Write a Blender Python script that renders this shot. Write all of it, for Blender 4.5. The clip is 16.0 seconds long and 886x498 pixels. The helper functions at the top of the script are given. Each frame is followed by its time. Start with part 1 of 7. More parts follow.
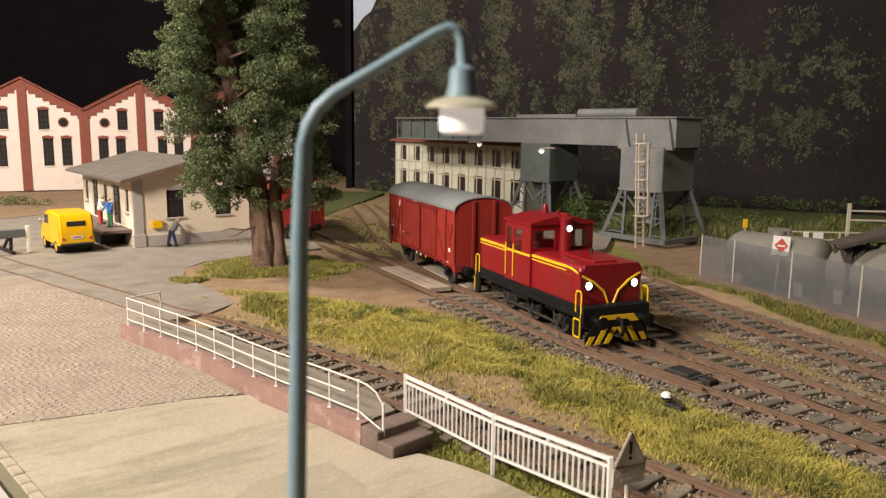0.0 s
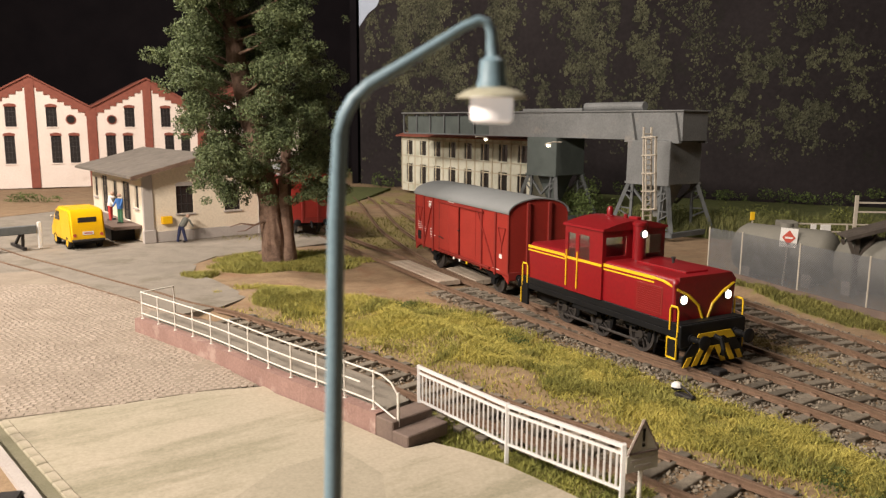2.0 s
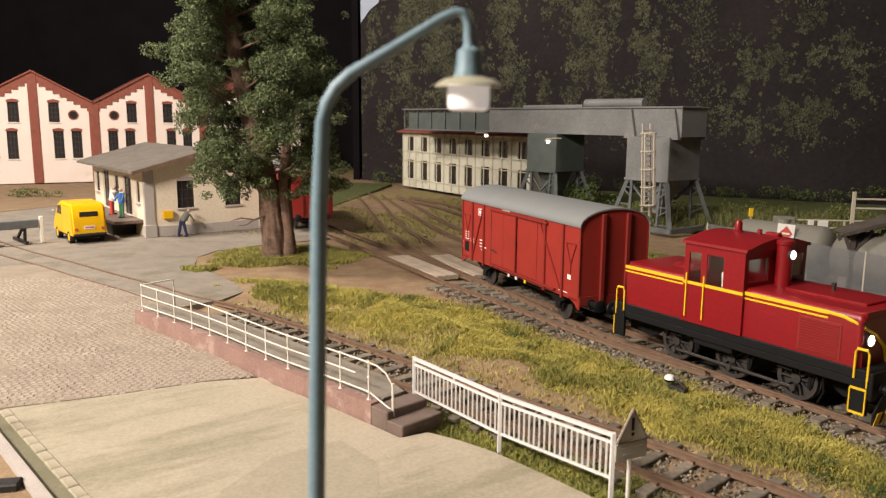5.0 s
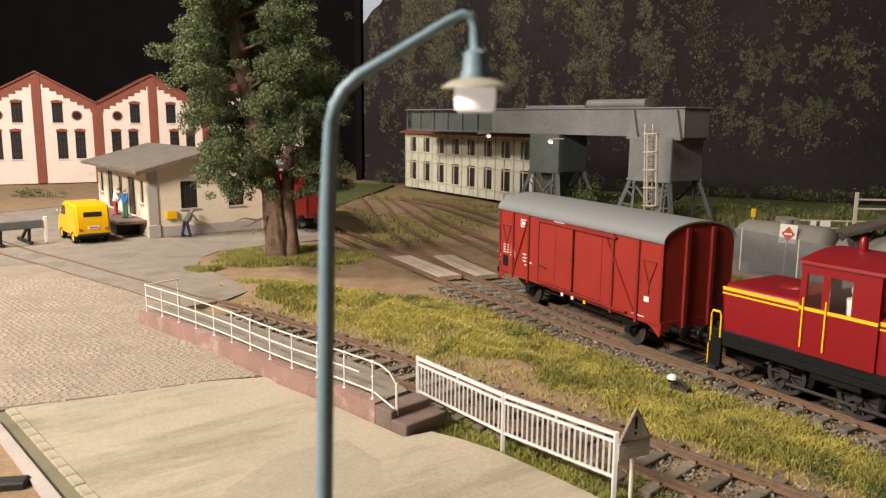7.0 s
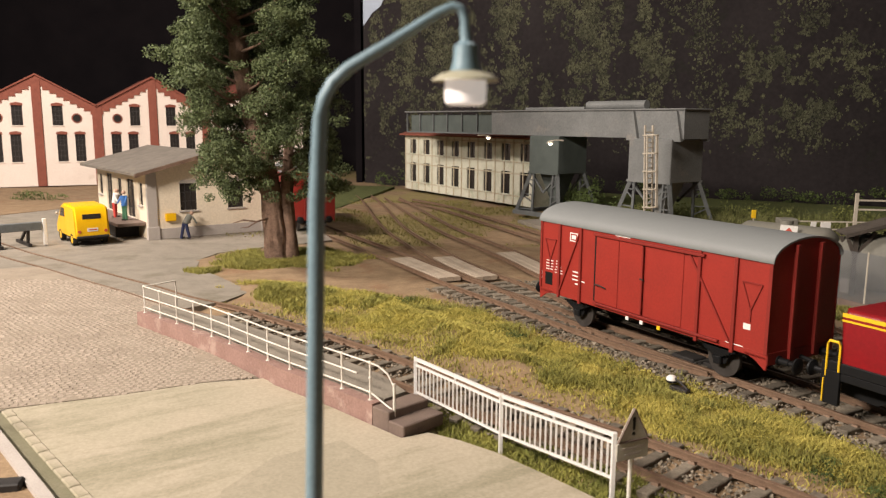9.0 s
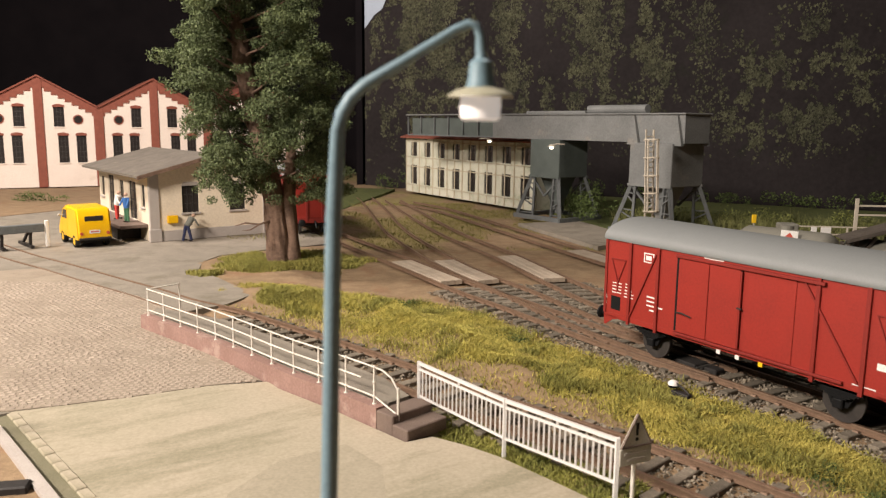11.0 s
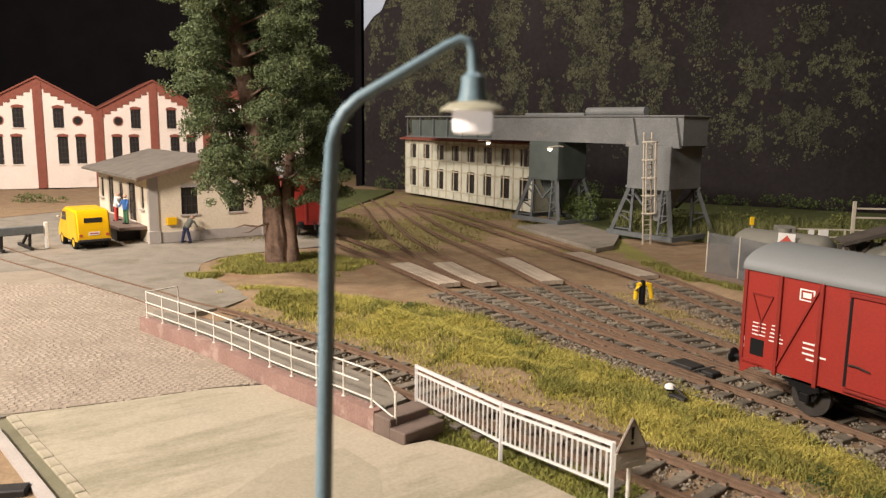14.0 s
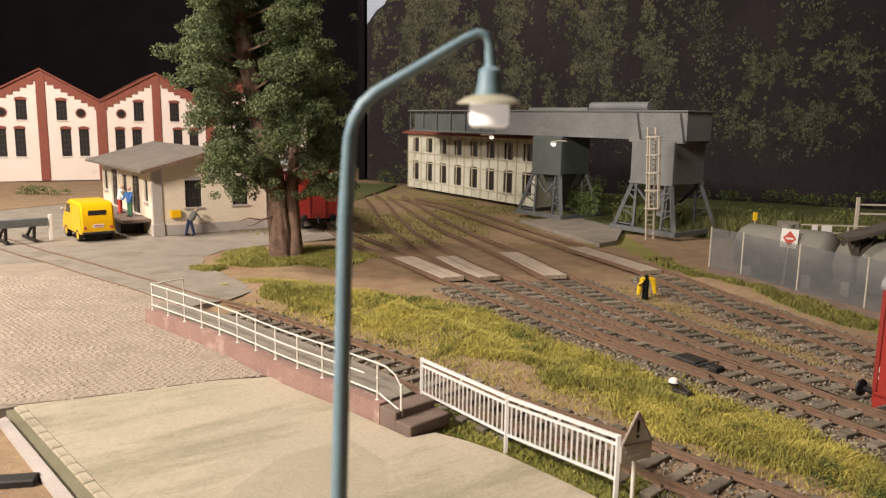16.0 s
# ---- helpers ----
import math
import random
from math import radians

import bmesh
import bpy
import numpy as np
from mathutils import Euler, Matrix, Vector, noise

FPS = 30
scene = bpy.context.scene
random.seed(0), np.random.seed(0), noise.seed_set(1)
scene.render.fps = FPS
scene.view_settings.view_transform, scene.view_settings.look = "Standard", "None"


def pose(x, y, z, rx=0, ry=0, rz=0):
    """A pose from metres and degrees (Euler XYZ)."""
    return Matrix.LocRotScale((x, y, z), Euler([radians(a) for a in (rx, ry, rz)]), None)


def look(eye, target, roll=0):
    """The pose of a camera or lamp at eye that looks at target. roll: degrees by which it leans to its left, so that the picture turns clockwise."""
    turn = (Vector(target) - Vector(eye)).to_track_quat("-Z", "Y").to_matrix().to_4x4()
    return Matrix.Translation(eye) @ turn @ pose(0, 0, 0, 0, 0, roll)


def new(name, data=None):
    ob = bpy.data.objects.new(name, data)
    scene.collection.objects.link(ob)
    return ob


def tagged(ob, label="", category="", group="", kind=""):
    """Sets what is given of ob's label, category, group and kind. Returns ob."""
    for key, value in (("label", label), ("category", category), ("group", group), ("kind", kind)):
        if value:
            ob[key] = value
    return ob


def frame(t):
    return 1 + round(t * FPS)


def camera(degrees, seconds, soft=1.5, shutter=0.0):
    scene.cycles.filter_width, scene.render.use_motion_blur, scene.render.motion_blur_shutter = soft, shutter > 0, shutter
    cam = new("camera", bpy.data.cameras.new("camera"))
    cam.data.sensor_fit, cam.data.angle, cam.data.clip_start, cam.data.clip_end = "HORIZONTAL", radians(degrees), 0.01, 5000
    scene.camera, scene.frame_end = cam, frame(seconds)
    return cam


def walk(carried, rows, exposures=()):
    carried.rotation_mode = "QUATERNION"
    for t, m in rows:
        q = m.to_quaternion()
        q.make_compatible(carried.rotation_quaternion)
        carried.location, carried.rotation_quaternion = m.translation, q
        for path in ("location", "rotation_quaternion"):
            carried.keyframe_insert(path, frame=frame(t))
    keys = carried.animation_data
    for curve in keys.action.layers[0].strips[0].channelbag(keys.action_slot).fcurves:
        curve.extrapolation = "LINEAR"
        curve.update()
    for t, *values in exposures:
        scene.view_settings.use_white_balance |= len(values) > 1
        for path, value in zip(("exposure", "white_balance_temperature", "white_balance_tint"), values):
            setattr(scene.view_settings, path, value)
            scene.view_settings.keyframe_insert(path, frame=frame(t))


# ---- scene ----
# All lengths below are in metres of the full-size original; K brings them to the size of the model.
K = 1 / 44.0
cam = camera(60.2, 16.0, soft=1.25)
# the phone's lens: sharp at the train, soft at the lamp close to it
cam.data.dof.use_dof = True
cam.data.dof.focus_distance = 27.0 * K
cam.data.dof.aperture_fstop = 30.0

# seconds, eye x y z, heading, downward tilt, lean, in degrees
PATH = [
    (0.0, 0.170, 0.717, 6.992, 2.201, 9.133, -0.653),
    (0.5, -0.057, 0.633, 7.039, 2.360, 9.086, -0.538),
    (1.0, -0.095, 0.593, 7.003, 2.355, 9.186, -0.436),
    (1.5, -0.036, 0.537, 6.991, 2.139, 9.249, -0.296),
    (2.0, -0.025, 0.493, 6.951, 1.848, 9.478, -0.306),
    (2.5, 0.015, 0.423, 6.942, 1.778, 9.626, -0.411),
    (3.0, -0.021, 0.391, 6.946, 1.814, 9.600, -0.462),
    (3.5, 0.060, 0.384, 6.910, 1.777, 9.583, -0.483),
    (4.0, 0.133, 0.334, 6.895, 1.715, 9.697, -0.432),
    (6.5, 0.148, 0.212, 6.875, 1.575, 9.698, -0.482),
    (7.0, 0.109, 0.180, 6.890, 1.501, 9.666, -0.433),
    (7.5, 0.074, 0.161, 6.908, 1.459, 9.472, -0.314),
    (8.0, 0.163, 0.167, 6.879, 1.495, 9.356, -0.207),
    (8.5, 0.248, 0.207, 6.821, 1.469, 9.382, -0.161),
    (9.0, 0.188, 0.240, 6.821, 1.434, 9.459, -0.351),
    (11.5, 0.068, 0.128, 6.928, 1.490, 9.301, -0.638),
    (12.0, 0.090, 0.146, 6.915, 1.477, 9.446, -0.704),
    (12.5, 0.115, 0.119, 6.933, 1.378, 9.540, -0.639),
    (13.0, 0.107, 0.110, 6.947, 1.376, 9.472, -0.609),
    (13.5, 0.095, 0.072, 7.006, 1.494, 9.321, -0.594),
    (14.0, 0.119, 0.065, 7.013, 1.526, 9.275, -0.646),
    (14.5, 0.081, 0.075, 6.966, 1.513, 9.344, -0.715),
    (15.0, 0.112, 0.058, 6.964, 1.521, 9.480, -0.842),
    (15.5, 0.087, 0.035, 6.968, 1.541, 9.589, -0.894),
    (16.0, -0.000, 0.000, 7.003, 1.442, 9.695, -0.908),
]


def cam_pose(x, y, z, yaw, tilt, lean):
    yw, tl = radians(yaw), radians(tilt)
    eye = Vector((x, y, z)) * K
    way = Vector((math.sin(yw) * math.cos(tl), math.cos(yw) * math.cos(tl), -math.sin(tl)))
    return look(eye, eye + way, -lean)


walk(cam, [(r[0], cam_pose(*r[1:])) for r in PATH])

# ---- light: the hall is dark, with an unseen front-left lamp and two added fills ----
world = bpy.data.worlds.new("hall")
scene.world = world
world.use_nodes = True
world.node_tree.nodes["Background"].inputs[0].default_value = (1.0, 0.93, 0.85, 1)
world.node_tree.nodes["Background"].inputs[1].default_value = 0.02


def area_lamp(name, eye, target, size_x, size_y, watts, color):
    data = bpy.data.lights.new(name, "AREA")
    data.shape, data.size, data.size_y = "RECTANGLE", size_x * K, size_y * K
    data.energy, data.color = watts, color
    ob = new(name, data)
    ob.matrix_world = look(Vector(eye) * K, Vector(target) * K)
    return ob


area_lamp("hall_lamp", (-34, -4, 31), (0, 24, 0), 18, 5, 27.0, (1.0, 0.885, 0.785))
# no fixtures known for these two: added to brighten the right background and factory
area_lamp("hall_lamp_far", (20, 30, 50), (22, 50, 4), 18, 5, 3.4, (1.0, 0.88, 0.78))
area_lamp("hall_lamp_left", (-36, 34, 40), (-30, 76, 4), 16, 5, 22.0, (1.0, 0.88, 0.79))
scene.view_settings.exposure = 0.0


# ---- materials ----
def mat(name, c1, c2=None, scale=3.0, rough=0.7, metal=0.0, bump=0.25, spots=None, spot_at=0.62, fine=28.0, spot_scale=0.8,
        rand=0.0, glow=0.0, island=False, spec=0.35, streak=None, turf=None):
    """A worn surface: two tones mixed by a grain of the given scale (per metre), stains of a third tone, and fine
    relief.
    streak: heading and narrowing of drawn-out stains and painted shadow bands; turf: two tones of moss that grow where
    the mesh has its turf attribute."""
    m = bpy.data.materials.new(name)
    m.use_nodes = True
    nt = m.node_tree
    bs = nt.nodes["Principled BSDF"]
    bs.inputs["Roughness"].default_value, bs.inputs["Metallic"].default_value = rough, metal
    bs.inputs["Specular IOR Level"].default_value = spec
    tc = nt.nodes.new("ShaderNodeTexCoord")

    def noise_tex(s, detail=5.0, r=0.6):
        n = nt.nodes.new("ShaderNodeTexNoise")
        n.inputs["Scale"].default_value, n.inputs["Detail"].default_value, n.inputs["Roughness"].default_value = s / K, detail, r
        nt.links.new(tc.outputs["Object"], n.inputs["Vector"])
        return n

    def mix(fac, a, b, blend="MIX"):
        x = nt.nodes.new("ShaderNodeMix")
        x.data_type, x.blend_type = "RGBA", blend
        for key, val in ((0, fac), (6, a), (7, b)):
            if hasattr(val, "links"):
                nt.links.new(val, x.inputs[key])
            else:
                x.inputs[key].default_value = val if key == 0 else (*val, 1)
        return x.outputs[2]

    def ramp(src, a, b):
        r = nt.nodes.new("ShaderNodeMapRange")
        r.inputs[1].default_value, r.inputs[2].default_value = a, b
        nt.links.new(src, r.inputs[0])
        return r.outputs[0]

    c2 = c2 or tuple(v * 0.75 for v in c1)
    n1 = noise_tex(scale)
    col = mix(ramp(n1.outputs[0], 0.32, 0.68), c1, c2)
    if spots:
        n2 = noise_tex(spot_scale, 8.0, 0.7)
        if streak:
            turned = nt.nodes.new("ShaderNodeMapping")
            turned.vector_type = "TEXTURE"
            turned.inputs["Rotation"].default_value = (0, 0, streak[0])
            turned.inputs["Scale"].default_value = (1 / streak[1], 1, 1)
            nt.links.new(tc.outputs["Object"], turned.inputs[0])
            nt.links.new(turned.outputs[0], n2.inputs["Vector"])
        col = mix(ramp(n2.outputs[0], spot_at, spot_at + 0.12), col, spots)
    n3 = noise_tex(fine, 3.0)
    col = mix(0.35, col, mix(ramp(n3.outputs[0], 0.3, 0.7), tuple(v * 0.6 for v in c2), c1), "MIX")
    if turf:
        grown = nt.nodes.new("ShaderNodeAttribute")
        grown.attribute_name = "turf"
        col = mix(grown.outputs["Fac"], col, mix(ramp(n3.outputs[0], 0.35, 0.65), turf[0], turf[1]))
    if rand:
        src = nt.nodes.new("ShaderNodeNewGeometry").outputs["Random Per Island"] if island else nt.nodes.new("ShaderNodeObjectInfo").outputs["Random"]
        hv = nt.nodes.new("ShaderNodeHueSaturation")
        nt.links.new(ramp_to(nt, src, 1 - rand, 1 + rand), hv.inputs["Value"])
        nt.links.new(col, hv.inputs["Color"])
        col = hv.outputs[0]
    nt.links.new(col, bs.inputs["Base Color"])
    nt.links.new(ramp_to(nt, n1.outputs[0], max(0.05, rough - 0.12), min(1, rough + 0.12)), bs.inputs["Roughness"])
    if bump:
        b = nt.nodes.new("ShaderNodeBump")
        b.inputs["Strength"].default_value, b.inputs["Distance"].default_value = bump, 0.03 * K
        nt.links.new(n3.outputs[0], b.inputs["Height"])
        nt.links.new(b.outputs[0], bs.inputs["Normal"])
    if glow:
        bs.inputs["Emission Color"].default_value = (*c1, 1)
        bs.inputs["Emission Strength"].default_value = glow
    return m


def ramp_to(nt, src, lo, hi):
    r = nt.nodes.new("ShaderNodeMapRange")
    r.inputs[3].default_value, r.inputs[4].default_value = lo, hi
    nt.links.new(src, r.inputs[0])
    return r.outputs[0]


def glass(name, color, rough=0.08):
    m = bpy.data.materials.new(name)
    m.use_nodes = True
    bs = m.node_tree.nodes["Principled BSDF"]
    bs.inputs["Base Color"].default_value = (*color, 1)
    bs.inputs["Roughness"].default_value, bs.inputs["Transmission Weight"].default_value = rough, 1.0
    return m


EARTH = mat("earth", (0.33, 0.23, 0.135), (0.19, 0.125, 0.072), 1.3, 0.95, bump=0.7, spots=(0.23, 0.115, 0.06), spot_at=0.54, fine=16, spot_scale=0.5, turf=((0.27, 0.24, 0.065), (0.15, 0.145, 0.04)))
PATCH = mat("grey_repair_concrete", (0.385, 0.335, 0.25), (0.31, 0.275, 0.20), 0.8, 0.88, bump=0.2, spots=(0.43, 0.37, 0.28), spot_at=0.56, fine=14)
ASPHALT = mat("old_concrete_paving", (0.275, 0.24, 0.195), (0.20, 0.175, 0.14), 0.9, 0.9, bump=0.35, spots=(0.16, 0.14, 0.10), spot_at=0.53, fine=16, spot_scale=0.45)
# the streaks are olive dirt and also soft shadow stripes painted into the colour
CONCRETE = mat("pale_concrete", (0.44, 0.375, 0.285), (0.35, 0.315, 0.225), 0.35, 0.85, bump=0.1, spots=(0.235, 0.215, 0.14), spot_at=0.5, fine=13, spot_scale=0.5, streak=(0.556, 0.22))
COBBLE = mat("cobblestone", (0.40, 0.33, 0.265), (0.31, 0.255, 0.20), 0.7, 0.85, bump=0.5, rand=0.11, island=True, fine=20, spots=(0.25, 0.20, 0.155), spot_at=0.52, spot_scale=0.6)
JOINT = mat("joint_sand", (0.33, 0.275, 0.21), (0.23, 0.185, 0.14), 1.0, 0.95, bump=0.3)
BALLAST = mat("ballast_stone", (0.29, 0.245, 0.185), (0.13, 0.108, 0.08), 6.0, 0.9, bump=0.3, rand=0.55, island=True)
SLEEPER = mat("weathered_sleeper", (0.23, 0.195, 0.148), (0.125, 0.104, 0.078), 4.0, 0.85, bump=0.6, rand=0.35, fine=26, spots=(0.34, 0.29, 0.22), spot_at=0.58)
RUST = mat("rusty_rail", (0.245, 0.16, 0.105), (0.15, 0.093, 0.062), 5.0, 0.55, 0.2, bump=0.25, fine=30)
RAILTOP = mat("worn_rail_head", (0.46, 0.30, 0.20), (0.32, 0.19, 0.12), 3.0, 0.34, 0.7, bump=0.1)
GRASS = mat("grass_fibre", (0.52, 0.43, 0.10), (0.25, 0.245, 0.055), 0.9, 0.9, bump=0, rand=0.35, island=True, spots=(0.34, 0.25, 0.09), spot_at=0.56, spot_scale=0.9)
MOSS = mat("turf", (0.105, 0.12, 0.034), (0.05, 0.06, 0.018), 1.3, 0.95, bump=0.8, fine=12, spots=(0.15, 0.15, 0.05), spot_at=0.55)
BUSH = mat("low_green_foliage", (0.10, 0.135, 0.035), (0.05, 0.075, 0.02), 1.5, 0.85, bump=0, rand=0.4, island=True)
WALLRED = mat("painted_ramp_wall", (0.33, 0.205, 0.17), (0.235, 0.14, 0.115), 1.1, 0.85, bump=0.5, spots=(0.45, 0.33, 0.275), spot_at=0.53, fine=14, spot_scale=1.2)
STEPGREY = mat("worn_step_stone", (0.20, 0.145, 0.115), (0.13, 0.095, 0.08), 1.5, 0.85, bump=0.35)
GRAVEL = mat("fine_gravel_top", (0.29, 0.255, 0.205), (0.20, 0.175, 0.14), 1.2, 0.95, bump=0.6, fine=24)
WHITEPIPE = mat("white_painted_pipe", (0.78, 0.74, 0.67), (0.58, 0.53, 0.45), 1.8, 0.5, bump=0.1, spots=(0.22, 0.15, 0.11), spot_at=0.62, spot_scale=3.5)
WHITEFENCE = mat("white_painted_steel", (0.76, 0.74, 0.71), (0.66, 0.63, 0.60), 1.5, 0.5, bump=0.08, spots=(0.45, 0.38, 0.31), spot_at=0.68, spot_scale=2.0)
PLASTER = mat("stained_white_plaster", (0.80, 0.70, 0.62), (0.73, 0.62, 0.54), 0.5, 0.9, bump=0.12, spots=(0.60, 0.49, 0.40), spot_at=0.62, fine=8, spot_scale=0.35)
CREAM = mat("cream_plaster", (0.80, 0.70, 0.55), (0.73, 0.62, 0.47), 0.6, 0.9, bump=0.12, spots=(0.58, 0.47, 0.33), spot_at=0.64, fine=8, spot_scale=0.6)
GREYSTONE = mat("grey_plinth_render", (0.48, 0.43, 0.39), (0.40, 0.355, 0.32), 0.8, 0.9, bump=0.15)
BRICK = mat("dark_red_brick", (0.27, 0.085, 0.055), (0.19, 0.06, 0.042), 3.0, 0.85, bump=0.4, fine=20)
ROOFFELT = mat("grey_roof_felt", (0.16, 0.138, 0.115), (0.10, 0.088, 0.074), 1.2, 0.9, bump=0.5, spots=(0.22, 0.19, 0.145), spot_at=0.56)
DARKGLASS = mat("dark_window", (0.035, 0.03, 0.028), (0.02, 0.018, 0.018), 2.0, 0.2, bump=0.0, spec=0.5)
DARKIRON = mat("dark_iron", (0.05, 0.045, 0.042), (0.03, 0.027, 0.026), 3.0, 0.6, 0.3, bump=0.15)
PANELWHITE = mat("peeling_white_panel", (0.68, 0.66, 0.55), (0.53, 0.53, 0.42), 0.9, 0.85, bump=0.2, spots=(0.33, 0.36, 0.24), spot_at=0.53, rand=0.1, spot_scale=0.7, fine=9)
PANELRIB = mat("rust_streaked_rib", (0.54, 0.49, 0.37), (0.42, 0.35, 0.24), 1.4, 0.85, bump=0.3, spots=(0.24, 0.13, 0.06), spot_at=0.57)
SILO = mat("weathered_grey_steel", (0.225, 0.23, 0.225), (0.15, 0.155, 0.152), 0.6, 0.6, 0.15, bump=0.2, spots=(0.30, 0.27, 0.235), spot_at=0.57, fine=9, spot_scale=0.7)
# darker copy of SILO, with shade put into the colour
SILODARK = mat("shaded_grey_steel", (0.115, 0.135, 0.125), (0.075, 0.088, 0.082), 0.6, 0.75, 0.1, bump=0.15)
TRUSS = mat("grey_truss_timber", (0.155, 0.165, 0.165), (0.09, 0.095, 0.095), 2.0, 0.8, bump=0.3)
LADDER = mat("bare_ladder_metal", (0.62, 0.56, 0.46), (0.48, 0.42, 0.34), 2.0, 0.5, 0.1, bump=0.1)
REDCAR = mat("oxide_red_wagon_paint", (0.315, 0.030, 0.021), (0.265, 0.025, 0.017), 0.9, 0.5, bump=0.08, fine=16, spots=(0.24, 0.028, 0.02), spot_at=0.6)
REDDARK = mat("oxide_red_strut", (0.25, 0.026, 0.02), (0.20, 0.022, 0.016), 1.0, 0.5, bump=0.06)
ROOFGREY = mat("grey_wagon_roof", (0.225, 0.235, 0.232), (0.205, 0.214, 0.212), 0.6, 0.5, bump=0.03, fine=45)
LOCORED = mat("crimson_loco_paint", (0.25, 0.008, 0.012), (0.205, 0.007, 0.010), 0.6, 0.36, bump=0.04, fine=10, spec=0.5)
YELLOW = mat("yellow_lining", (0.85, 0.55, 0.02), (0.78, 0.48, 0.02), 2.0, 0.45, bump=0.03)
BLACK = mat("black_frame_paint", (0.012, 0.012, 0.0125), (0.008, 0.008, 0.0085), 2.0, 0.5, bump=0.1, spec=0.2)
STEEL = mat("oily_steel", (0.34, 0.32, 0.30), (0.2, 0.19, 0.18), 4.0, 0.38, 0.8, bump=0.1)
WHITE = mat("white_marking", (0.8, 0.78, 0.74), (0.74, 0.71, 0.66), 4.0, 0.6, bump=0.0)
HEADLIGHT = mat("lit_headlamp", (1.0, 0.9, 0.72), (1.0, 0.88, 0.7), 2.0, 0.3, bump=0, glow=5.0)
VANYELLOW = mat("post_yellow_paint", (0.88, 0.50, 0.005), (0.82, 0.45, 0.005), 1.0, 0.35, bump=0.02, spec=0.5)
TYRE = mat("black_rubber", (0.02, 0.019, 0.018), (0.014, 0.014, 0.013), 3.0, 0.8, bump=0.1)
BARK = mat("reddish_bark", (0.235, 0.15, 0.105), (0.10, 0.062, 0.044), 2.2, 0.95, bump=1.0, fine=7, spots=(0.31, 0.205, 0.15), spot_at=0.56, spot_scale=1.6)
LEAF = mat("tree_leaf", (0.145, 0.175, 0.072), (0.06, 0.085, 0.036), 0.9, 0.7, bump=0, rand=0.5, island=True)
DIRT = mat("green_dirt", (0.21, 0.19, 0.125), (0.15, 0.14, 0.085), 1.0, 0.95, bump=0.4, spots=(0.29, 0.25, 0.18), spot_at=0.56)
LAMPBLUE = mat("blue_grey_lamp_paint", (0.20, 0.30, 0.35), (0.14, 0.215, 0.255), 1.2, 0.45, bump=0.06, spec=0.5)
ENAMEL = mat("yellowed_lamp_shade", (0.42, 0.40, 0.30), (0.34, 0.32, 0.23), 2.0, 0.5, bump=0.05)
OPAL = mat("opal_lamp_glass", (0.95, 0.9, 0.86), (0.9, 0.85, 0.82), 2.0, 0.4, bump=0, glow=0.35)
SMALLGLOW = mat("lit_small_bulb", (1.0, 0.85, 0.62), (1.0, 0.85, 0.62), 2.0, 0.4, bump=0, glow=7.0)
TANKGREY = mat("grey_tank_paint", (0.21, 0.20, 0.165), (0.155, 0.148, 0.125), 0.7, 0.65, bump=0.08, spots=(0.12, 0.11, 0.09), spot_at=0.6, spot_scale=0.6)
MESHWIRE = mat("galvanised_wire", (0.27, 0.275, 0.28), (0.2, 0.205, 0.21), 2.0, 0.5, 0.4, bump=0)
SIGNWHITE = mat("weathered_sign_plate", (0.52, 0.49, 0.42), (0.42, 0.39, 0.33), 2.5, 0.7, bump=0.1)
SIGNRED = mat("red_placard_print", (0.55, 0.09, 0.06), (0.48, 0.08, 0.05), 3.0, 0.6, bump=0)
CROSSING = mat("crossing_plank", (0.47, 0.39, 0.305), (0.35, 0.28, 0.21), 1.2, 0.9, bump=0.35, rand=0.15)
CLOTH = mat("black_backdrop_cloth", (0.008, 0.006, 0.007), (0.005, 0.004, 0.005), 0.3, 0.95, bump=0.05, spec=0.1)


# ---- building helpers; a bmesh is drawn in full-size metres ----
def finish(bm, name, material, smooth=False):
    for v in bm.verts:
        v.co *= K
    bmesh.ops.recalc_face_normals(bm, faces=bm.faces)
    me = bpy.data.meshes.new(name)
    bm.to_mesh(me)
    bm.free()
    mats = material if isinstance(material, (list, tuple)) else [material]
    for m in mats:
        me.materials.append(m)
    if smooth:
        for p in me.polygons:
            p.use_smooth = True
        me.set_sharp_from_angle(angle=radians(38))
    return me


def part(name, bm, material, parent, label="", smooth=False, at=None):
    ob = new(name, finish(bm, name, material, smooth))
    ob.parent = parent
    if at is not None:
        ob.matrix_basis = scaled(at)
    return tagged(ob, label)


def scaled(m):
    m = m.copy()
    m.translation = m.translation * K
    return m


def thing(name, m, label, category, group="", kind=""):
    ob = new(name)
    ob.matrix_basis = scaled(m)
    ob.empty_display_size = 0.01
    return tagged(ob, label, category, group, kind)


def solid(name, bm, material, label, category, group="", kind="", smooth=False, m=None):
    ob = new(name, finish(bm, name, material, smooth))
    if m is not None:
        ob.matrix_basis = scaled(m)
    return tagged(ob, label, category, group, kind)


def sheet(name, verts, faces, material, parent=None, label="", category="", kind="stuff", smooth=False):
    """A mesh out of computed arrays, for what comes in great numbers."""
    me = bpy.data.meshes.new(name)
    me.from_pydata((np.asarray(verts) * K).tolist(), [], faces if isinstance(faces, list) else faces.tolist())
    for m in (material if isinstance(material, (list, tuple)) else [material]):
        me.materials.append(m)
    if smooth:
        me.shade_smooth()
    ob = new(name, me)
    ob.parent = parent
    return tagged(ob, label, category, "", kind)


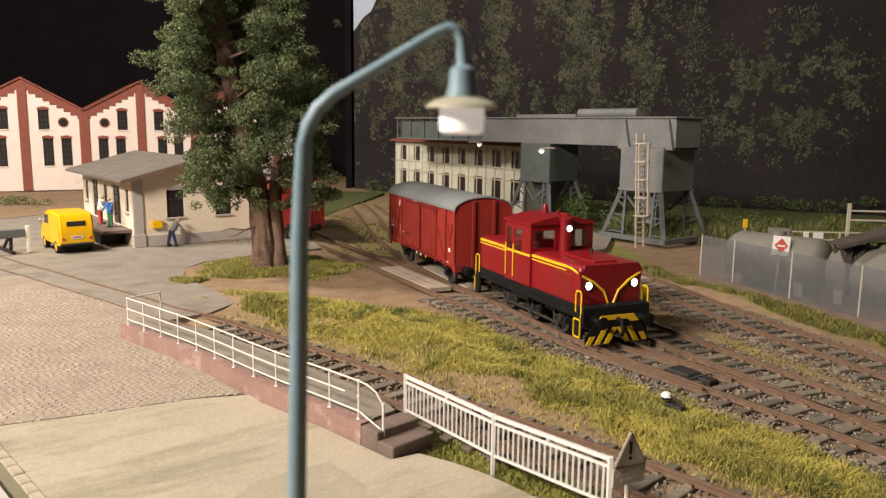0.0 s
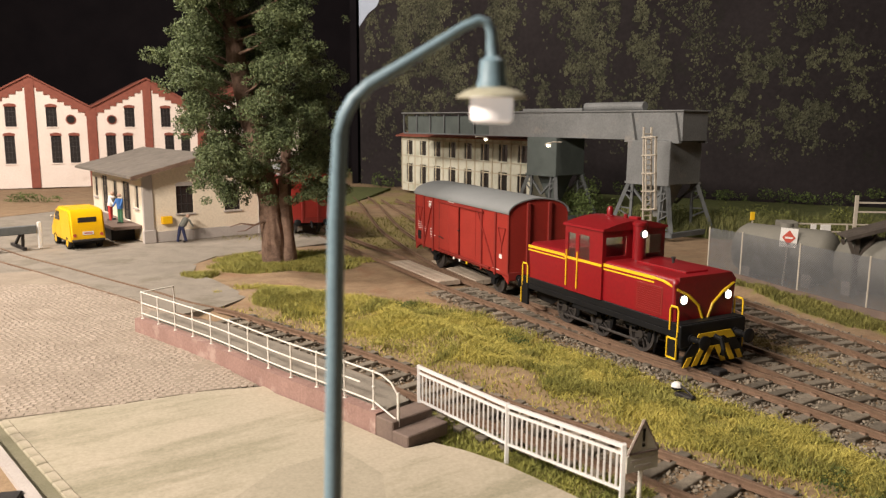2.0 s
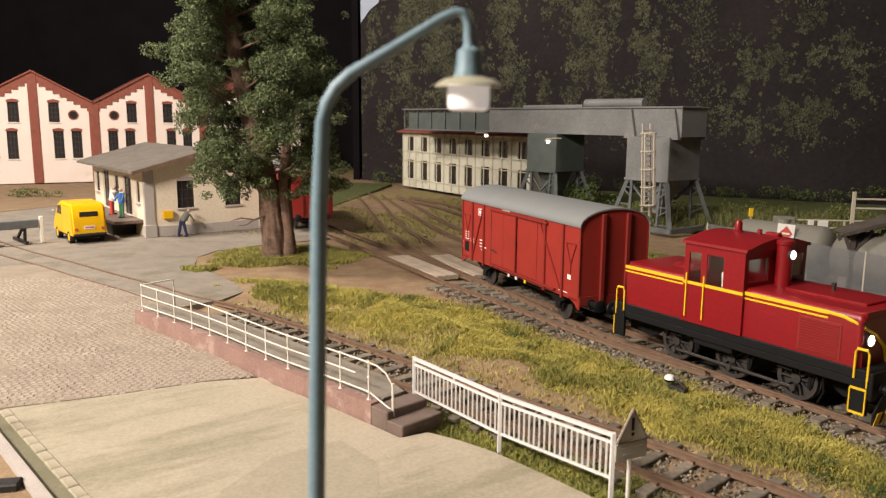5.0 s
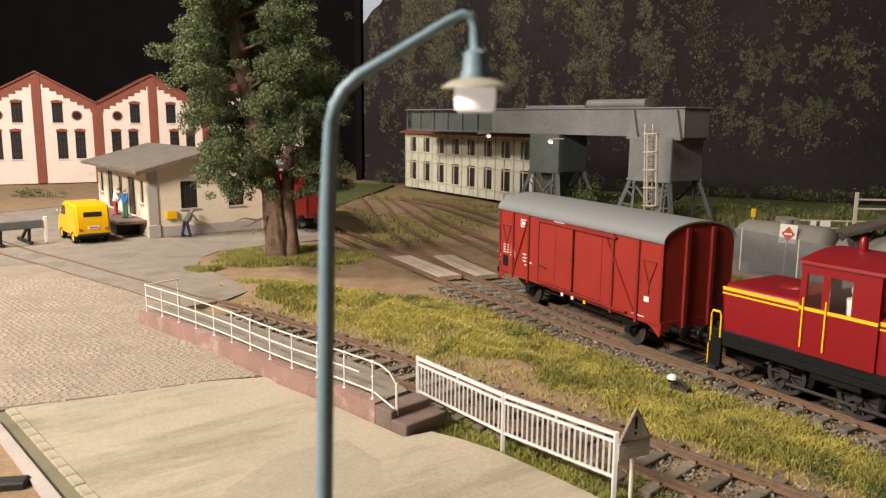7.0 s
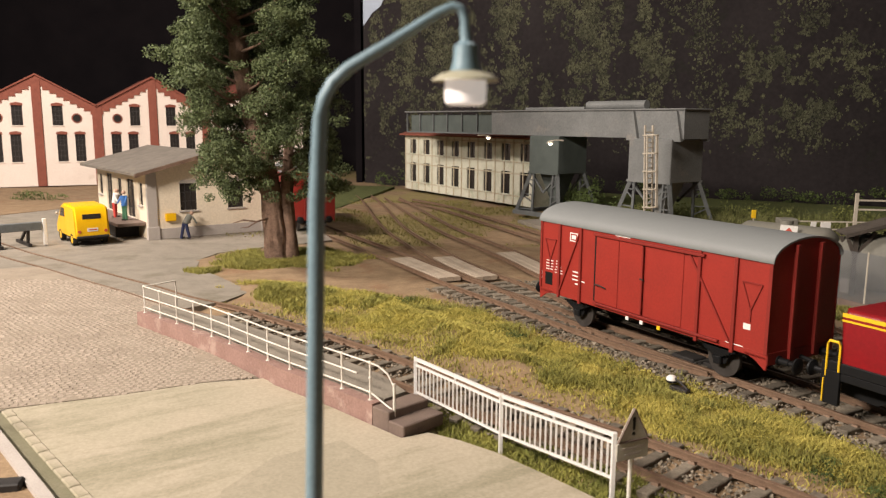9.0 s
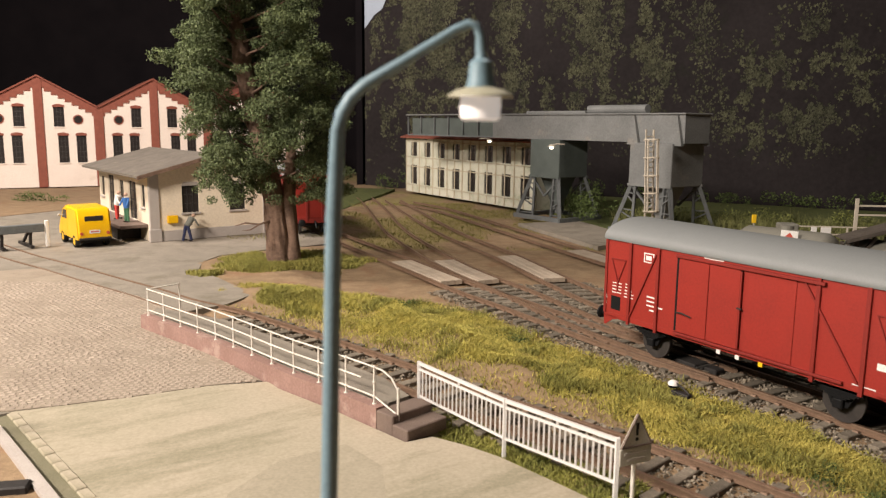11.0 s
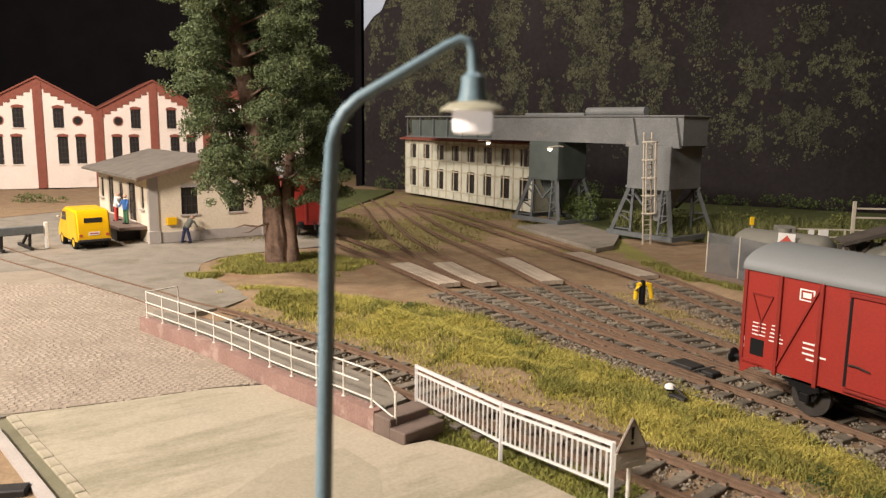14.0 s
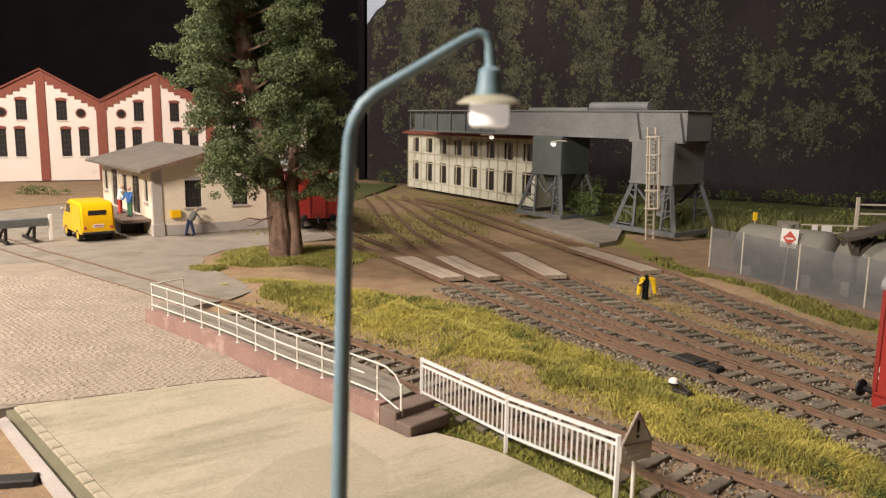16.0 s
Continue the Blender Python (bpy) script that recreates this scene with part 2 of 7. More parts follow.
def box(bm, x0, x1, y0, y1, z0, z1, bevel=0.0, mi=0, m=None):
    vs = [bm.verts.new(c) for c in ((x0, y0, z0), (x1, y0, z0), (x1, y1, z0), (x0, y1, z0), (x0, y0, z1), (x1, y0, z1), (x1, y1, z1), (x0, y1, z1))]
    fs = [bm.faces.new([vs[i] for i in f]) for f in ((3, 2, 1, 0), (4, 5, 6, 7), (0, 1, 5, 4), (1, 2, 6, 5), (2, 3, 7, 6), (3, 0, 4, 7))]
    if m is not None:
        for v in vs:
            v.co = m @ v.co
    for f in fs:
        f.material_index = mi
    if bevel:
        es = list({e for f in fs for e in f.edges})
        for f in bmesh.ops.bevel(bm, geom=es, offset=bevel, segments=1, affect="EDGES")["faces"]:
            f.material_index = mi
    return bm


def beam(bm, p, q, w, h=None, mi=0):
    """A square bar from p to q."""
    p, q = Vector(p), Vector(q)
    d = q - p
    rot = d.to_track_quat("Z", "Y").to_matrix().to_4x4()
    h = h or w
    return box(bm, -w / 2, w / 2, -h / 2, h / 2, 0, d.length, 0, mi, Matrix.Translation(p) @ rot)


def rod(bm, p, q, r, r2=None, seg=8, mi=0):
    p, q = Vector(p), Vector(q)
    d = q - p
    rot = Matrix.Translation((p + q) / 2) @ d.to_track_quat("Z", "Y").to_matrix().to_4x4()
    got = bmesh.ops.create_cone(bm, cap_ends=True, segments=seg, radius1=r, radius2=r if r2 is None else r2, depth=d.length, matrix=rot)
    for v in got["verts"]:
        for f in v.link_faces:
            f.material_index = mi
    return bm


def tube(bm, pts, r, seg=8, mi=0):
    """A round bar bent along a line of points; r may be a list."""
    pts = [Vector(p) for p in pts]
    rings = []
    up = Vector((0.13, 0.31, 0.94))
    for i, p in enumerate(pts):
        d = (pts[min(i + 1, len(pts) - 1)] - pts[max(i - 1, 0)]).normalized()
        a = d.cross(up if abs(d.dot(up)) < 0.95 else Vector((1, 0, 0))).normalized()
        b = d.cross(a)
        rr = r[i] if isinstance(r, (list, tuple)) else r
        rings.append([bm.verts.new(p + (a * math.cos(t) + b * math.sin(t)) * rr) for t in (2 * math.pi * k / seg for k in range(seg))])
    for u, v in zip(rings, rings[1:]):
        for k in range(seg):
            bm.faces.new((u[k], u[(k + 1) % seg], v[(k + 1) % seg], v[k])).material_index = mi
    bm.faces.new(rings[0][::-1]).material_index = mi
    bm.faces.new(rings[-1]).material_index = mi
    return bm


def lathe(bm, profile, seg=20, m=None, mi=0):
    """A turned shape: profile of (radius, height)."""
    rings = [[bm.verts.new((r * math.cos(t), r * math.sin(t), z)) for t in (2 * math.pi * k / seg for k in range(seg))] for r, z in profile]
    for u, v in zip(rings, rings[1:]):
        for k in range(seg):
            bm.faces.new((u[k], u[(k + 1) % seg], v[(k + 1) % seg], v[k])).material_index = mi
    bm.faces.new(rings[0][::-1]).material_index = mi
    bm.faces.new(rings[-1]).material_index = mi
    if m is not None:
        for ring in rings:
            for v in ring:
                v.co = m @ v.co
    return bm


def prism(bm, outline, lo, hi, axis="z", mi=0, m=None):
    """A flat outline pulled along an axis. For axis x the outline is (y, z), for y (x, z), for z (x, y)."""
    put = {"x": lambda a, b, c: (c, a, b), "y": lambda a, b, c: (a, c, b), "z": lambda a, b, c: (a, b, c)}[axis]
    u = [bm.verts.new(put(a, b, lo)) for a, b in outline]
    v = [bm.verts.new(put(a, b, hi)) for a, b in outline]
    n = len(outline)
    fs = [bm.faces.new(u[::-1]), bm.faces.new(v)] + [bm.faces.new((u[i], u[(i + 1) % n], v[(i + 1) % n], v[i])) for i in range(n)]
    for f in fs:
        f.material_index = mi
    if m is not None:
        for w in u + v:
            w.co = m @ w.co
    return bm


def wall(bm, width, height, thick, holes, mi=0, m=None, top=None):
    """An upright wall in the x-z plane from x = 0, its outer face at y = 0, with openings (x0, x1, z0, z1) cut right through.
    top: a function of x that gives the height of the upper edge."""
    top = top or (lambda x: height)
    xs = sorted({0.0, width, *(v for h in holes for v in h[:2])} | ({width * i / 12 for i in range(13)} if top(0.31 * width) != top(0) or top(width / 2) != top(0) else set()))
    for x0, x1 in zip(xs, xs[1:]):
        cx = (x0 + x1) / 2
        cuts = sorted((h[2], h[3]) for h in holes if h[0] <= cx <= h[1])
        z = 0.0
        for a, b in cuts + [(None, None)]:
            if a is None:
                prism(bm, [(x0, z), (x1, z), (x1, top(x1)), (x0, top(x0))], 0, thick, "y", mi, m)
            else:
                if a > z:
                    box(bm, x0, x1, 0, thick, z, a, 0, mi, m)
                z = b
    return bm


class Line:
    """A smooth line in plan through a few points."""

    def __init__(self, pts, step=0.25):
        p = [Vector((*q, 0)) for q in pts]
        p = [p[0] * 2 - p[1]] + p + [p[-1] * 2 - p[-2]]
        out = []
        for a, b, c, d in zip(p, p[1:], p[2:], p[3:]):
            n = max(2, int((c - b).length / step))
            for i in range(n):
                t = i / n
                out.append(0.5 * (2 * b + (c - a) * t + (2 * a - 5 * b + 4 * c - d) * t * t + (3 * b - a - 3 * c + d) * t ** 3))
        out.append(p[-2])
        self.pts = out
        self.len = [0.0]
        for a, b in zip(out, out[1:]):
            self.len.append(self.len[-1] + (b - a).length)
        self.total = self.len[-1]

    def at(self, s):
        """Place and direction at a distance along the line."""
        i = int(np.clip(np.searchsorted(self.len, s) - 1, 0, len(self.pts) - 2))
        a, b = self.pts[i], self.pts[i + 1]
        d = (b - a).normalized()
        return a + d * (s - self.len[i]), d

    def offset(self, e, s0=0.0, s1=None, step=0.5):
        """Points beside the line, e to its left."""
        s1 = self.total if s1 is None else s1
        n = max(2, int((s1 - s0) / step))
        res = []
        for k in range(n + 1):
            p, d = self.at(s0 + (s1 - s0) * k / n)
            res.append(p + Vector((-d.y, d.x, 0)) * e)
        return res


def sweep(bm, pts, profile, mi=0):
    """A profile (sideways, up) drawn along points."""
    rings = []
    for i, p in enumerate(pts):
        d = (pts[min(i + 1, len(pts) - 1)] - pts[max(i - 1, 0)]).normalized()
        n = Vector((-d.y, d.x, 0))
        rings.append([bm.verts.new(p + n * a + Vector((0, 0, b))) for a, b in profile])
    k = len(profile)
    for u, v in zip(rings, rings[1:]):
        for j in range(k):
            bm.faces.new((u[j], u[(j + 1) % k], v[(j + 1) % k], v[j])).material_index = mi
    bm.faces.new(rings[0])
    bm.faces.new(rings[-1][::-1])
    return bm


# ---- lines of the tracks in plan, from the far end to the near one ----
MAIN = Line([(-5.9, 74), (-4.2, 65.3), (-1.85, 50.5), (0.18, 42.2), (1.22, 38.6), (2.42, 35.2), (4.1, 31.4), (5.7, 27.1), (7.06, 24.2), (8.72, 21.2), (10.97, 17.35), (13.5, 12.6), (16.4, 6.2)])
FRONT = Line([(-11.5, 62), (-8.6, 54), (-5.3, 47.2), (-2.0, 40.6), (0.1, 36.2), (2.2, 31.9), (3.9, 28.93), (6.05, 24.95), (7.55, 22.5), (8.9, 20.55)])
MIDDLE = Line([(-3.6, 74), (-2.27, 67.8), (1.2, 51.4), (3.3, 44.1), (4.61, 40.0), (6.08, 34.3), (7.35, 29.9), (9.38, 24.4), (10.47, 21.8), (11.35, 19.5), (13.3, 14.8), (16.0, 8.4)])
RIGHT = Line([(-3.2, 72), (-1.19, 67.8), (1.63, 62.6), (5.04, 52.8), (8.19, 43.4), (10.5, 37.0), (11.3, 34.3), (12.38, 29.1), (13.95, 23.7), (15.9, 18), (18.4, 11)])
SIDING = Line([(-27, 45.6), (-21, 39.6), (-17.2, 36.3), (-14.0, 33.4), (-11.2, 30.95), (-9.4, 29.2), (-7.3, 27.65), (-5.47, 25.86), (-3.24, 23.7), (-1.34, 21.7), (1.33, 18.8), (4.67, 15.39), (6.82, 12.9), (9.6, 9.4)])
GAUGE = 1.40


def s_at(line, y):
    """Distance along a line at which it passes y."""
    k = min(range(len(line.pts)), key=lambda i: abs(line.pts[i].y - y))
    return line.len[k]



# ---- ground ----
def lattice(i, j, seed):
    """A repeatable random value in 0..1 for whole-numbered places."""
    h = np.sin(i * 127.1 + j * 311.7 + seed * 74.7) * 43758.5453
    return h - np.floor(h)


def soft_noise(x, y, scale, seed):
    """Smooth noise in -1..1 for arrays of places."""
    x, y = np.asarray(x, float) * scale, np.asarray(y, float) * scale
    i, j = np.floor(x), np.floor(y)
    u, v = x - i, y - j
    u, v = u * u * (3 - 2 * u), v * v * (3 - 2 * v)
    lo = lattice(i, j, seed) * (1 - u) + lattice(i + 1, j, seed) * u
    hi = lattice(i, j + 1, seed) * (1 - u) + lattice(i + 1, j + 1, seed) * u
    return 2 * (lo * (1 - v) + hi * v) - 1


def hump(x, y):
    """Height of the uneven ground: a low grassy bank between the siding and the main line, earth elsewhere."""
    z = -0.295 + 0.035 * soft_noise(x, y, 0.9, 1) + 0.02 * soft_noise(x, y, 2.3, 2)
    z = z + 0.2 / (1 + np.exp(np.clip((x + 5.0) * 2.5, -30, 30))) / (1 + np.exp(np.clip((28.6 - y) * 4, -30, 30)))
    for cx, cy, along, across, turn, high in ((0.6, 25.2, 6.5, 1.0, -1.02, 0.40), (-5.0, 30.6, 2.2, 1.0, -0.6, 0.26), (-6.6, 38.6, 3.6, 2.2, 0.2, 0.12), (8.0, 16.0, 4.5, 0.8, -0.95, 0.18), (13.9, 32.2, 5.0, 0.9, -1.1, 0.3)):
        dx, dy = x - cx, y - cy
        u, v = dx * math.cos(turn) + dy * math.sin(turn), -dx * math.sin(turn) + dy * math.cos(turn)
        z = z + high * np.exp(-(u / along) ** 2 - (v / across) ** 2)
    return z


YS = np.arange(9, 36, 0.25)


def x_on(line, y):
    k = min(range(0, len(line.pts), 2), key=lambda i: abs(line.pts[i].y - y))
    return line.pts[k].x


SIDE_X = [x_on(SIDING, y) for y in YS]
MID_X = [0.5 * (x_on(MIDDLE, y) + x_on(RIGHT, y)) for y in YS]
FRONT_X = [x_on(FRONT, y) if y > 21 else x_on(MAIN, y) for y in YS]
NET_Y, NET_X = [18, 21, 24.6, 27.9, 30.9, 34.2, 38], [21.0, 19.7, 18.1, 16.6, 15.5, 14.5, 13.2]


def bank_keep(x, y):
    """How thick the grass stands between siding and front track, 0 to 1."""
    a, b = np.interp(y, YS, SIDE_X) + 1.45, np.interp(y, YS, FRONT_X) - 1.5
    t = (x - a) / np.maximum(b - a, 0.1)
    patch = 0.5 + 0.5 * soft_noise(x, y, 1.1, 4)
    d = np.clip((t - 0.2 - 0.22 * soft_noise(x, y, 0.7, 7)) * 3.2, 0, 1) * np.clip((1.0 - t) * 6.0, 0, 1)
    rim = 30.6 - 0.45 * (x + 3)
    d = d * np.clip(1 - (y - rim) / 1.4, 0, 1)
    return np.where((t > 0) & (t < 1), np.clip(d * np.maximum(0.3, 1.9 * patch - 0.2), 0, 1) + 0.05 * (y < 29), 0)


def tree_keep(x, y):
    """The oval of grass round the tree and the tufts beside the siding's end."""
    r = np.hypot((x + 6.3) / 4.1, (y - 38.4 - 0.15 * (x + 6.3)) / 2.7)
    tuft = np.hypot((x + 5.2 + 0.25 * (y - 30.4)) / 1.7, (y - 30.5) / 1.5)
    edge = np.hypot((x + 9.9) / 0.8, (y - 35.2) / 0.8)
    return np.clip((1.05 - np.minimum(np.minimum(r, tuft), edge) + 0.3 * soft_noise(x, y, 1.0, 1)) * 3, 0, 1)


def net_keep(x, y):
    e = np.interp(y, NET_Y, NET_X)
    return ((x > e - 1.5 - 0.5 * soft_noise(x, y, 1.0, 3)) & (x < e)) * 1.0


def far_keep(x, y):
    """Thin grass between the far tracks."""
    return np.clip(1.2 * soft_noise(x, y, 0.35, 12) + 0.1, 0, 0.5) * ((y > 44) & (x > -14) & (x < 12))


def build_ground():
    xs = np.concatenate([np.arange(-160, -24, 12), np.arange(-24, 24, 0.3), np.arange(24, 180, 12)])
    ys = np.concatenate([np.arange(-80, 8, 8), np.arange(8, 50, 0.3), np.arange(50, 86, 1.0), np.arange(86, 150, 5)])
    gx, gy = (g.ravel() for g in np.meshgrid(xs, ys))
    w = len(xs)
    faces = [(j * w + i, j * w + i + 1, (j + 1) * w + i + 1, (j + 1) * w + i) for j in range(len(ys) - 1) for i in range(w - 1)]
    ob = sheet("ground", np.stack([gx, gy, hump(gx, gy)], 1), faces, EARTH, label="brown sandy earth with patches of moss", category="ground", kind="structure", smooth=True)
    grown = np.clip(bank_keep(gx, gy) + tree_keep(gx, gy) + net_keep(gx, gy) + far_keep(gx, gy), 0, 1)
    ob.data.attributes.new("turf", "FLOAT", "POINT").data.foreach_set("value", grown.astype(np.float32))


def flat(name, outline, z, material, label, category, thick=0.25):
    bm = bmesh.new()
    prism(bm, outline, z - thick, z)
    return solid(name, bm, material, label, category, kind="structure")


build_ground()
RAMP_FOOT = [(-9.48, 25.5), (-6.31, 22.45), (-3.74, 19.65), (-2.05, 18.0), (-0.31, 16.2)]
flat("road", [(-80, -20), (-14, -20), (-10.6, 17.4), (-9.81, 17.87), (-7.49, 18.81), (-5.66, 19.72), (-4.3, 20.2), (-6.25, 22.5), (-9.4, 25.6), (-8.6, 28.0), (-7.5, 29.1), (-6.95, 30.6), (-7.6, 31.9), (-9.2, 34.2), (-10.5, 35.6), (-11.0, 38.2), (-10.6, 40.0), (-8.7, 41.9), (-6.6, 43.2), (-5.2, 44.6), (-5.9, 47.0), (-8.6, 52.0), (-12, 64), (-90, 64)], -0.04, ASPHALT,
     "grey worn paved yard before the goods shed", "yard")
flat("apron", [(-4.0, 11.2), (-9.7, 17.82), (-9.81, 17.87), (-7.49, 18.81), (-5.66, 19.72), (-4.1, 20.1), (-3.74, 19.55), (-2.05, 17.95), (-0.3, 16.1), (0.3, 16.4), (1.0, 15.95), (1.7, 15.35), (2.6, 14.3), (3.25, 13.5), (5.0, 11.2), (5.2, 2), (3.2, 2)], -0.026, CONCRETE,
     "pale smooth concrete apron with olive dirt and painted shadow streaks", "concrete apron")
flat("repair_patch", [(-2.9, 15.15), (-1.6, 16.0), (-0.75, 14.9), (-0.6, 13.6), (-3.1, 11.6), (-3.6, 13.7)], -0.022, PATCH, "greyer repaired patch in the concrete apron", "concrete patch", 0.02)
flat("gutter", [(-9.72, 17.83), (-9.95, 17.6), (-9.5, 16.9), (-5.2, 11.7), (3.2, 1.6), (3.3, 2.0), (-4.0, 11.2)], -0.05, DIRT, "dirty green gutter between kerb and apron", "gutter")
flat("kerb", [(-9.62, 16.97), (-9.46, 16.8), (-5.1, 11.7), (-5.3, 11.55), (-9.68, 16.72)], 0.06, GREYSTONE, "long pale stone kerb at the yard edge", "kerb")
flat("verge", [(-10.6, 17.3), (-9.65, 16.95), (-9.69, 16.73), (-5.31, 11.56), (0.0, 5.0), (-8, 5), (-14, 15.5)], -0.03, EARTH, "narrow sandy strip behind the kerb", "verge")


def build_edging():
    """A row of flat edging stones between the gutter and the apron."""
    ob = thing("edging_row", Matrix(), "row of worn flat edging stones along the apron", "edging", kind="structure")
    a, b = Vector((-9.74, 17.78, 0)), Vector((-4.05, 11.2, 0))
    d = (b - a).normalized()
    bm = bmesh.new()
    box(bm, -0.245, 0.245, -0.11, 0.11, -0.12, 0.0, 0.02)
    stone = finish(bm, "edging_stone", CONCRETE)
    for k in range(17):
        p = a + d * (0.25 + 0.512 * k)
        st = new("edging_stone", stone)
        st.parent = ob
        st.matrix_basis = scaled(pose(p.x, p.y, random.uniform(-0.012, 0.004), 0, 0, math.degrees(math.atan2(d.y, d.x)) + random.uniform(-1.2, 1.2)))


build_edging()
flat("sidewalk", [(6.82, 54.0), (11.4, 55.5), (13.2, 50), (11.5, 44.9), (10.2, 43.7)], -0.02, ASPHALT, "grey gravel walkway under the gantry", "walkway")
flat("lawn", [(-40, 66.5), (-28.6, 69.6), (-24.5, 66.4), (-30.6, 55.4), (-46, 50)], -0.01, EARTH, "brown earth strip before the factory", "verge")
flat("field", [(-14, 66), (-7, 60), (-3, 82), (-9, 84)], -0.05, MOSS, "dark green meadow by the backdrop", "meadow")
flat("meadow", [(9, 66), (13.0, 49.5), (18.5, 48), (40, 40), (44, 60), (12, 78)], 0.0, MOSS, "dark green meadow behind the gantry", "meadow")


# ---- tracks ----
def chair_set(verts, faces, p, d):
    n = Vector((-d.y, d.x, 0))
    for side in (-1, 1):
        for inner in (-1, 1):
            c = p + n * (side * GAUGE / 2 + inner * 0.12)
            a, b = d * 0.09, n * 0.07
            k = len(verts)
            verts += [tuple(c - a - b + Vector((0, 0, -0.17))), tuple(c + a - b + Vector((0, 0, -0.17))), tuple(c + a + b + Vector((0, 0, -0.17))), tuple(c - a + b + Vector((0, 0, -0.17))),
                      tuple(c - a * 0.7 - b * 0.6 + Vector((0, 0, -0.1))), tuple(c + a * 0.7 - b * 0.6 + Vector((0, 0, -0.1))), tuple(c + a * 0.7 + b * 0.6 + Vector((0, 0, -0.1))), tuple(c - a * 0.7 + b * 0.6 + Vector((0, 0, -0.1)))]
            faces += [tuple(k + i for i in f) for f in ((4, 5, 6, 7), (0, 1, 5, 4), (1, 2, 6, 5), (2, 3, 7, 6), (3, 0, 4, 7))]


bm = bmesh.new()
box(bm, -1.27, 1.27, -0.135, 0.135, -0.3, -0.14, 0.02)
SLEEPER_MESH = finish(bm, "sleeper", SLEEPER)
RAIL_PROFILE = [(-0.085, -0.165), (-0.085, -0.15), (-0.018, -0.125), (-0.018, -0.05), (-0.052, -0.035), (-0.047, 0.0), (0.047, 0.0), (0.052, -0.035), (0.018, -0.05), (0.018, -0.125), (0.085, -0.15), (0.085, -0.165)]


def track(label, line, s0, s1, sleepers=None, pitch=0.70, shine=RUST):
    ob = thing("railway_track", Matrix(), label, "railway track", kind="structure")
    for side in (-1, 1):
        bm = bmesh.new()
        sweep(bm, line.offset(side * GAUGE / 2, s0, s1, 0.6), RAIL_PROFILE)
        bm.faces.ensure_lookup_table()
        for f in bm.faces:
            if len(f.verts) == 4 and min(v.co.z for v in f.verts) > -0.001:
                f.material_index = 1
        part("rail", bm, [RUST, shine], ob)
    a, b = sleepers or (s0, s1)
    n = int((b - a) / pitch)
    verts, faces = [], []
    for k in range(n):
        p, d = line.at(a + (k + 0.5) * pitch)
        s = new("sleeper", SLEEPER_MESH)
        s.parent = ob
        ang = math.degrees(math.atan2(d.y, d.x)) - 90 + random.uniform(-1.5, 1.5)
        s.matrix_basis = scaled(pose(p.x + random.uniform(-0.04, 0.04), p.y, random.uniform(-0.015, 0.01), 0, 0, ang))
        chair_set(verts, faces, p, d)
    if verts:
        sheet("rail_chairs", verts, faces, RUST, ob, "", "", "stuff")
    return ob


track("main line with rust-brown rails on dark wooden sleepers", MAIN, 2, MAIN.total, (s_at(MAIN, 33.4), MAIN.total), shine=RAILTOP)
track("turnout branch with rusty rails in front of the main line", FRONT, 2, FRONT.total - 0.4, (s_at(FRONT, 33.0), s_at(FRONT, 25.4)))
track("middle track with rusty rails on dark wooden sleepers", MIDDLE, 4, MIDDLE.total, (s_at(MIDDLE, 33.9), MIDDLE.total))
track("outer track with rusty rails beside the wire fence", RIGHT, 4, RIGHT.total, (s_at(RIGHT, 35.4), RIGHT.total))
track("siding with rusty rails that runs out of the paving", SIDING, 2, SIDING.total, (s_at(SIDING, 27.6), SIDING.total), 0.74)


def stones(name, label, line, s0, s1, inner, outer, count, seed, z=-0.26, size=0.05):
    """Loose ballast beside and between the sleepers."""
    rng = np.random.default_rng(seed)
    verts, faces = [], []
    for _ in range(count):
        p, d = line.at(rng.uniform(s0, s1))
        e = rng.uniform(inner, outer)
        c = np.array([p.x - d.y * e, p.y + d.x * e, z + rng.uniform(-0.02, 0.05)])
        r = size * rng.uniform(0.5, 1.25)
        k = len(verts)
        q = rng.uniform(0.6, 1.2, (6, 1)) * np.array([(1, 0, 0), (-0.5, 0.9, 0), (-0.5, -0.9, 0), (0.5, 0.6, 0.8), (-0.7, 0.1, 0.7), (0.4, -0.6, 0.9)]) * r
        t = rng.uniform(0, 6.3)
        rot = np.array([[math.cos(t), -math.sin(t), 0], [math.sin(t), math.cos(t), 0], [0, 0, 1]])
        verts += (q @ rot.T + c).tolist()
        faces += [tuple(k + i for i in f) for f in ((3, 4, 5), (0, 1, 3), (1, 4, 3), (1, 2, 4), (2, 5, 4), (2, 0, 5), (0, 3, 5))]
    sheet(name, verts, faces, BALLAST, None, label, "ballast")


stones("ballast", "loose brown-grey ballast stones along the main line", MAIN, s_at(MAIN, 33.2), s_at(MAIN, 10), -1.7, 1.7, 13000, 1)
stones("ballast", "loose brown-grey ballast stones along the turnout branch", FRONT, s_at(FRONT, 33), s_at(FRONT, 21), -1.6, 1.5, 3500, 5)
stones("ballast", "loose brown-grey ballast stones along the middle track", MIDDLE, s_at(MIDDLE, 34), s_at(MIDDLE, 12), -1.6, 1.6, 9000, 2)
stones("ballast", "loose brown-grey ballast stones along the outer track", RIGHT, s_at(RIGHT, 35), s_at(RIGHT, 15), -1.8, 1.6, 8000, 3)
stones("ballast", "loose dark ballast stones in the siding", SIDING, s_at(SIDING, 27.5), SIDING.total, -1.2, 1.35, 8000, 4)


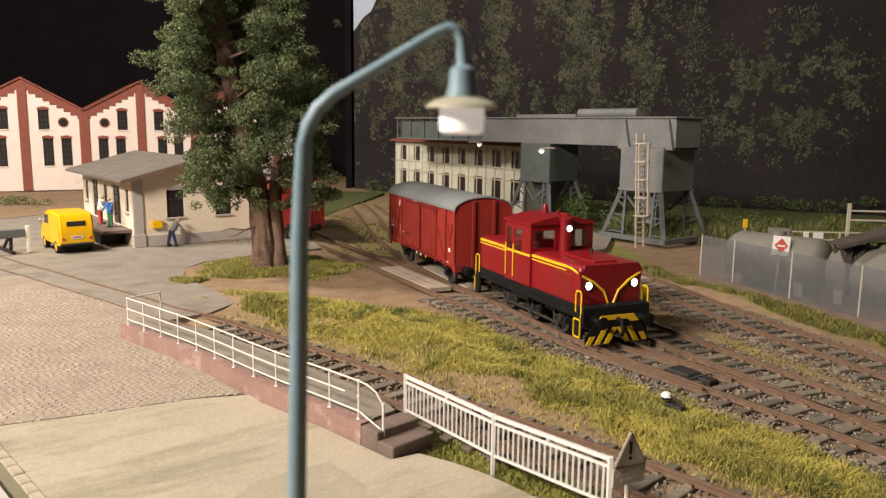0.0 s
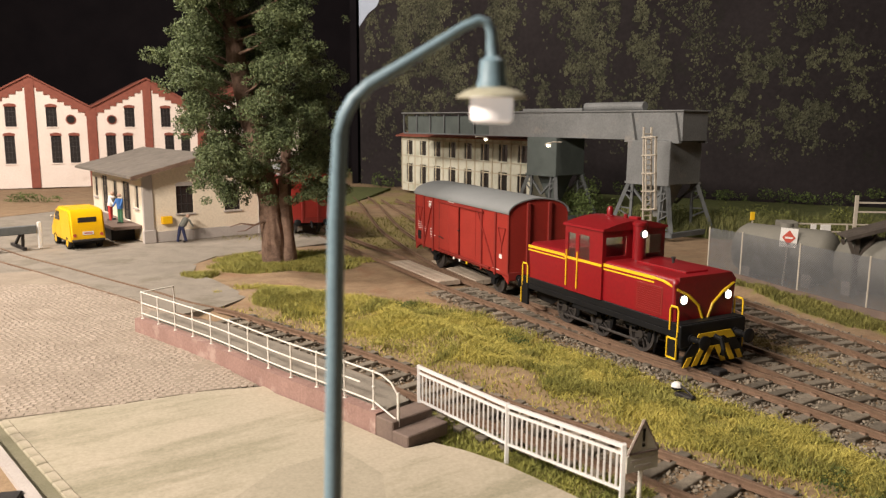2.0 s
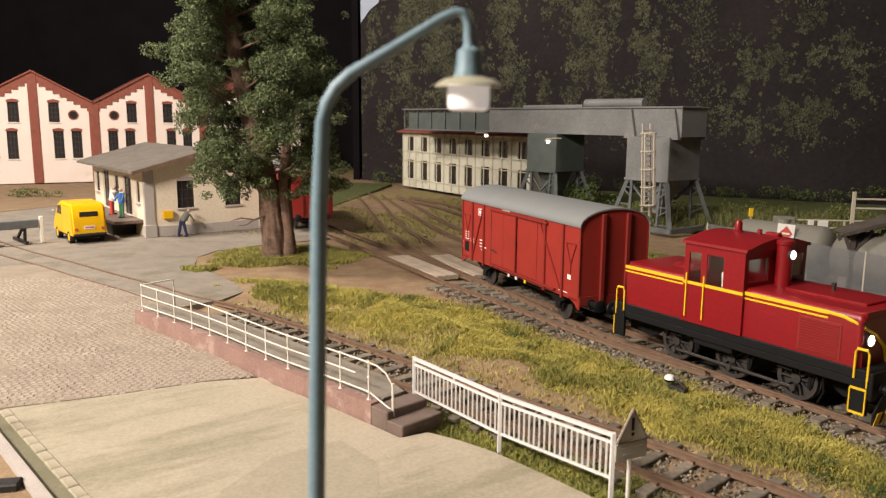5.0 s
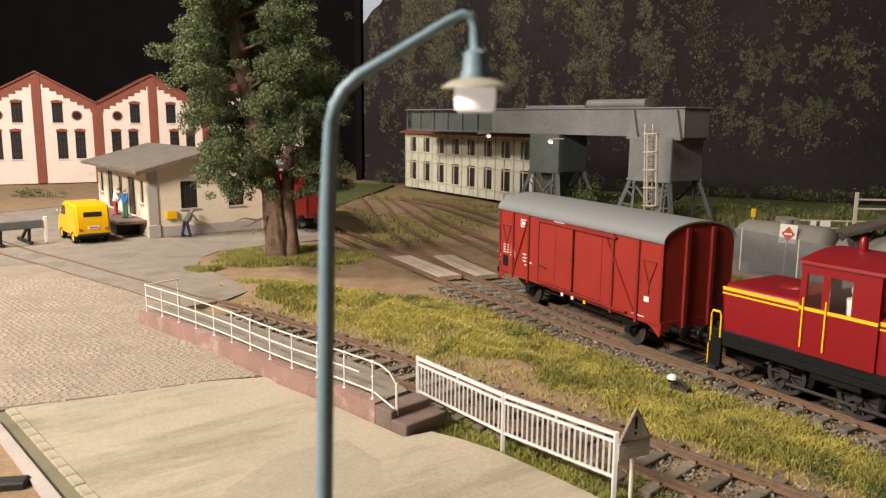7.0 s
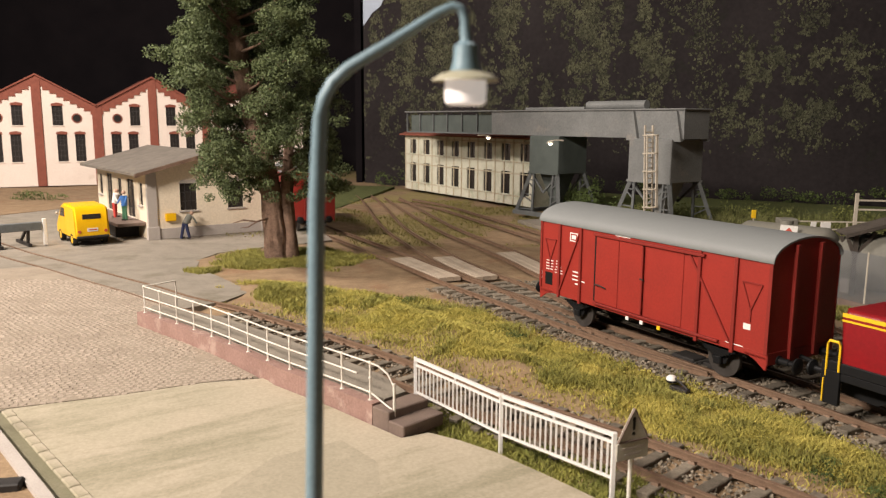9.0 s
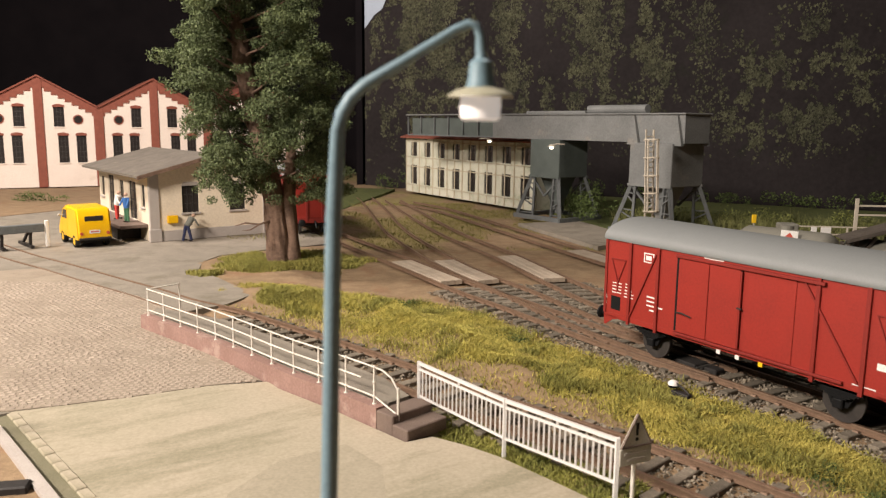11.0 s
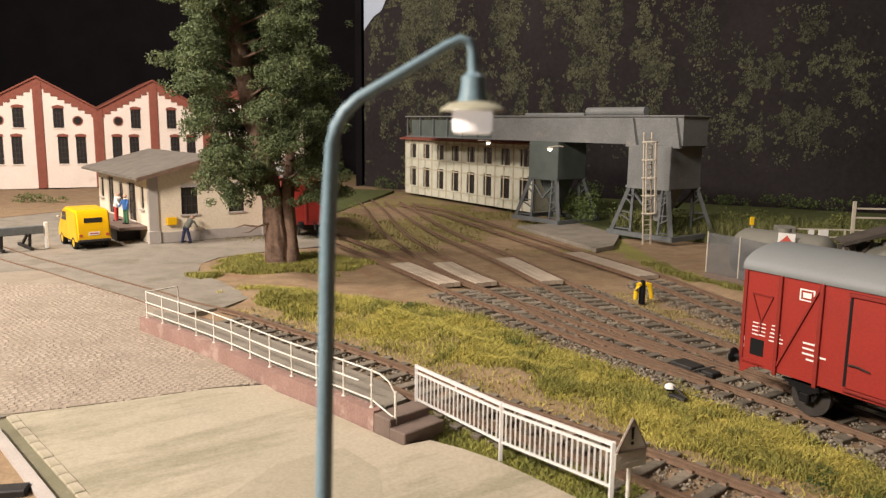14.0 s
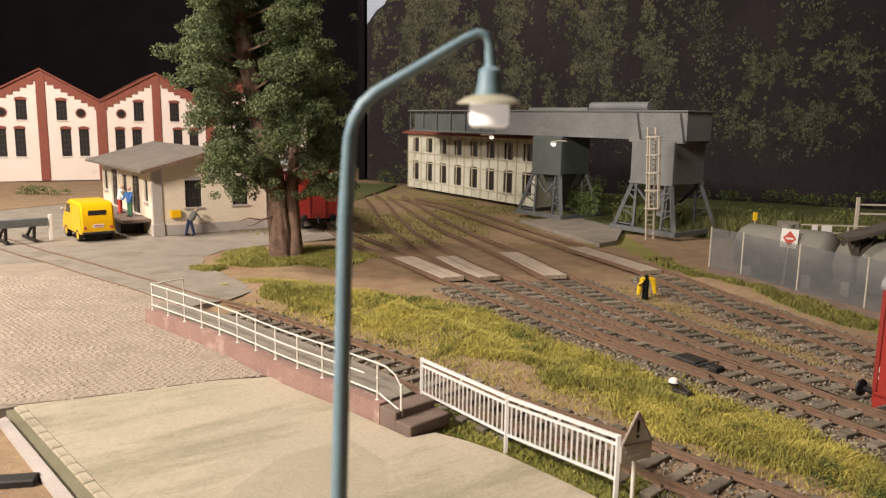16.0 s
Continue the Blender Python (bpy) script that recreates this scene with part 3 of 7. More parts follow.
# ---- crossing planks between the rails ----
def crossing(line, s0, s1, e0, e1, label):
    ob = thing("crossing_deck", Matrix(), label, "level crossing", kind="structure")
    n = 3
    for k in range(n):
        a, b = e0 + (e1 - e0) * k / n + 0.012, e0 + (e1 - e0) * (k + 1) / n - 0.012
        bm = bmesh.new()
        mid = [(p + q) / 2 for p, q in zip(line.offset(a, s0, s1, 0.8), line.offset(b, s0, s1, 0.8))]
        h = (b - a) / 2
        sweep(bm, mid, [(-h, -0.2), (-h, -0.02), (-h + 0.02, -0.004), (h - 0.02, -0.004), (h, -0.02), (h, -0.2)])
        part("plank", bm, CROSSING, ob)


for rails, y0, y1, label in ((FRONT, 38.6, 33.7, "pale worn planks between the rails of the front track"), (MAIN, 38.8, 33.8, "pale worn planks between the rails of the main line"),
                             (MIDDLE, 40.3, 34.2, "pale worn planks between the rails of the middle track"), (RIGHT, 42.3, 35.7, "pale worn planks between the rails of the outer track")):
    crossing(rails, s_at(rails, y0), s_at(rails, y1), -0.55, 0.55, label)


# ---- loading ramp with its steps ----
def build_ramp():
    ob = thing("loading_ramp", Matrix(), "long low ramp with red-brown painted wall and gravel top", "loading ramp", kind="structure")
    foot = Line(RAMP_FOOT)
    z = 0.44
    back = [(-9.3, 26.6), (-6.5, 25.0), (-4.3, 22.75), (-2.4, 20.75), (-0.9, 19.1), (0.35, 17.7)]
    bm = bmesh.new()
    sweep(bm, foot.offset(0.16, 0, foot.total - 1.0, 0.5), [(-0.16, -0.1), (-0.15, z), (0.16, z), (0.16, -0.1)])
    part("wall", bm, WALLRED, ob, "red-brown painted retaining wall")
    bm = bmesh.new()
    inner = [p for p in foot.offset(0.31, 0, foot.total - 1.0, 1.5)]
    outline = [(p.x, p.y) for p in inner] + [(-0.72, 17.35), (-0.25, 17.85)] + [(x, y) for x, y in back[::-1] if x < -0.3]
    prism(bm, outline, -0.1, z - 0.03)
    part("deck", bm, GRAVEL, ob, "grey gravel deck")
    for k, (d0, d1, h) in enumerate(((0.0, 0.55, 0.40), (0.55, 1.05, 0.21))):
        bm = bmesh.new()
        c, d = foot.at(foot.total - 1.0)
        n = Vector((-d.y, d.x, 0))
        m = Matrix.Translation(c) @ Matrix(((d.x, n.x, 0, 0), (d.y, n.y, 0, 0), (0, 0, 1, 0), (0, 0, 0, 1)))
        box(bm, d0, d1 + 0.03, 0.0, 1.25, -0.1, h, 0.025, 0, m)
        part("step", bm, STEPGREY, ob, "worn dark stone step")
    return foot


FOOT = build_ramp()


def build_railing():
    """White pipe railing along the outer edge of the ramp."""
    ob = thing("pipe_railing", Matrix(), "white pipe railing with three rails on the ramp edge", "railing")
    line = FOOT.offset(0.17, 0.25, FOOT.total - 1.25, 0.05)
    n = 12
    tops = []
    for k in range(n):
        p = line[round(k * (len(line) - 1) / (n - 1))]
        bm = bmesh.new()
        rod(bm, p + Vector((0, 0, 0.43)), p + Vector((0, 0, 1.34)), 0.027, None, 8)
        for h in (0.62, 0.97, 1.33):
            bmesh.ops.create_uvsphere(bm, u_segments=8, v_segments=5, radius=0.045, matrix=Matrix.Translation(p + Vector((0, 0, h))))
        rod(bm, p + Vector((0, 0, 0.42)), p + Vector((0, 0, 0.46)), 0.07, 0.05, 8)
        part("post", bm, WHITEPIPE, ob, smooth=True)
        tops.append(p)
    c, d = FOOT.at(FOOT.total - 0.45)
    end = c + Vector((-d.y, d.x, 0)) * 0.2
    for h in (0.62, 0.97, 1.33):
        bm = bmesh.new()
        pts = [p + Vector((0, 0, h)) for p in tops]
        if h > 1.3:
            last = pts[-1]
            pts += [last.lerp(end + Vector((0, 0, h)), 0.35) + Vector((0, 0, -0.02)), last.lerp(end + Vector((0, 0, h)), 0.72) + Vector((0, 0, -0.13)), end + Vector((0, 0, 0.95))]
        elif h < 0.7:
            pts += [end + Vector((0, 0, 0.36))]
        else:
            pts = pts[:-1] + [pts[-2].lerp(pts[-1], 0.55)]
        tube(bm, pts, 0.021, 8)
        part("rail", bm, WHITEPIPE, ob, smooth=True)
    bm = bmesh.new()
    tube(bm, [end + Vector((0, 0, 1.02)), end + Vector((0, 0, 0.7)), end + Vector((0, 0, 0.24))], 0.034, 8)
    part("post", bm, WHITEPIPE, ob, smooth=True)
    # return at the far end, across the ramp
    a = tops[0]
    b = a + Vector((0.75, 0.95, 0))
    bm = bmesh.new()
    tube(bm, [a + Vector((0, 0, 1.33)), b + Vector((0, 0, 1.33)), b + Vector((0.02, 0, 0.4))], 0.028, 8)
    part("rail", bm, WHITEPIPE, ob, smooth=True)


build_railing()


def build_fence():
    """White steel fence of upright bars between the apron and the siding."""
    ob = thing("bar_fence", Matrix(), "white steel fence with upright bars in two panels", "fence")
    pts = [Vector((-0.02, 18.6, 0)), Vector((1.84, 15.72, 0)), Vector((3.72, 13.55, 0))]
    lift = [0.0, 0.1, 0.14]
    zb, zt = 0.02, 1.0
    pts[0].z, pts[1].z, pts[2].z = lift
    for i, p in enumerate(pts):
        bm = bmesh.new()
        box(bm, p.x - 0.045, p.x + 0.045, p.y - 0.045, p.y + 0.045, p.z - 0.35, p.z + zt + 0.03, 0.01)
        part("post", bm, WHITEFENCE, ob)
    for a, b in zip(pts, pts[1:]):
        for z, w in ((0.13, 0.05), (zt - 0.17, 0.05), (zt - 0.02, 0.07)):
            bm = bmesh.new()
            beam(bm, a + Vector((0, 0, z)), b + Vector((0, 0, z)), w)
            part("rail", bm, WHITEFENCE, ob)
        m = a.lerp(b, 0.5)
        bm = bmesh.new()
        beam(bm, m + Vector((0, 0, zt - 0.18)), m + Vector((0, 0, zt)), 0.05)
        part("bracket", bm, WHITEFENCE, ob)
        n = 21
        for k in range(1, n):
            q = a.lerp(b, k / n)
            bm = bmesh.new()
            box(bm, q.x - 0.018, q.x + 0.018, q.y - 0.018, q.y + 0.018, q.z + 0.13, q.z + zt - 0.17)
            part("bar", bm, WHITEFENCE, ob)


build_fence()


def build_sign():
    """Triangular warning sign with a text plate on a post."""
    ob = thing("warning_sign", pose(3.98, 13.28, 0, 0, 0, 24), "weathered triangular warning sign with exclamation mark on a post", "warning sign")
    bm = bmesh.new()
    rod(bm, (0, 0.03, -0.4), (0, 0.03, 1.1), 0.04, None, 8)
    part("post", bm, WHITEPIPE, ob, smooth=True)
    bm = bmesh.new()
    prism(bm, [(-0.34, 1.14), (0.34, 1.14), (0.0, 1.74)], -0.02, 0.02, "y")
    part("triangle", bm, SIGNWHITE, ob, "pale triangular plate")
    bm = bmesh.new()
    for p, q in (((-0.34, 1.14), (0.34, 1.14)), ((0.34, 1.14), (0, 1.74)), ((0, 1.74), (-0.34, 1.14))):
        beam(bm, (p[0], -0.025, p[1]), (q[0], -0.025, q[1]), 0.045, 0.02)
    part("border", bm, STEPGREY, ob, "dark worn border")
    bm = bmesh.new()
    prism(bm, [(-0.022, 1.34), (0.022, 1.34), (0.034, 1.58), (-0.034, 1.58)], -0.032, -0.022, "y")
    rod(bm, (0, -0.022, 1.27), (0, -0.032, 1.27), 0.035, None, 10)
    part("exclamation_mark", bm, BLACK, ob, "black exclamation mark")
    bm = bmesh.new()
    box(bm, -0.36, 0.36, -0.02, 0.02, 0.78, 1.11, 0.01)
    plate = part("text_plate", bm, SIGNWHITE, ob, "grey plate with two unreadable lines")
    for z, w in ((1.0, 0.26), (0.88, 0.18)):
        bm = bmesh.new()
        box(bm, -w, w, -0.028, -0.021, z - 0.025, z + 0.025)
        part("text_bar", bm, GREYSTONE, plate)


build_sign()


# ---- rolling stock; a vehicle looks along +x, its rails at z = 0 ----
def wheel(bm, x, y, r, out, mi=0):
    """A spoked-looking disc wheel with flange; out: the side of its face."""
    m = Matrix.Translation((x, y, r)) @ Matrix.Rotation(math.pi / 2, 4, "X")
    s = -out
    prof = [(0.09, -0.10 * s), (0.10, -0.02 * s), (r * 0.62, -0.0 * s), (r * 0.82, -0.035 * s), (r * 0.84, -0.06 * s), (r, -0.06 * s), (r, 0.05 * s), (r + 0.035, 0.06 * s), (r + 0.03, 0.09 * s), (r * 0.5, 0.09 * s)]
    lathe(bm, prof, 24, m, mi)
    return bm


def buffer(parent, x, y, z, way, label=""):
    bm = bmesh.new()
    m = Matrix.Translation((x, y, z)) @ Matrix.Rotation(way * math.pi / 2, 4, "Y")
    lathe(bm, [(0.13, 0), (0.13, 0.04), (0.09, 0.05), (0.09, 0.32), (0.07, 0.33), (0.07, 0.46), (0.2, 0.52), (0.21, 0.56), (0.18, 0.58)], 18, m)
    return part("buffer", bm, BLACK, parent, label, smooth=True)


WL, WW = 9.35, 2.62      # body of the covered wagon
FLOOR, EAVE, RIDGE = 1.13, 3.48, 4.02


def covered_wagon(label, group=""):
    ob = thing("covered_wagon", Matrix(), label, "goods wagon", group)
    hw, hl = WW / 2, WL / 2
    arch = [(hw * math.cos(a), EAVE - 0.02 + (RIDGE - EAVE) * math.sin(a)) for a in (math.pi * k / 16 for k in range(17))]
    bm = bmesh.new()
    prism(bm, [(-hw, FLOOR), (hw, FLOOR), (hw, EAVE - 0.02)] + arch[1:-1] + [(-hw, EAVE - 0.02)], -hl, hl, "x")
    body = part("body", bm, REDCAR, ob, "smooth oxide-red side panels")
    bm = bmesh.new()
    outer = [((hw + 0.07) * math.cos(a), EAVE + 0.0 + (RIDGE - EAVE + 0.02) * math.sin(a)) for a in (math.pi * k / 24 for k in range(25))]
    inner = [(y * 0.985, z - 0.05) for y, z in outer]
    prism(bm, outer + inner[::-1], -hl - 0.06, hl + 0.06, "x")
    part("roof", bm, ROOFGREY, ob, "plain grey arched roof", smooth=True)
    for side in (-1, 1):
        y = side * hw
        o = side * 0.035
        # corner posts, uprights and diagonals
        for x in (-hl + 0.03, hl - 0.03):
            bm = bmesh.new()
            box(bm, x - 0.05, x + 0.05, min(y, y + o), max(y, y + o), FLOOR - 0.02, EAVE - 0.03)
            part("corner_post", bm, REDDARK, body)
        for x in (-hl + 1.05, -hl + 2.15, hl - 2.25, hl - 1.05):
            if abs(x) > 2.3:
                bm = bmesh.new()
                box(bm, x - 0.055, x + 0.055, min(y, y + 2 * o), max(y, y + 2 * o), FLOOR - 0.22, EAVE - 0.04, 0.01)
                part("upright", bm, REDDARK, body)
        for x0, x1, z0, z1 in ((-hl + 1.1, -hl + 2.1, FLOOR + 0.05, EAVE - 0.15), (hl - 2.65, hl - 1.15, EAVE - 0.15, FLOOR + 0.05)):
            bm = bmesh.new()
            beam(bm, (x0, y + o * 0.5, z0), (x1, y + o * 0.5, z1), 0.07, 0.05)
            part("diagonal", bm, REDDARK, body)
        # sliding door in two leaves
        door = None
        for x0, x1 in ((-1.75, -0.72), (-0.70, 0.28), (0.36, 1.85)):
            bm = bmesh.new()
            box(bm, x0, x1, min(y, y + o * (1.6 if x0 < 0.3 else 0.6)), max(y, y + o * (1.6 if x0 < 0.3 else 0.6)), FLOOR + 0.02, EAVE - 0.22, 0.012)
            door = part("door", bm, REDCAR, body)
        bm = bmesh.new()
        box(bm, -1.85, 2.6, min(y, y + 3 * o), max(y, y + 3 * o), EAVE - 0.2, EAVE - 0.12, 0.01)
        part("door_track", bm, REDDARK, body)
        bm = bmesh.new()
        box(bm, -1.8, 3.2, min(y, y + 3 * o), max(y, y + 3 * o), FLOOR - 0.06, FLOOR + 0.01, 0.01)
        part("door_track", bm, REDDARK, body)
        bm = bmesh.new()
        beam(bm, (0.33, y + 2 * o, FLOOR + 0.05), (0.33, y + 2 * o, EAVE - 0.25), 0.05, 0.05)
        part("door_edge", bm, REDDARK, body)
        # no real recess: a raised black strip paints the shade of each slot
        for x in (-1.80, 0.295):
            bm = bmesh.new()
            box(bm, x - 0.035, x + 0.035, min(y, y + o * 0.9), max(y, y + o * 0.9), FLOOR + 0.04, EAVE - 0.23)
            part("door_gap", bm, BLACK, body, "black strip for the shaded slot beside the door")
        bm = bmesh.new()
        tube(bm, [(-1.72, y + 3 * o, 1.72), (-1.5, y + 3.6 * o, 1.74), (-1.2, y + 3 * o, 1.68)], 0.022, 6)
        part("door_handle", bm, DARKIRON, body)
        bm = bmesh.new()
        rod(bm, (0.25, y + 2 * o, 2.25), (0.42, y + 3 * o, 2.25), 0.03, None, 6)
        part("door_latch", bm, DARKIRON, body)
        # end hatches with their triangle of rods
        for cx in (-hl + 0.55, hl - 0.55):
            bm = bmesh.new()
            for p, q in (((-0.3, 2.85), (0.3, 2.85)), ((-0.3, 2.85), (0, 2.15)), ((0.3, 2.85), (0, 2.15)), ((0, 2.15), (0, 1.85))):
                beam(bm, (cx + p[0], y + o * 0.5, p[1]), (cx + q[0], y + o * 0.5, q[1]), 0.035, 0.03)
            part("hatch_rods", bm, REDDARK, body)
        # sole bar with end brackets
        bm = bmesh.new()
        box(bm, -hl, hl, min(y, y - side * 0.08), max(y, y - side * 0.08), FLOOR - 0.16, FLOOR, 0.01)
        for e in (-1, 1):
            prism(bm, [(e * hl, FLOOR - 0.1), (e * (hl - 0.75), FLOOR - 0.1), (e * (hl - 0.35), FLOOR - 0.22), (e * (hl - 0.06), FLOOR - 0.42), (e * hl, FLOOR - 0.42)], min(y, y - side * 0.05), max(y, y - side * 0.05), "y")
        part("sole_bar", bm, REDCAR, ob)
        # markings
        k = side * 0.004
        face = y + k
        rot = pose(0, 0, 0, 90, 0, 0) if side < 0 else pose(0, 0, 0, 90, 0, 180)
        lead = 1 if side < 0 else -1

        def mark(x0, x1, z0, z1, mi=WHITE, name="marking", dep=0.004):
            bm = bmesh.new()
            box(bm, min(lead * x0, lead * x1), max(lead * x0, lead * x1), min(y, y + side * dep), max(y, y + side * dep), z0, z1)
            return part(name, bm, mi, body)

        emblem = mark(-3.12, -2.72, 2.93, 3.22, WHITE, "emblem", 0.004)
        mark(-3.08, -2.76, 2.965, 3.185, REDCAR, "emblem_field", 0.007)
        mark(-3.03, -2.81, 3.01, 3.14, WHITE, "emblem_bar", 0.010)
        mark(-4.4, -4.0, 1.25, 1.68, BLACK, "black_panel", 0.005)
        for zz in (1.78, 1.88, 1.98, 2.08):
            mark(-4.38 + 0.02 * random.random(), -4.2, zz, zz + 0.032)
            mark(-4.17, -3.98, zz + 0.01, zz + 0.04)
        for j, (a, b) in enumerate(((0.1, 0.16), (0.08, 0.2), (0.04, 0.26), (0.0, 0.34), (0.0, 0.34))):
            mark(-3.86 + a * 0.5, -3.86 + b + 0.05, 2.12 - 0.1 * j, 2.152 - 0.1 * j)
        for j, (a, b) in enumerate(((0.0, 0.32), (0.0, 0.3), (0.0, 0.62), (0.12, 0.4))):
            mark(-2.93 + a, -2.93 + b, 1.90 - 0.13 * j, 1.945 - 0.13 * j)
        mark(3.92, 4.14, 1.62, 1.78)
        mark(3.4, 3.95, 1.13, 1.16)
        mark(-0.95, -0.3, EAVE - 0.1, EAVE - 0.06)
        for x0 in (hl - 0.1, -hl + 0.02):
            mark(x0, x0 + 0.07, 1.55, 1.68)
            mark(x0, x0 + 0.07, 1.38, 1.48)
    # ends: two heavy uprights each
    for e in (-1, 1):
        for yy in (-0.48, 0.48):
            bm = bmesh.new()
            x = e * hl
            box(bm, min(x, x + e * 0.1), max(x, x + e * 0.1), yy - 0.07, yy + 0.07, FLOOR - 0.22, 3.86, 0.012)
            part("end_post", bm, REDDARK, body)
        bm = bmesh.new()
        box(bm, min(e * hl, e * (hl + 0.03)), max(e * hl, e * (hl + 0.03)), -hw, hw, FLOOR - 0.3, FLOOR + 0.02, 0.01)
        part("headstock", bm, REDDARK, ob)
        for yy in (-0.87, 0.87):
            buffer(ob, e * (hl + 0.02), yy, 0.92, e)
        bm = bmesh.new()
        tube(bm, [(e * hl, 0, 0.9), (e * (hl + 0.35), 0, 0.86), (e * (hl + 0.55), 0, 0.6)], 0.06, 8)
        part("coupling", bm, BLACK, ob)
    # running gear
    bm = bmesh.new()
    box(bm, -hl + 0.2, hl - 0.2, -0.9, 0.9, FLOOR - 0.2, FLOOR + 0.01)
    for yy in (-0.62, 0.62):
        beam(bm, (-2.2, yy, 0.62), (2.2, yy, 0.62), 0.05)
        beam(bm, (-2.2, yy, 0.62), (-3.4, yy, 0.85), 0.05)
        beam(bm, (2.2, yy, 0.62), (3.4, yy, 0.85), 0.05)
    rod(bm, (-0.9, 0.3, 0.68), (0.2, 0.3, 0.68), 0.2, None, 12)
    part("underframe", bm, BLACK, ob, "black underframe with brake rods")
    for x in (-2.95, 2.95):
        bm = bmesh.new()
        rod(bm, (x, -0.75, 0.5), (x, 0.75, 0.5), 0.07, None, 10)
        for s in (-1, 1):
            wheel(bm, x, s * GAUGE / 2, 0.5, s)
        part("wheelset", bm, WHEELIRON, ob, "dark disc wheels on an axle", smooth=True)
        for s in (-1, 1):
            bm = bmesh.new()
            prism(bm, [(x - 0.5, FLOOR - 0.15), (x + 0.5, FLOOR - 0.15), (x + 0.2, 0.4), (x - 0.2, 0.4)], s * 0.93 - 0.03, s * 0.93 + 0.03, "y")
            box(bm, x - 0.13, x + 0.13, s * 1.0 - 0.08, s * 1.0 + 0.08, 0.36, 0.6, 0.03)
            part("axle_guard", bm, BLACK, ob)
            bm = bmesh.new()
            for j in range(5):
                w = 0.62 - 0.1 * j
                box(bm, x - w, x + w, s * 1.04 - 0.05, s * 1.04 + 0.05, 0.80 - 0.045 * j, 0.84 - 0.045 * j)
            part("leaf_spring", bm, BLACK, ob)
    for x in (-0.35, 0.25, 0.95):
        bm = bmesh.new()
        box(bm, x, x + 0.13, -hw - 0.02, -hw + 0.02, FLOOR - 0.26, FLOOR - 0.14, 0.01)
        part("tag_plate", bm, WHITE if x < 0.9 else YELLOW, ob, "small label plate")
    return ob


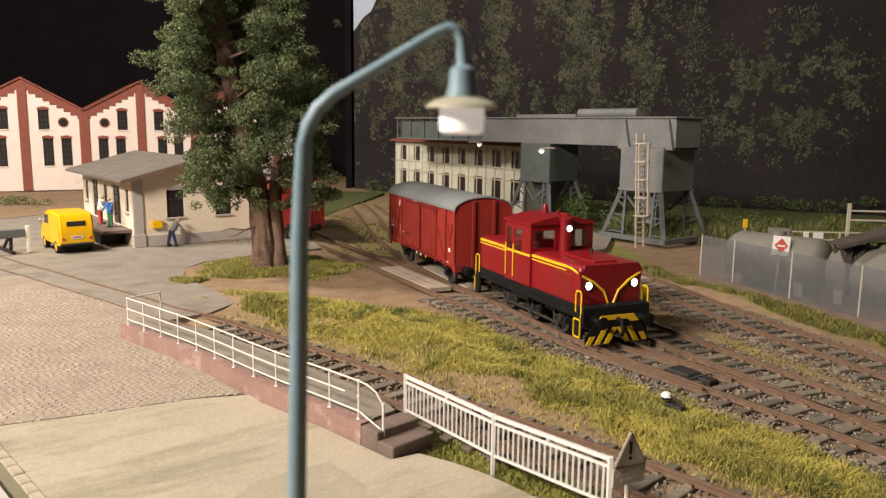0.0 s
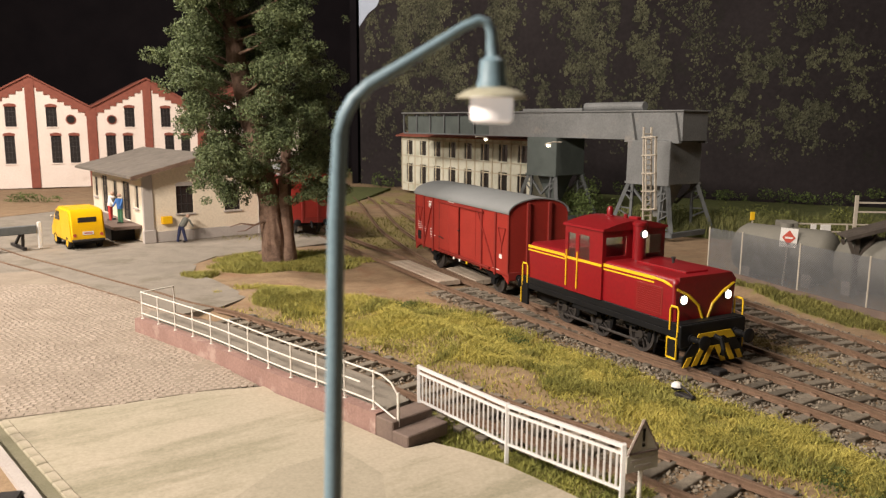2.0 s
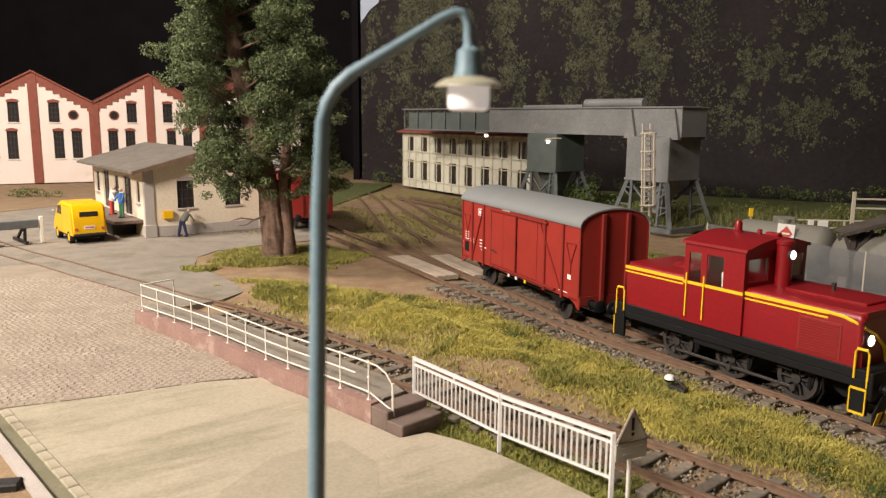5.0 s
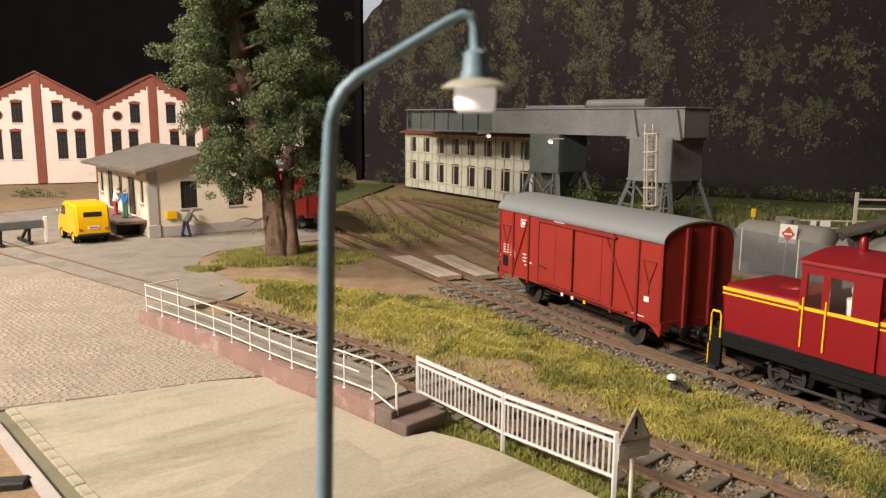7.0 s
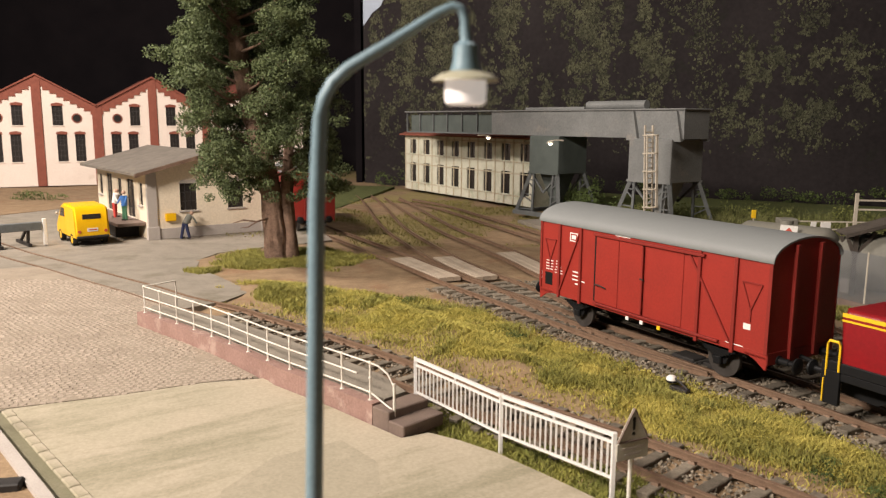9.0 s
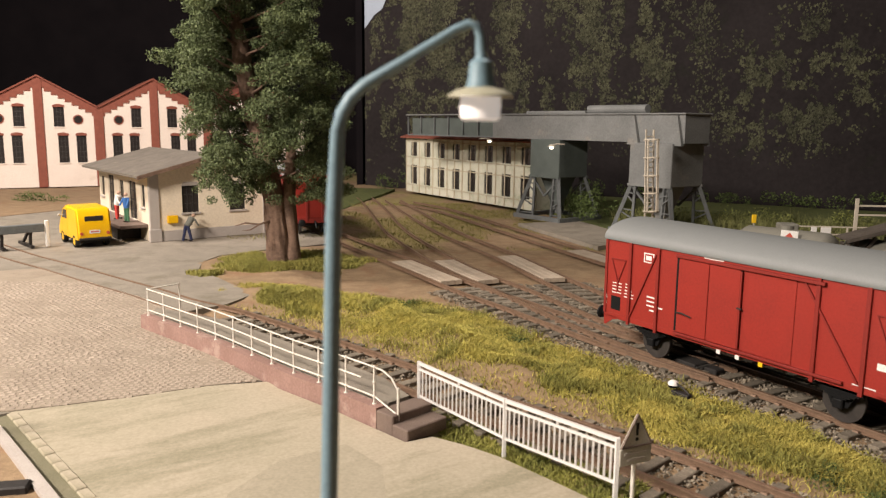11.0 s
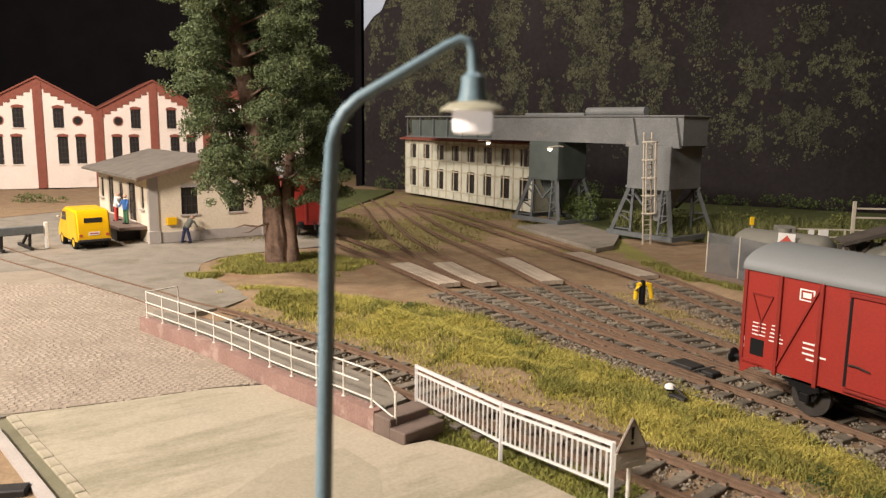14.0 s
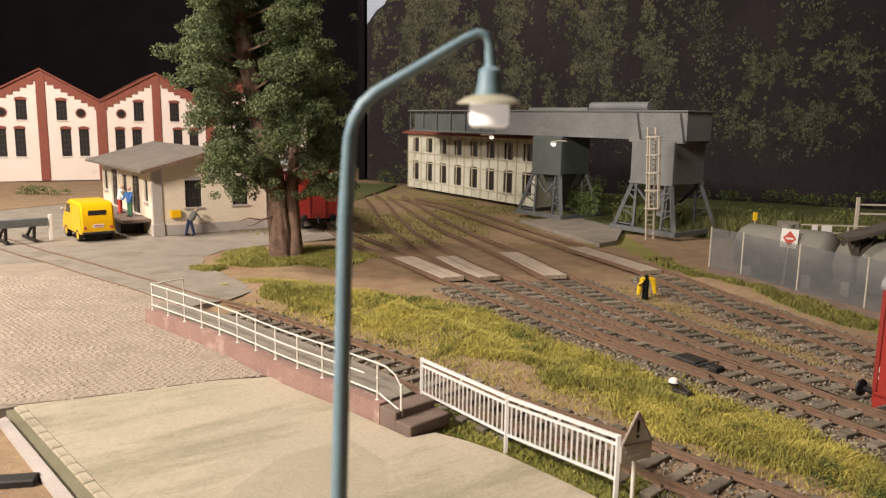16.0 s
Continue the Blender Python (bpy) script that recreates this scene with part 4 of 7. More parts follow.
def locomotive():
    ob = thing("diesel_locomotive", Matrix(), "crimson three-axle diesel shunting locomotive with yellow lining", "locomotive")
    # frame and footplate
    bm = bmesh.new()
    box(bm, -4.35, 4.35, -1.26, 1.26, 1.14, 1.36, 0.02)
    part("footplate", bm, BLACK, ob, "black footplate")
    for s in (-1, 1):
        bm = bmesh.new()
        prism(bm, [(-4.3, 1.14), (4.3, 1.14), (4.3, 0.45), (3.3, 0.4), (2.7, 0.72), (-2.7, 0.72), (-3.3, 0.4), (-4.3, 0.45)], s * 0.55 - 0.05, s * 0.55 + 0.05, "y")
        part("frame_plate", bm, BLACK, ob)
        bm = bmesh.new()
        box(bm, -4.3, 4.3, s * 1.235 - 0.03, s * 1.235 + 0.03, 0.96, 1.14, 0.01)
        part("valance", bm, BLACK, ob)
    R = 0.55
    for x in (-1.9, 0.0, 1.9):
        bm = bmesh.new()
        rod(bm, (x, -0.7, R), (x, 0.7, R), 0.09, None, 10)
        for s in (-1, 1):
            yo = s * (GAUGE / 2 + 0.06)
            m = Matrix.Translation((x, s * GAUGE / 2, R)) @ Matrix.Rotation(math.pi / 2, 4, "X")
            rim = [(R - 0.11, -0.06), (R, -0.06), (R, 0.06), (R - 0.11, 0.06)]
            rings = [[bm.verts.new(m @ Vector((r * math.cos(t), r * math.sin(t), h))) for t in (2 * math.pi * k / 28 for k in range(28))] for r, h in rim]
            for u, v in zip(rings, rings[1:] + rings[:1]):
                for k in range(28):
                    bm.faces.new((u[k], u[(k + 1) % 28], v[(k + 1) % 28], v[k]))
            rod(bm, (x, s * (GAUGE / 2 - 0.05), R), (x, yo + s * 0.06, R), 0.13, None, 12)
            rod(bm, (x, s * (GAUGE / 2 - 0.09), R), (x, s * (GAUGE / 2 - 0.06), R), R + 0.03, None, 28)
            for k in range(10):
                a = 2 * math.pi * k / 10
                beam(bm, (x, s * (GAUGE / 2 + 0.03), R), (x + (R - 0.1) * math.cos(a), s * (GAUGE / 2 + 0.03), R + (R - 0.1) * math.sin(a)), 0.05, 0.05)
        part("wheelset", bm, WHEELIRON, ob, "dark spoked driving wheels on an axle", smooth=True)
    for s in (-1, 1):
        bm = bmesh.new()
        box(bm, -2.15, 2.15, s * 0.86 - 0.03, s * 0.86 + 0.03, 0.29, 0.37, 0.015)
        for x in (-2.08, 0, 2.08):
            rod(bm, (x, s * 0.74, 0.33), (x, s * 0.93, 0.33), 0.085, None, 12)
        part("coupling_rod", bm, WHEELIRON, ob, "oily dark coupling rod")
        for x in (-1.9, 0.0, 1.9):
            bm = bmesh.new()
            for j in range(4):
                box(bm, x - 0.5 + 0.09 * j, x + 0.5 - 0.09 * j, s * 1.0 - 0.05, s * 1.0 + 0.05, 0.93 - 0.045 * j, 0.97 - 0.045 * j)
            part("leaf_spring", bm, BLACK, ob)
            bm = bmesh.new()
            beam(bm, (x + 0.72, s * 0.78, 0.9), (x + 0.62, s * 0.78, 0.42), 0.05, 0.07)
            box(bm, x + 0.54, x + 0.64, s * 0.78 - 0.05, s * 0.78 + 0.05, 0.38, 0.72, 0.02)
            part("brake_shoe", bm, BLACK, ob)
        bm = bmesh.new()
        box(bm, -1.1, 0.3, s * 1.1 - 0.1, s * 1.1 + 0.1, 0.78, 1.14, 0.03)
        part("battery_box", bm, BLACK, ob, "black box under the cab")
        bm = bmesh.new()
        tube(bm, [(3.0, s * 1.05, 0.95), (3.0, s * 0.95, 0.5), (2.75, s * 0.78, 0.12)], 0.03, 6)
        part("sand_pipe", bm, BLACK, ob)
    # hoods: rounded in section
    def hood(x0, x1, hw, z0, z1, nose):
        bm = bmesh.new()
        r = 0.17
        sec = [(-hw, z0)] + [(-hw + r - r * math.cos(a), z1 - r + r * math.sin(a)) for a in (math.pi / 2 * k / 5 for k in range(6))]
        sec = sec + [(-y, z) for y, z in sec[::-1]]
        prism(bm, sec, x0, x1, "x")
        bm.edges.ensure_lookup_table()
        xe = max(x0, x1) if nose > 0 else min(x0, x1)
        es = [e for e in bm.edges if all(abs(v.co.x - xe) < 1e-6 for v in e.verts) and max(v.co.z for v in e.verts) > z0 + 0.01]
        bmesh.ops.bevel(bm, geom=es, offset=0.13, segments=4, affect="EDGES", profile=0.5)
        return bm

    front = part("front_hood", hood(0.55, 4.0, 1.21, 1.36, 2.52, 1), LOCORED, ob, "long crimson front hood", smooth=True)
    rear = part("rear_hood", hood(-4.0, -1.45, 1.21, 1.36, 2.52, -1), LOCORED, ob, "short crimson rear hood", smooth=True)
    bm = bmesh.new()
    box(bm, 1.3, 3.6, -0.45, 0.45, 2.5, 2.57, 0.02)
    part("hood_lid", bm, LOCORED, front)
    bm = bmesh.new()
    lathe(bm, [(0.42, 2.48), (0.42, 2.53), (0.36, 2.57), (0.1, 2.59)], 20, Matrix.Translation((-2.6, 0, 0)))
    part("fan_cover", bm, LOCORED, rear, smooth=True)
    bm = bmesh.new()
    rod(bm, (2.2, 0.3, 2.5), (2.2, 0.3, 2.72), 0.045, None, 8)
    rod(bm, (2.2, 0.3, 2.68), (2.2, 0.3, 2.74), 0.07, None, 8)
    part("filler_cap", bm, DARKIRON, front)
    # cab with real window openings
    cx0, cx1, hw, z0, z1 = -1.5, 0.62, 1.3, 1.36, 3.42
    sidewin = [(0.18, 0.62, 2.42, 3.16), (0.82, 1.42, 2.42, 3.16)]
    for s in (-1, 1):
        bm = bmesh.new()
        m = Matrix.Translation((cx0, -hw, 0)) if s < 0 else Matrix.Translation((cx1, hw, 0)) @ Matrix.Rotation(math.pi, 4, "Z")
        holes = sidewin if s < 0 else [(2.12 - b, 2.12 - a, c, d) for a, b, c, d in sidewin]
        wall(bm, cx1 - cx0, z1, 0.06, holes, 0, m)
        for v in bm.verts:
            v.co.z = max(v.co.z, z0)
        part("cab_side", bm, LOCORED, ob, "crimson cab side with two windows")
        for a, b, c, d in holes:
            bm = bmesh.new()
            box(bm, a, b, 0.02, 0.03, c, d, 0, 0, m)
            gl = part("cab_window", bm, CABGLASS, ob, "clear cab window")
            gl.visible_shadow = False
    for x, way in ((cx1, 1), (cx0, -1)):
        bm = bmesh.new()
        m = Matrix.Translation((x, -hw + 0.06, 0)) @ Matrix.Rotation(math.pi / 2, 4, "Z") if way > 0 else Matrix.Translation((x, hw - 0.06, 0)) @ Matrix.Rotation(-math.pi / 2, 4, "Z")
        holes = [(0.08, 0.92, 2.62, 3.18), (1.56, 2.40, 2.62, 3.18)]
        wall(bm, 2 * hw - 0.12, z1, 0.06, holes, 0, m)
        for v in bm.verts:
            v.co.z = max(v.co.z, z0)
        part("cab_end", bm, LOCORED, ob, "crimson cab end with two windows")
        for a, b, c, d in holes:
            bm = bmesh.new()
            box(bm, a, b, 0.02, 0.03, c, d, 0, 0, m)
            gl = part("cab_window", bm, CABGLASS, ob, "clear cab window")
            gl.visible_shadow = False
    bm = bmesh.new()
    sec = [(-hw - 0.06, z1 - 0.05), (-hw - 0.04, z1 + 0.02)] + [(y, z1 + 0.02 + 0.2 * math.cos(y / hw * math.pi / 2)) for y in (-1.2, -0.9, -0.6, -0.3, 0, 0.3, 0.6, 0.9, 1.2)] + [(hw + 0.04, z1 + 0.02), (hw + 0.06, z1 - 0.05)]
    prism(bm, sec, cx0 - 0.08, cx1 + 0.08, "x")
    part("cab_roof", bm, LOCORED, ob, "crimson domed cab roof", smooth=True)
    bm = bmesh.new()
    box(bm, cx0 + 0.1, cx1 - 0.1, -0.9, 0.9, 2.0, 2.06)
    box(bm, 0.1, 0.5, -0.8, 0.8, 2.06, 2.45, 0.04)
    part("control_desk", bm, DARKIRON, ob)
    # chimney-like column with the upper lamp
    bm = bmesh.new()
    lathe(bm, [(0.22, 2.5), (0.22, 3.5), (0.25, 3.52), (0.25, 3.6), (0.16, 3.64)], 20, Matrix.Translation((0.86, 0.0, 0)))
    part("exhaust_column", bm, LOCORED, ob, "crimson exhaust column", smooth=True)
    bm = bmesh.new()
    lathe(bm, [(0.15, 3.6), (0.15, 3.66), (0.11, 3.68), (0.11, 3.86), (0.07, 3.93), (0.02, 3.95)], 14, Matrix.Translation((-0.75, 0, 0)))
    part("beacon", bm, LOCORED, ob, "red roof beacon", smooth=True)
    bm = bmesh.new()
    rod(bm, (-0.2, 0.25, 3.55), (-0.2, 0.25, 3.74), 0.07, None, 10)
    box(bm, 0.0, 0.45, 0.2, 0.42, 3.58, 3.7, 0.03)
    part("horn", bm, LOCORED, ob)
    for x, y, z, r in ((1.1, 0.0, 3.28, 0.105), (4.02, -0.88, 1.92, 0.12), (4.02, 0.88, 1.92, 0.12)):
        bm = bmesh.new()
        rod(bm, (x - 0.12, y, z), (x + 0.02, y, z), r + 0.03, None, 18)
        lamp = part("headlamp", bm, DARKIRON, ob, "round headlamp housing", smooth=True)
        bm = bmesh.new()
        m = Matrix.Translation((x + 0.01, y, z)) @ Matrix.Rotation(math.pi / 2, 4, "Y")
        lathe(bm, [(r, 0), (r * 0.95, 0.035), (r * 0.6, 0.065), (0.01, 0.075)], 18, m)
        part("lens", bm, HEADLIGHT, lamp, "bright lit lens", smooth=True)
    for y in (-0.82, 0.82):
        bm = bmesh.new()
        rod(bm, (-4.1, y, 1.92), (-3.96, y, 1.92), 0.13, None, 16)
        part("tail_lamp", bm, LOCORED, ob, smooth=True)
    # grilles and door
    for s in (-1, 1):
        bm = bmesh.new()
        box(bm, 2.3, 3.5, s * 1.215 - 0.012, s * 1.215 + 0.012, 1.42, 2.2, 0.01)
        g = part("grille", bm, REDDARK, front, "fine-slatted dark red grille")
        for k in range(12):
            bm = bmesh.new()
            box(bm, 2.36, 3.44, s * 1.228 - 0.012, s * 1.228 + 0.012, 1.46 + 0.06 * k, 1.49 + 0.06 * k)
            part("slat", bm, LOCORED, g)
        # lining along the hoods and up over the nose
        y = s * 1.218
        for z, w in ((2.40, 0.085), (2.28, 0.04)):
            for x0, x1 in ((-4.0, -1.5), (0.62, 3.1)):
                bm = bmesh.new()
                beam(bm, (x0, y, z), (x1, y, z), 0.02, w)
                part("lining", bm, YELLOW, ob, "yellow lining stripe")
        bm = bmesh.new()
        tube(bm, [(3.1, y, 2.40), (3.5, y, 2.38), (3.85, y - s * 0.03, 2.30), (3.97, s * 1.13, 2.22)], 0.04, 6)
        part("lining", bm, YELLOW, ob, "yellow lining stripe")
        yy = s * 1.31
        bm = bmesh.new()
        beam(bm, (-1.5, yy, 2.38), (0.62, yy, 2.38), 0.02, 0.075)
        part("lining", bm, YELLOW, ob, "yellow lining stripe")
        for x in (-1.36, -0.72):
            bm = bmesh.new()
            beam(bm, (x, yy + s * 0.02, 1.5), (x, yy + s * 0.02, 2.62), 0.04)
            part("door_grip", bm, YELLOW, ob, "upright yellow grip")
        bm = bmesh.new()
        tube(bm, [(3.985, s * 1.13, 2.22), (4.02, s * 0.68, 2.02), (4.02, s * 0.28, 1.72), (4.02, s * 0.05, 1.25)], 0.042, 6)
        part("nose_lining", bm, YELLOW, front, "yellow V stripe on the nose")
        # steps and handrails
        for e in (-1, 1):
            bm = bmesh.new()
            box(bm, e * 4.1 - 0.22, e * 4.1 + 0.22, s * 1.25 - 0.05, s * 1.25 + 0.05, 0.35, 1.16, 0.01)
            part("corner_step", bm, BLACK, ob)
            bm = bmesh.new()
            for z0, z1 in ((0.38, 0.95),):
                beam(bm, (e * 4.1 - 0.2, s * 1.315, z0), (e * 4.1 - 0.2, s * 1.315, z1), 0.03, 0.05)
                if e > 0:
                    beam(bm, (e * 4.1 + 0.2, s * 1.315, z0), (e * 4.1 + 0.2, s * 1.315, z1), 0.03, 0.05)
                    beam(bm, (e * 4.1 - 0.2, s * 1.315, z1), (e * 4.1 + 0.2, s * 1.315, z1), 0.03, 0.05)
                    beam(bm, (e * 4.1 - 0.2, s * 1.315, z0), (e * 4.1 + 0.2, s * 1.315, z0), 0.03, 0.05)
            part("step_edge", bm, YELLOW, ob, "yellow step edge")
            bm = bmesh.new()
            tube(bm, [(e * 4.28, s * 1.28, 1.0), (e * 4.28, s * 1.28, 1.72), (e * 4.24, s * 1.28, 1.8), (e * 3.98, s * 1.28, 1.8), (e * 3.94, s * 1.28, 1.72), (e * 3.94, s * 1.28, 1.16)], 0.03, 8)
            part("handrail", bm, YELLOW, ob, "bent yellow handrail", smooth=True)
    # buffer beams, striped plough
    for e in (-1, 1):
        bm = bmesh.new()
        box(bm, min(e * 4.3, e * 4.42), max(e * 4.3, e * 4.42), -1.28, 1.28, 0.72, 1.34, 0.02)
        part("buffer_beam", bm, BLACK, ob)
        for y in (-0.87, 0.87):
            buffer(ob, e * 4.42, y, 0.95, e)
        bm = bmesh.new()
        tube(bm, [(e * 4.4, 0, 0.95), (e * 4.75, 0, 0.9), (e * 4.85, 0, 0.62), (e * 4.8, 0, 0.45)], 0.07, 8)
        part("coupling", bm, BLACK, ob)
    bm = bmesh.new()
    prism(bm, [(-1.2, 0.16), (-1.2, 0.42), (-0.62, 1.06), (0.62, 1.06), (1.2, 0.42), (1.2, 0.16), (0.35, 0.16), (0.2, 0.45), (-0.2, 0.45), (-0.35, 0.16)], 4.43, 4.47, "x")
    plough = part("plough", bm, BLACK, ob, "black rail guard with yellow stripes")
    bm = bmesh.new()
    prism(bm, [(-0.62, 1.07), (0.62, 1.07), (0.84, 0.82), (0.5, 0.82), (0.36, 0.92), (-0.36, 0.92), (-0.5, 0.82), (-0.84, 0.82)], 4.465, 4.49, "x")
    part("top_band", bm, YELLOW, plough, "yellow top band")
    for sgn in (-1, 1):
        for y in (0.5, 0.86, 1.2):
            bm = bmesh.new()
            h = 0.66 if y < 1 else 0.42
            lean = 0.3 * (h - 0.15) / 0.5
            prism(bm, [(sgn * (y - 0.2), 0.15), (sgn * y, 0.15), (sgn * (y - lean), h), (sgn * (y - lean - 0.2), h)], 4.465, 4.49, "x")
            part("stripe", bm, YELLOW, plough, "slanting yellow stripe")
    bm = bmesh.new()
    rod(bm, (-0.3, -0.75, 2.06), (-0.3, -0.75, 2.7), 0.2, 0.24, 10)
    bmesh.ops.create_uvsphere(bm, u_segments=10, v_segments=8, radius=0.15, matrix=Matrix.Translation((-0.3, -0.75, 2.88)))
    part("driver_figure", bm, GREYSTONE, ob, "plain grey figurine at the controls", smooth=True)
    # the model is short and tall for its kind
    done = set()
    for o in ob.children_recursive:
        if o.data in done or o.name.startswith("wheelset"):
            continue
        done.add(o.data)
        for v in o.data.vertices:
            v.co.x *= 0.91
            if v.co.z > 1.16 * K:
                v.co.z = 1.16 * K + (v.co.z - 1.16 * K) * 1.09
    return ob


WHEELIRON = mat("worn_wheel_iron", (0.085, 0.075, 0.068), (0.05, 0.045, 0.042), 3.0, 0.4, 0.35, bump=0.1)
CABGLASS = glass("cab_glass", (0.9, 0.92, 0.9))
LOCO = locomotive()
WAGON = covered_wagon("oxide-red covered goods wagon with grey roof, behind the locomotive")
PARKED = covered_wagon("oxide-red covered goods wagon parked behind the tree")
PARKED.matrix_basis = scaled(pose(-7.95, 51.3, 0, 0, 0, -73))


# ---- goods shed with its loading dock ----
def framed_window(parent, m, x0, x1, z0, z1, cols=2, rows=3, arch=0.0, sill=GREYSTONE, bars=DARKIRON, name="window"):
    """A dark glazed window set back in its opening, with a grid of bars and a sill; m: the wall's pose."""
    bm = bmesh.new()
    box(bm, x0, x1, 0.12, 0.15, z0, z1, 0, 0, m)
    win = part(name, bm, DARKGLASS, parent, "dark glazed window")
    bm = bmesh.new()
    for k in range(cols + 1):
        x = x0 + (x1 - x0) * k / cols
        box(bm, x - 0.025, x + 0.025, 0.09, 0.13, z0, z1, 0, 0, m)
    for k in range(rows + 1):
        z = z0 + (z1 - z0) * k / rows
        box(bm, x0, x1, 0.095, 0.125, z - 0.025, z + 0.025, 0, 0, m)
    part("frame", bm, bars, win)
    bm = bmesh.new()
    box(bm, x0 - 0.08, x1 + 0.08, -0.1, 0.12, z0 - 0.1, z0 - 0.005, 0.01, 0, m)
    part("sill", bm, sill, win)
    return win


def build_shed():
    ob = thing("goods_shed", pose(-15.6, 44.3, -0.04, 0, 0, 36), "cream plastered goods shed with grey felt roof and loading dock", "goods shed")
    W, D, H, T = 7.3, 11.5, 3.95, 0.25
    gable = lambda x: H + 0.95 * (1 - abs(x - W / 2) / (W / 2))
    # gable wall towards the tracks
    wins = [(1.8, 2.8, 1.6, 3.2), (4.7, 5.7, 1.6, 3.2)]
    bm = bmesh.new()
    wall(bm, W, H, T, wins, 0, None, gable)
    g = part("gable_wall", bm, CREAM, ob, "cream plastered gable wall")
    for a, b, c, d in wins:
        framed_window(g, Matrix(), a, b, c, d, 3, 3)
        bm = bmesh.new()
        prism(bm, [(a - 0.06, d), (b + 0.06, d), (b - 0.1, d + 0.2), (a + 0.1, d + 0.2)], -0.05, 0.05, "y")
        part("lintel", bm, GREYSTONE, g)
    # dock wall
    m = Matrix.Translation((0, D, 0)) @ Matrix.Rotation(-math.pi / 2, 4, "Z")
    holes = [(D - 1.6, D - 0.9, 1.9, 3.2), (D - 4.2, D - 2.6, 1.0, 3.3), (D - 6.3, D - 5.3, 1.9, 3.2), (D - 8.9, D - 7.5, 1.0, 3.4), (D - 10.8, D - 9.9, 1.9, 3.2)]
    bm = bmesh.new()
    wall(bm, D - T, H, T, [(a - T, b - T, c, d) for a, b, c, d in holes], 0, m)
    w = part("dock_wall", bm, CREAM, ob, "cream plastered wall behind the dock")
    for a, b, c, d in holes:
        framed_window(w, m, a - T, b - T, c, d, 2, 4 if c < 1.5 else 3, name="dock_door" if c < 1.5 else "window")
    bm = bmesh.new()
    box(bm, W - T, W, T, D, 0, H)
    part("back_wall", bm, CREAM, ob)
    bm = bmesh.new()
    box(bm, T, W - T, D - T, D, 0, H)
    part("end_wall", bm, CREAM, ob)
    for x in (-0.12, W - 0.45):
        bm = bmesh.new()
        box(bm, x, x + 0.57, -0.1, 0.12, 0, H - 0.05, 0.02)
        part("pilaster", bm, GREYSTONE, ob, "grey corner pilaster")
        bm = bmesh.new()
        box(bm, x - 0.06, x + 0.63, -0.16, 0.1, 0, 0.75, 0.02)
        part("pilaster_base", bm, GREYSTONE, ob)
    bm = bmesh.new()
    box(bm, 0.46, W - 0.46, -0.06, 0.02, 0, 0.62, 0.02)
    part("plinth", bm, GREYSTONE, ob, "grey stone plinth")
    # roof slabs
    for s in (0, 1):
        bm = bmesh.new()
        x0, x1 = (-0.95, W / 2) if s == 0 else (W / 2, W + 0.9)
        f = lambda x: H + 0.06 + 0.95 * (1 - abs(x - W / 2) / (W / 2))
        prism(bm, [(x0, f(x0)), (x1, f(x1)), (x1, f(x1) + 0.14), (x0, f(x0) + 0.14)], -0.85, D + 0.5, "y")
        part("roof_slab", bm, ROOFFELT, ob, "grey felt roof slab")
        bm = bmesh.new()
        prism(bm, [(x0, f(x0) - 0.08), (x1, f(x1) - 0.08), (x1, f(x1) + 0.12), (x0, f(x0) + 0.12)], -0.92, -0.85, "y")
        part("barge_board", bm, BARK, ob, "brown barge board")
    bm = bmesh.new()
    box(bm, -1.6, -0.01, 0.7, 11, 0.78, 0.98, 0.02)
    part("dock_deck", bm, STEPGREY, ob, "dark worn dock deck")
    bm = bmesh.new()
    box(bm, -1.35, -0.02, 2.2, 11, 0, 0.78)
    part("dock_base", bm, DARKIRON, ob, "dark dock base")
    return ob


build_shed()


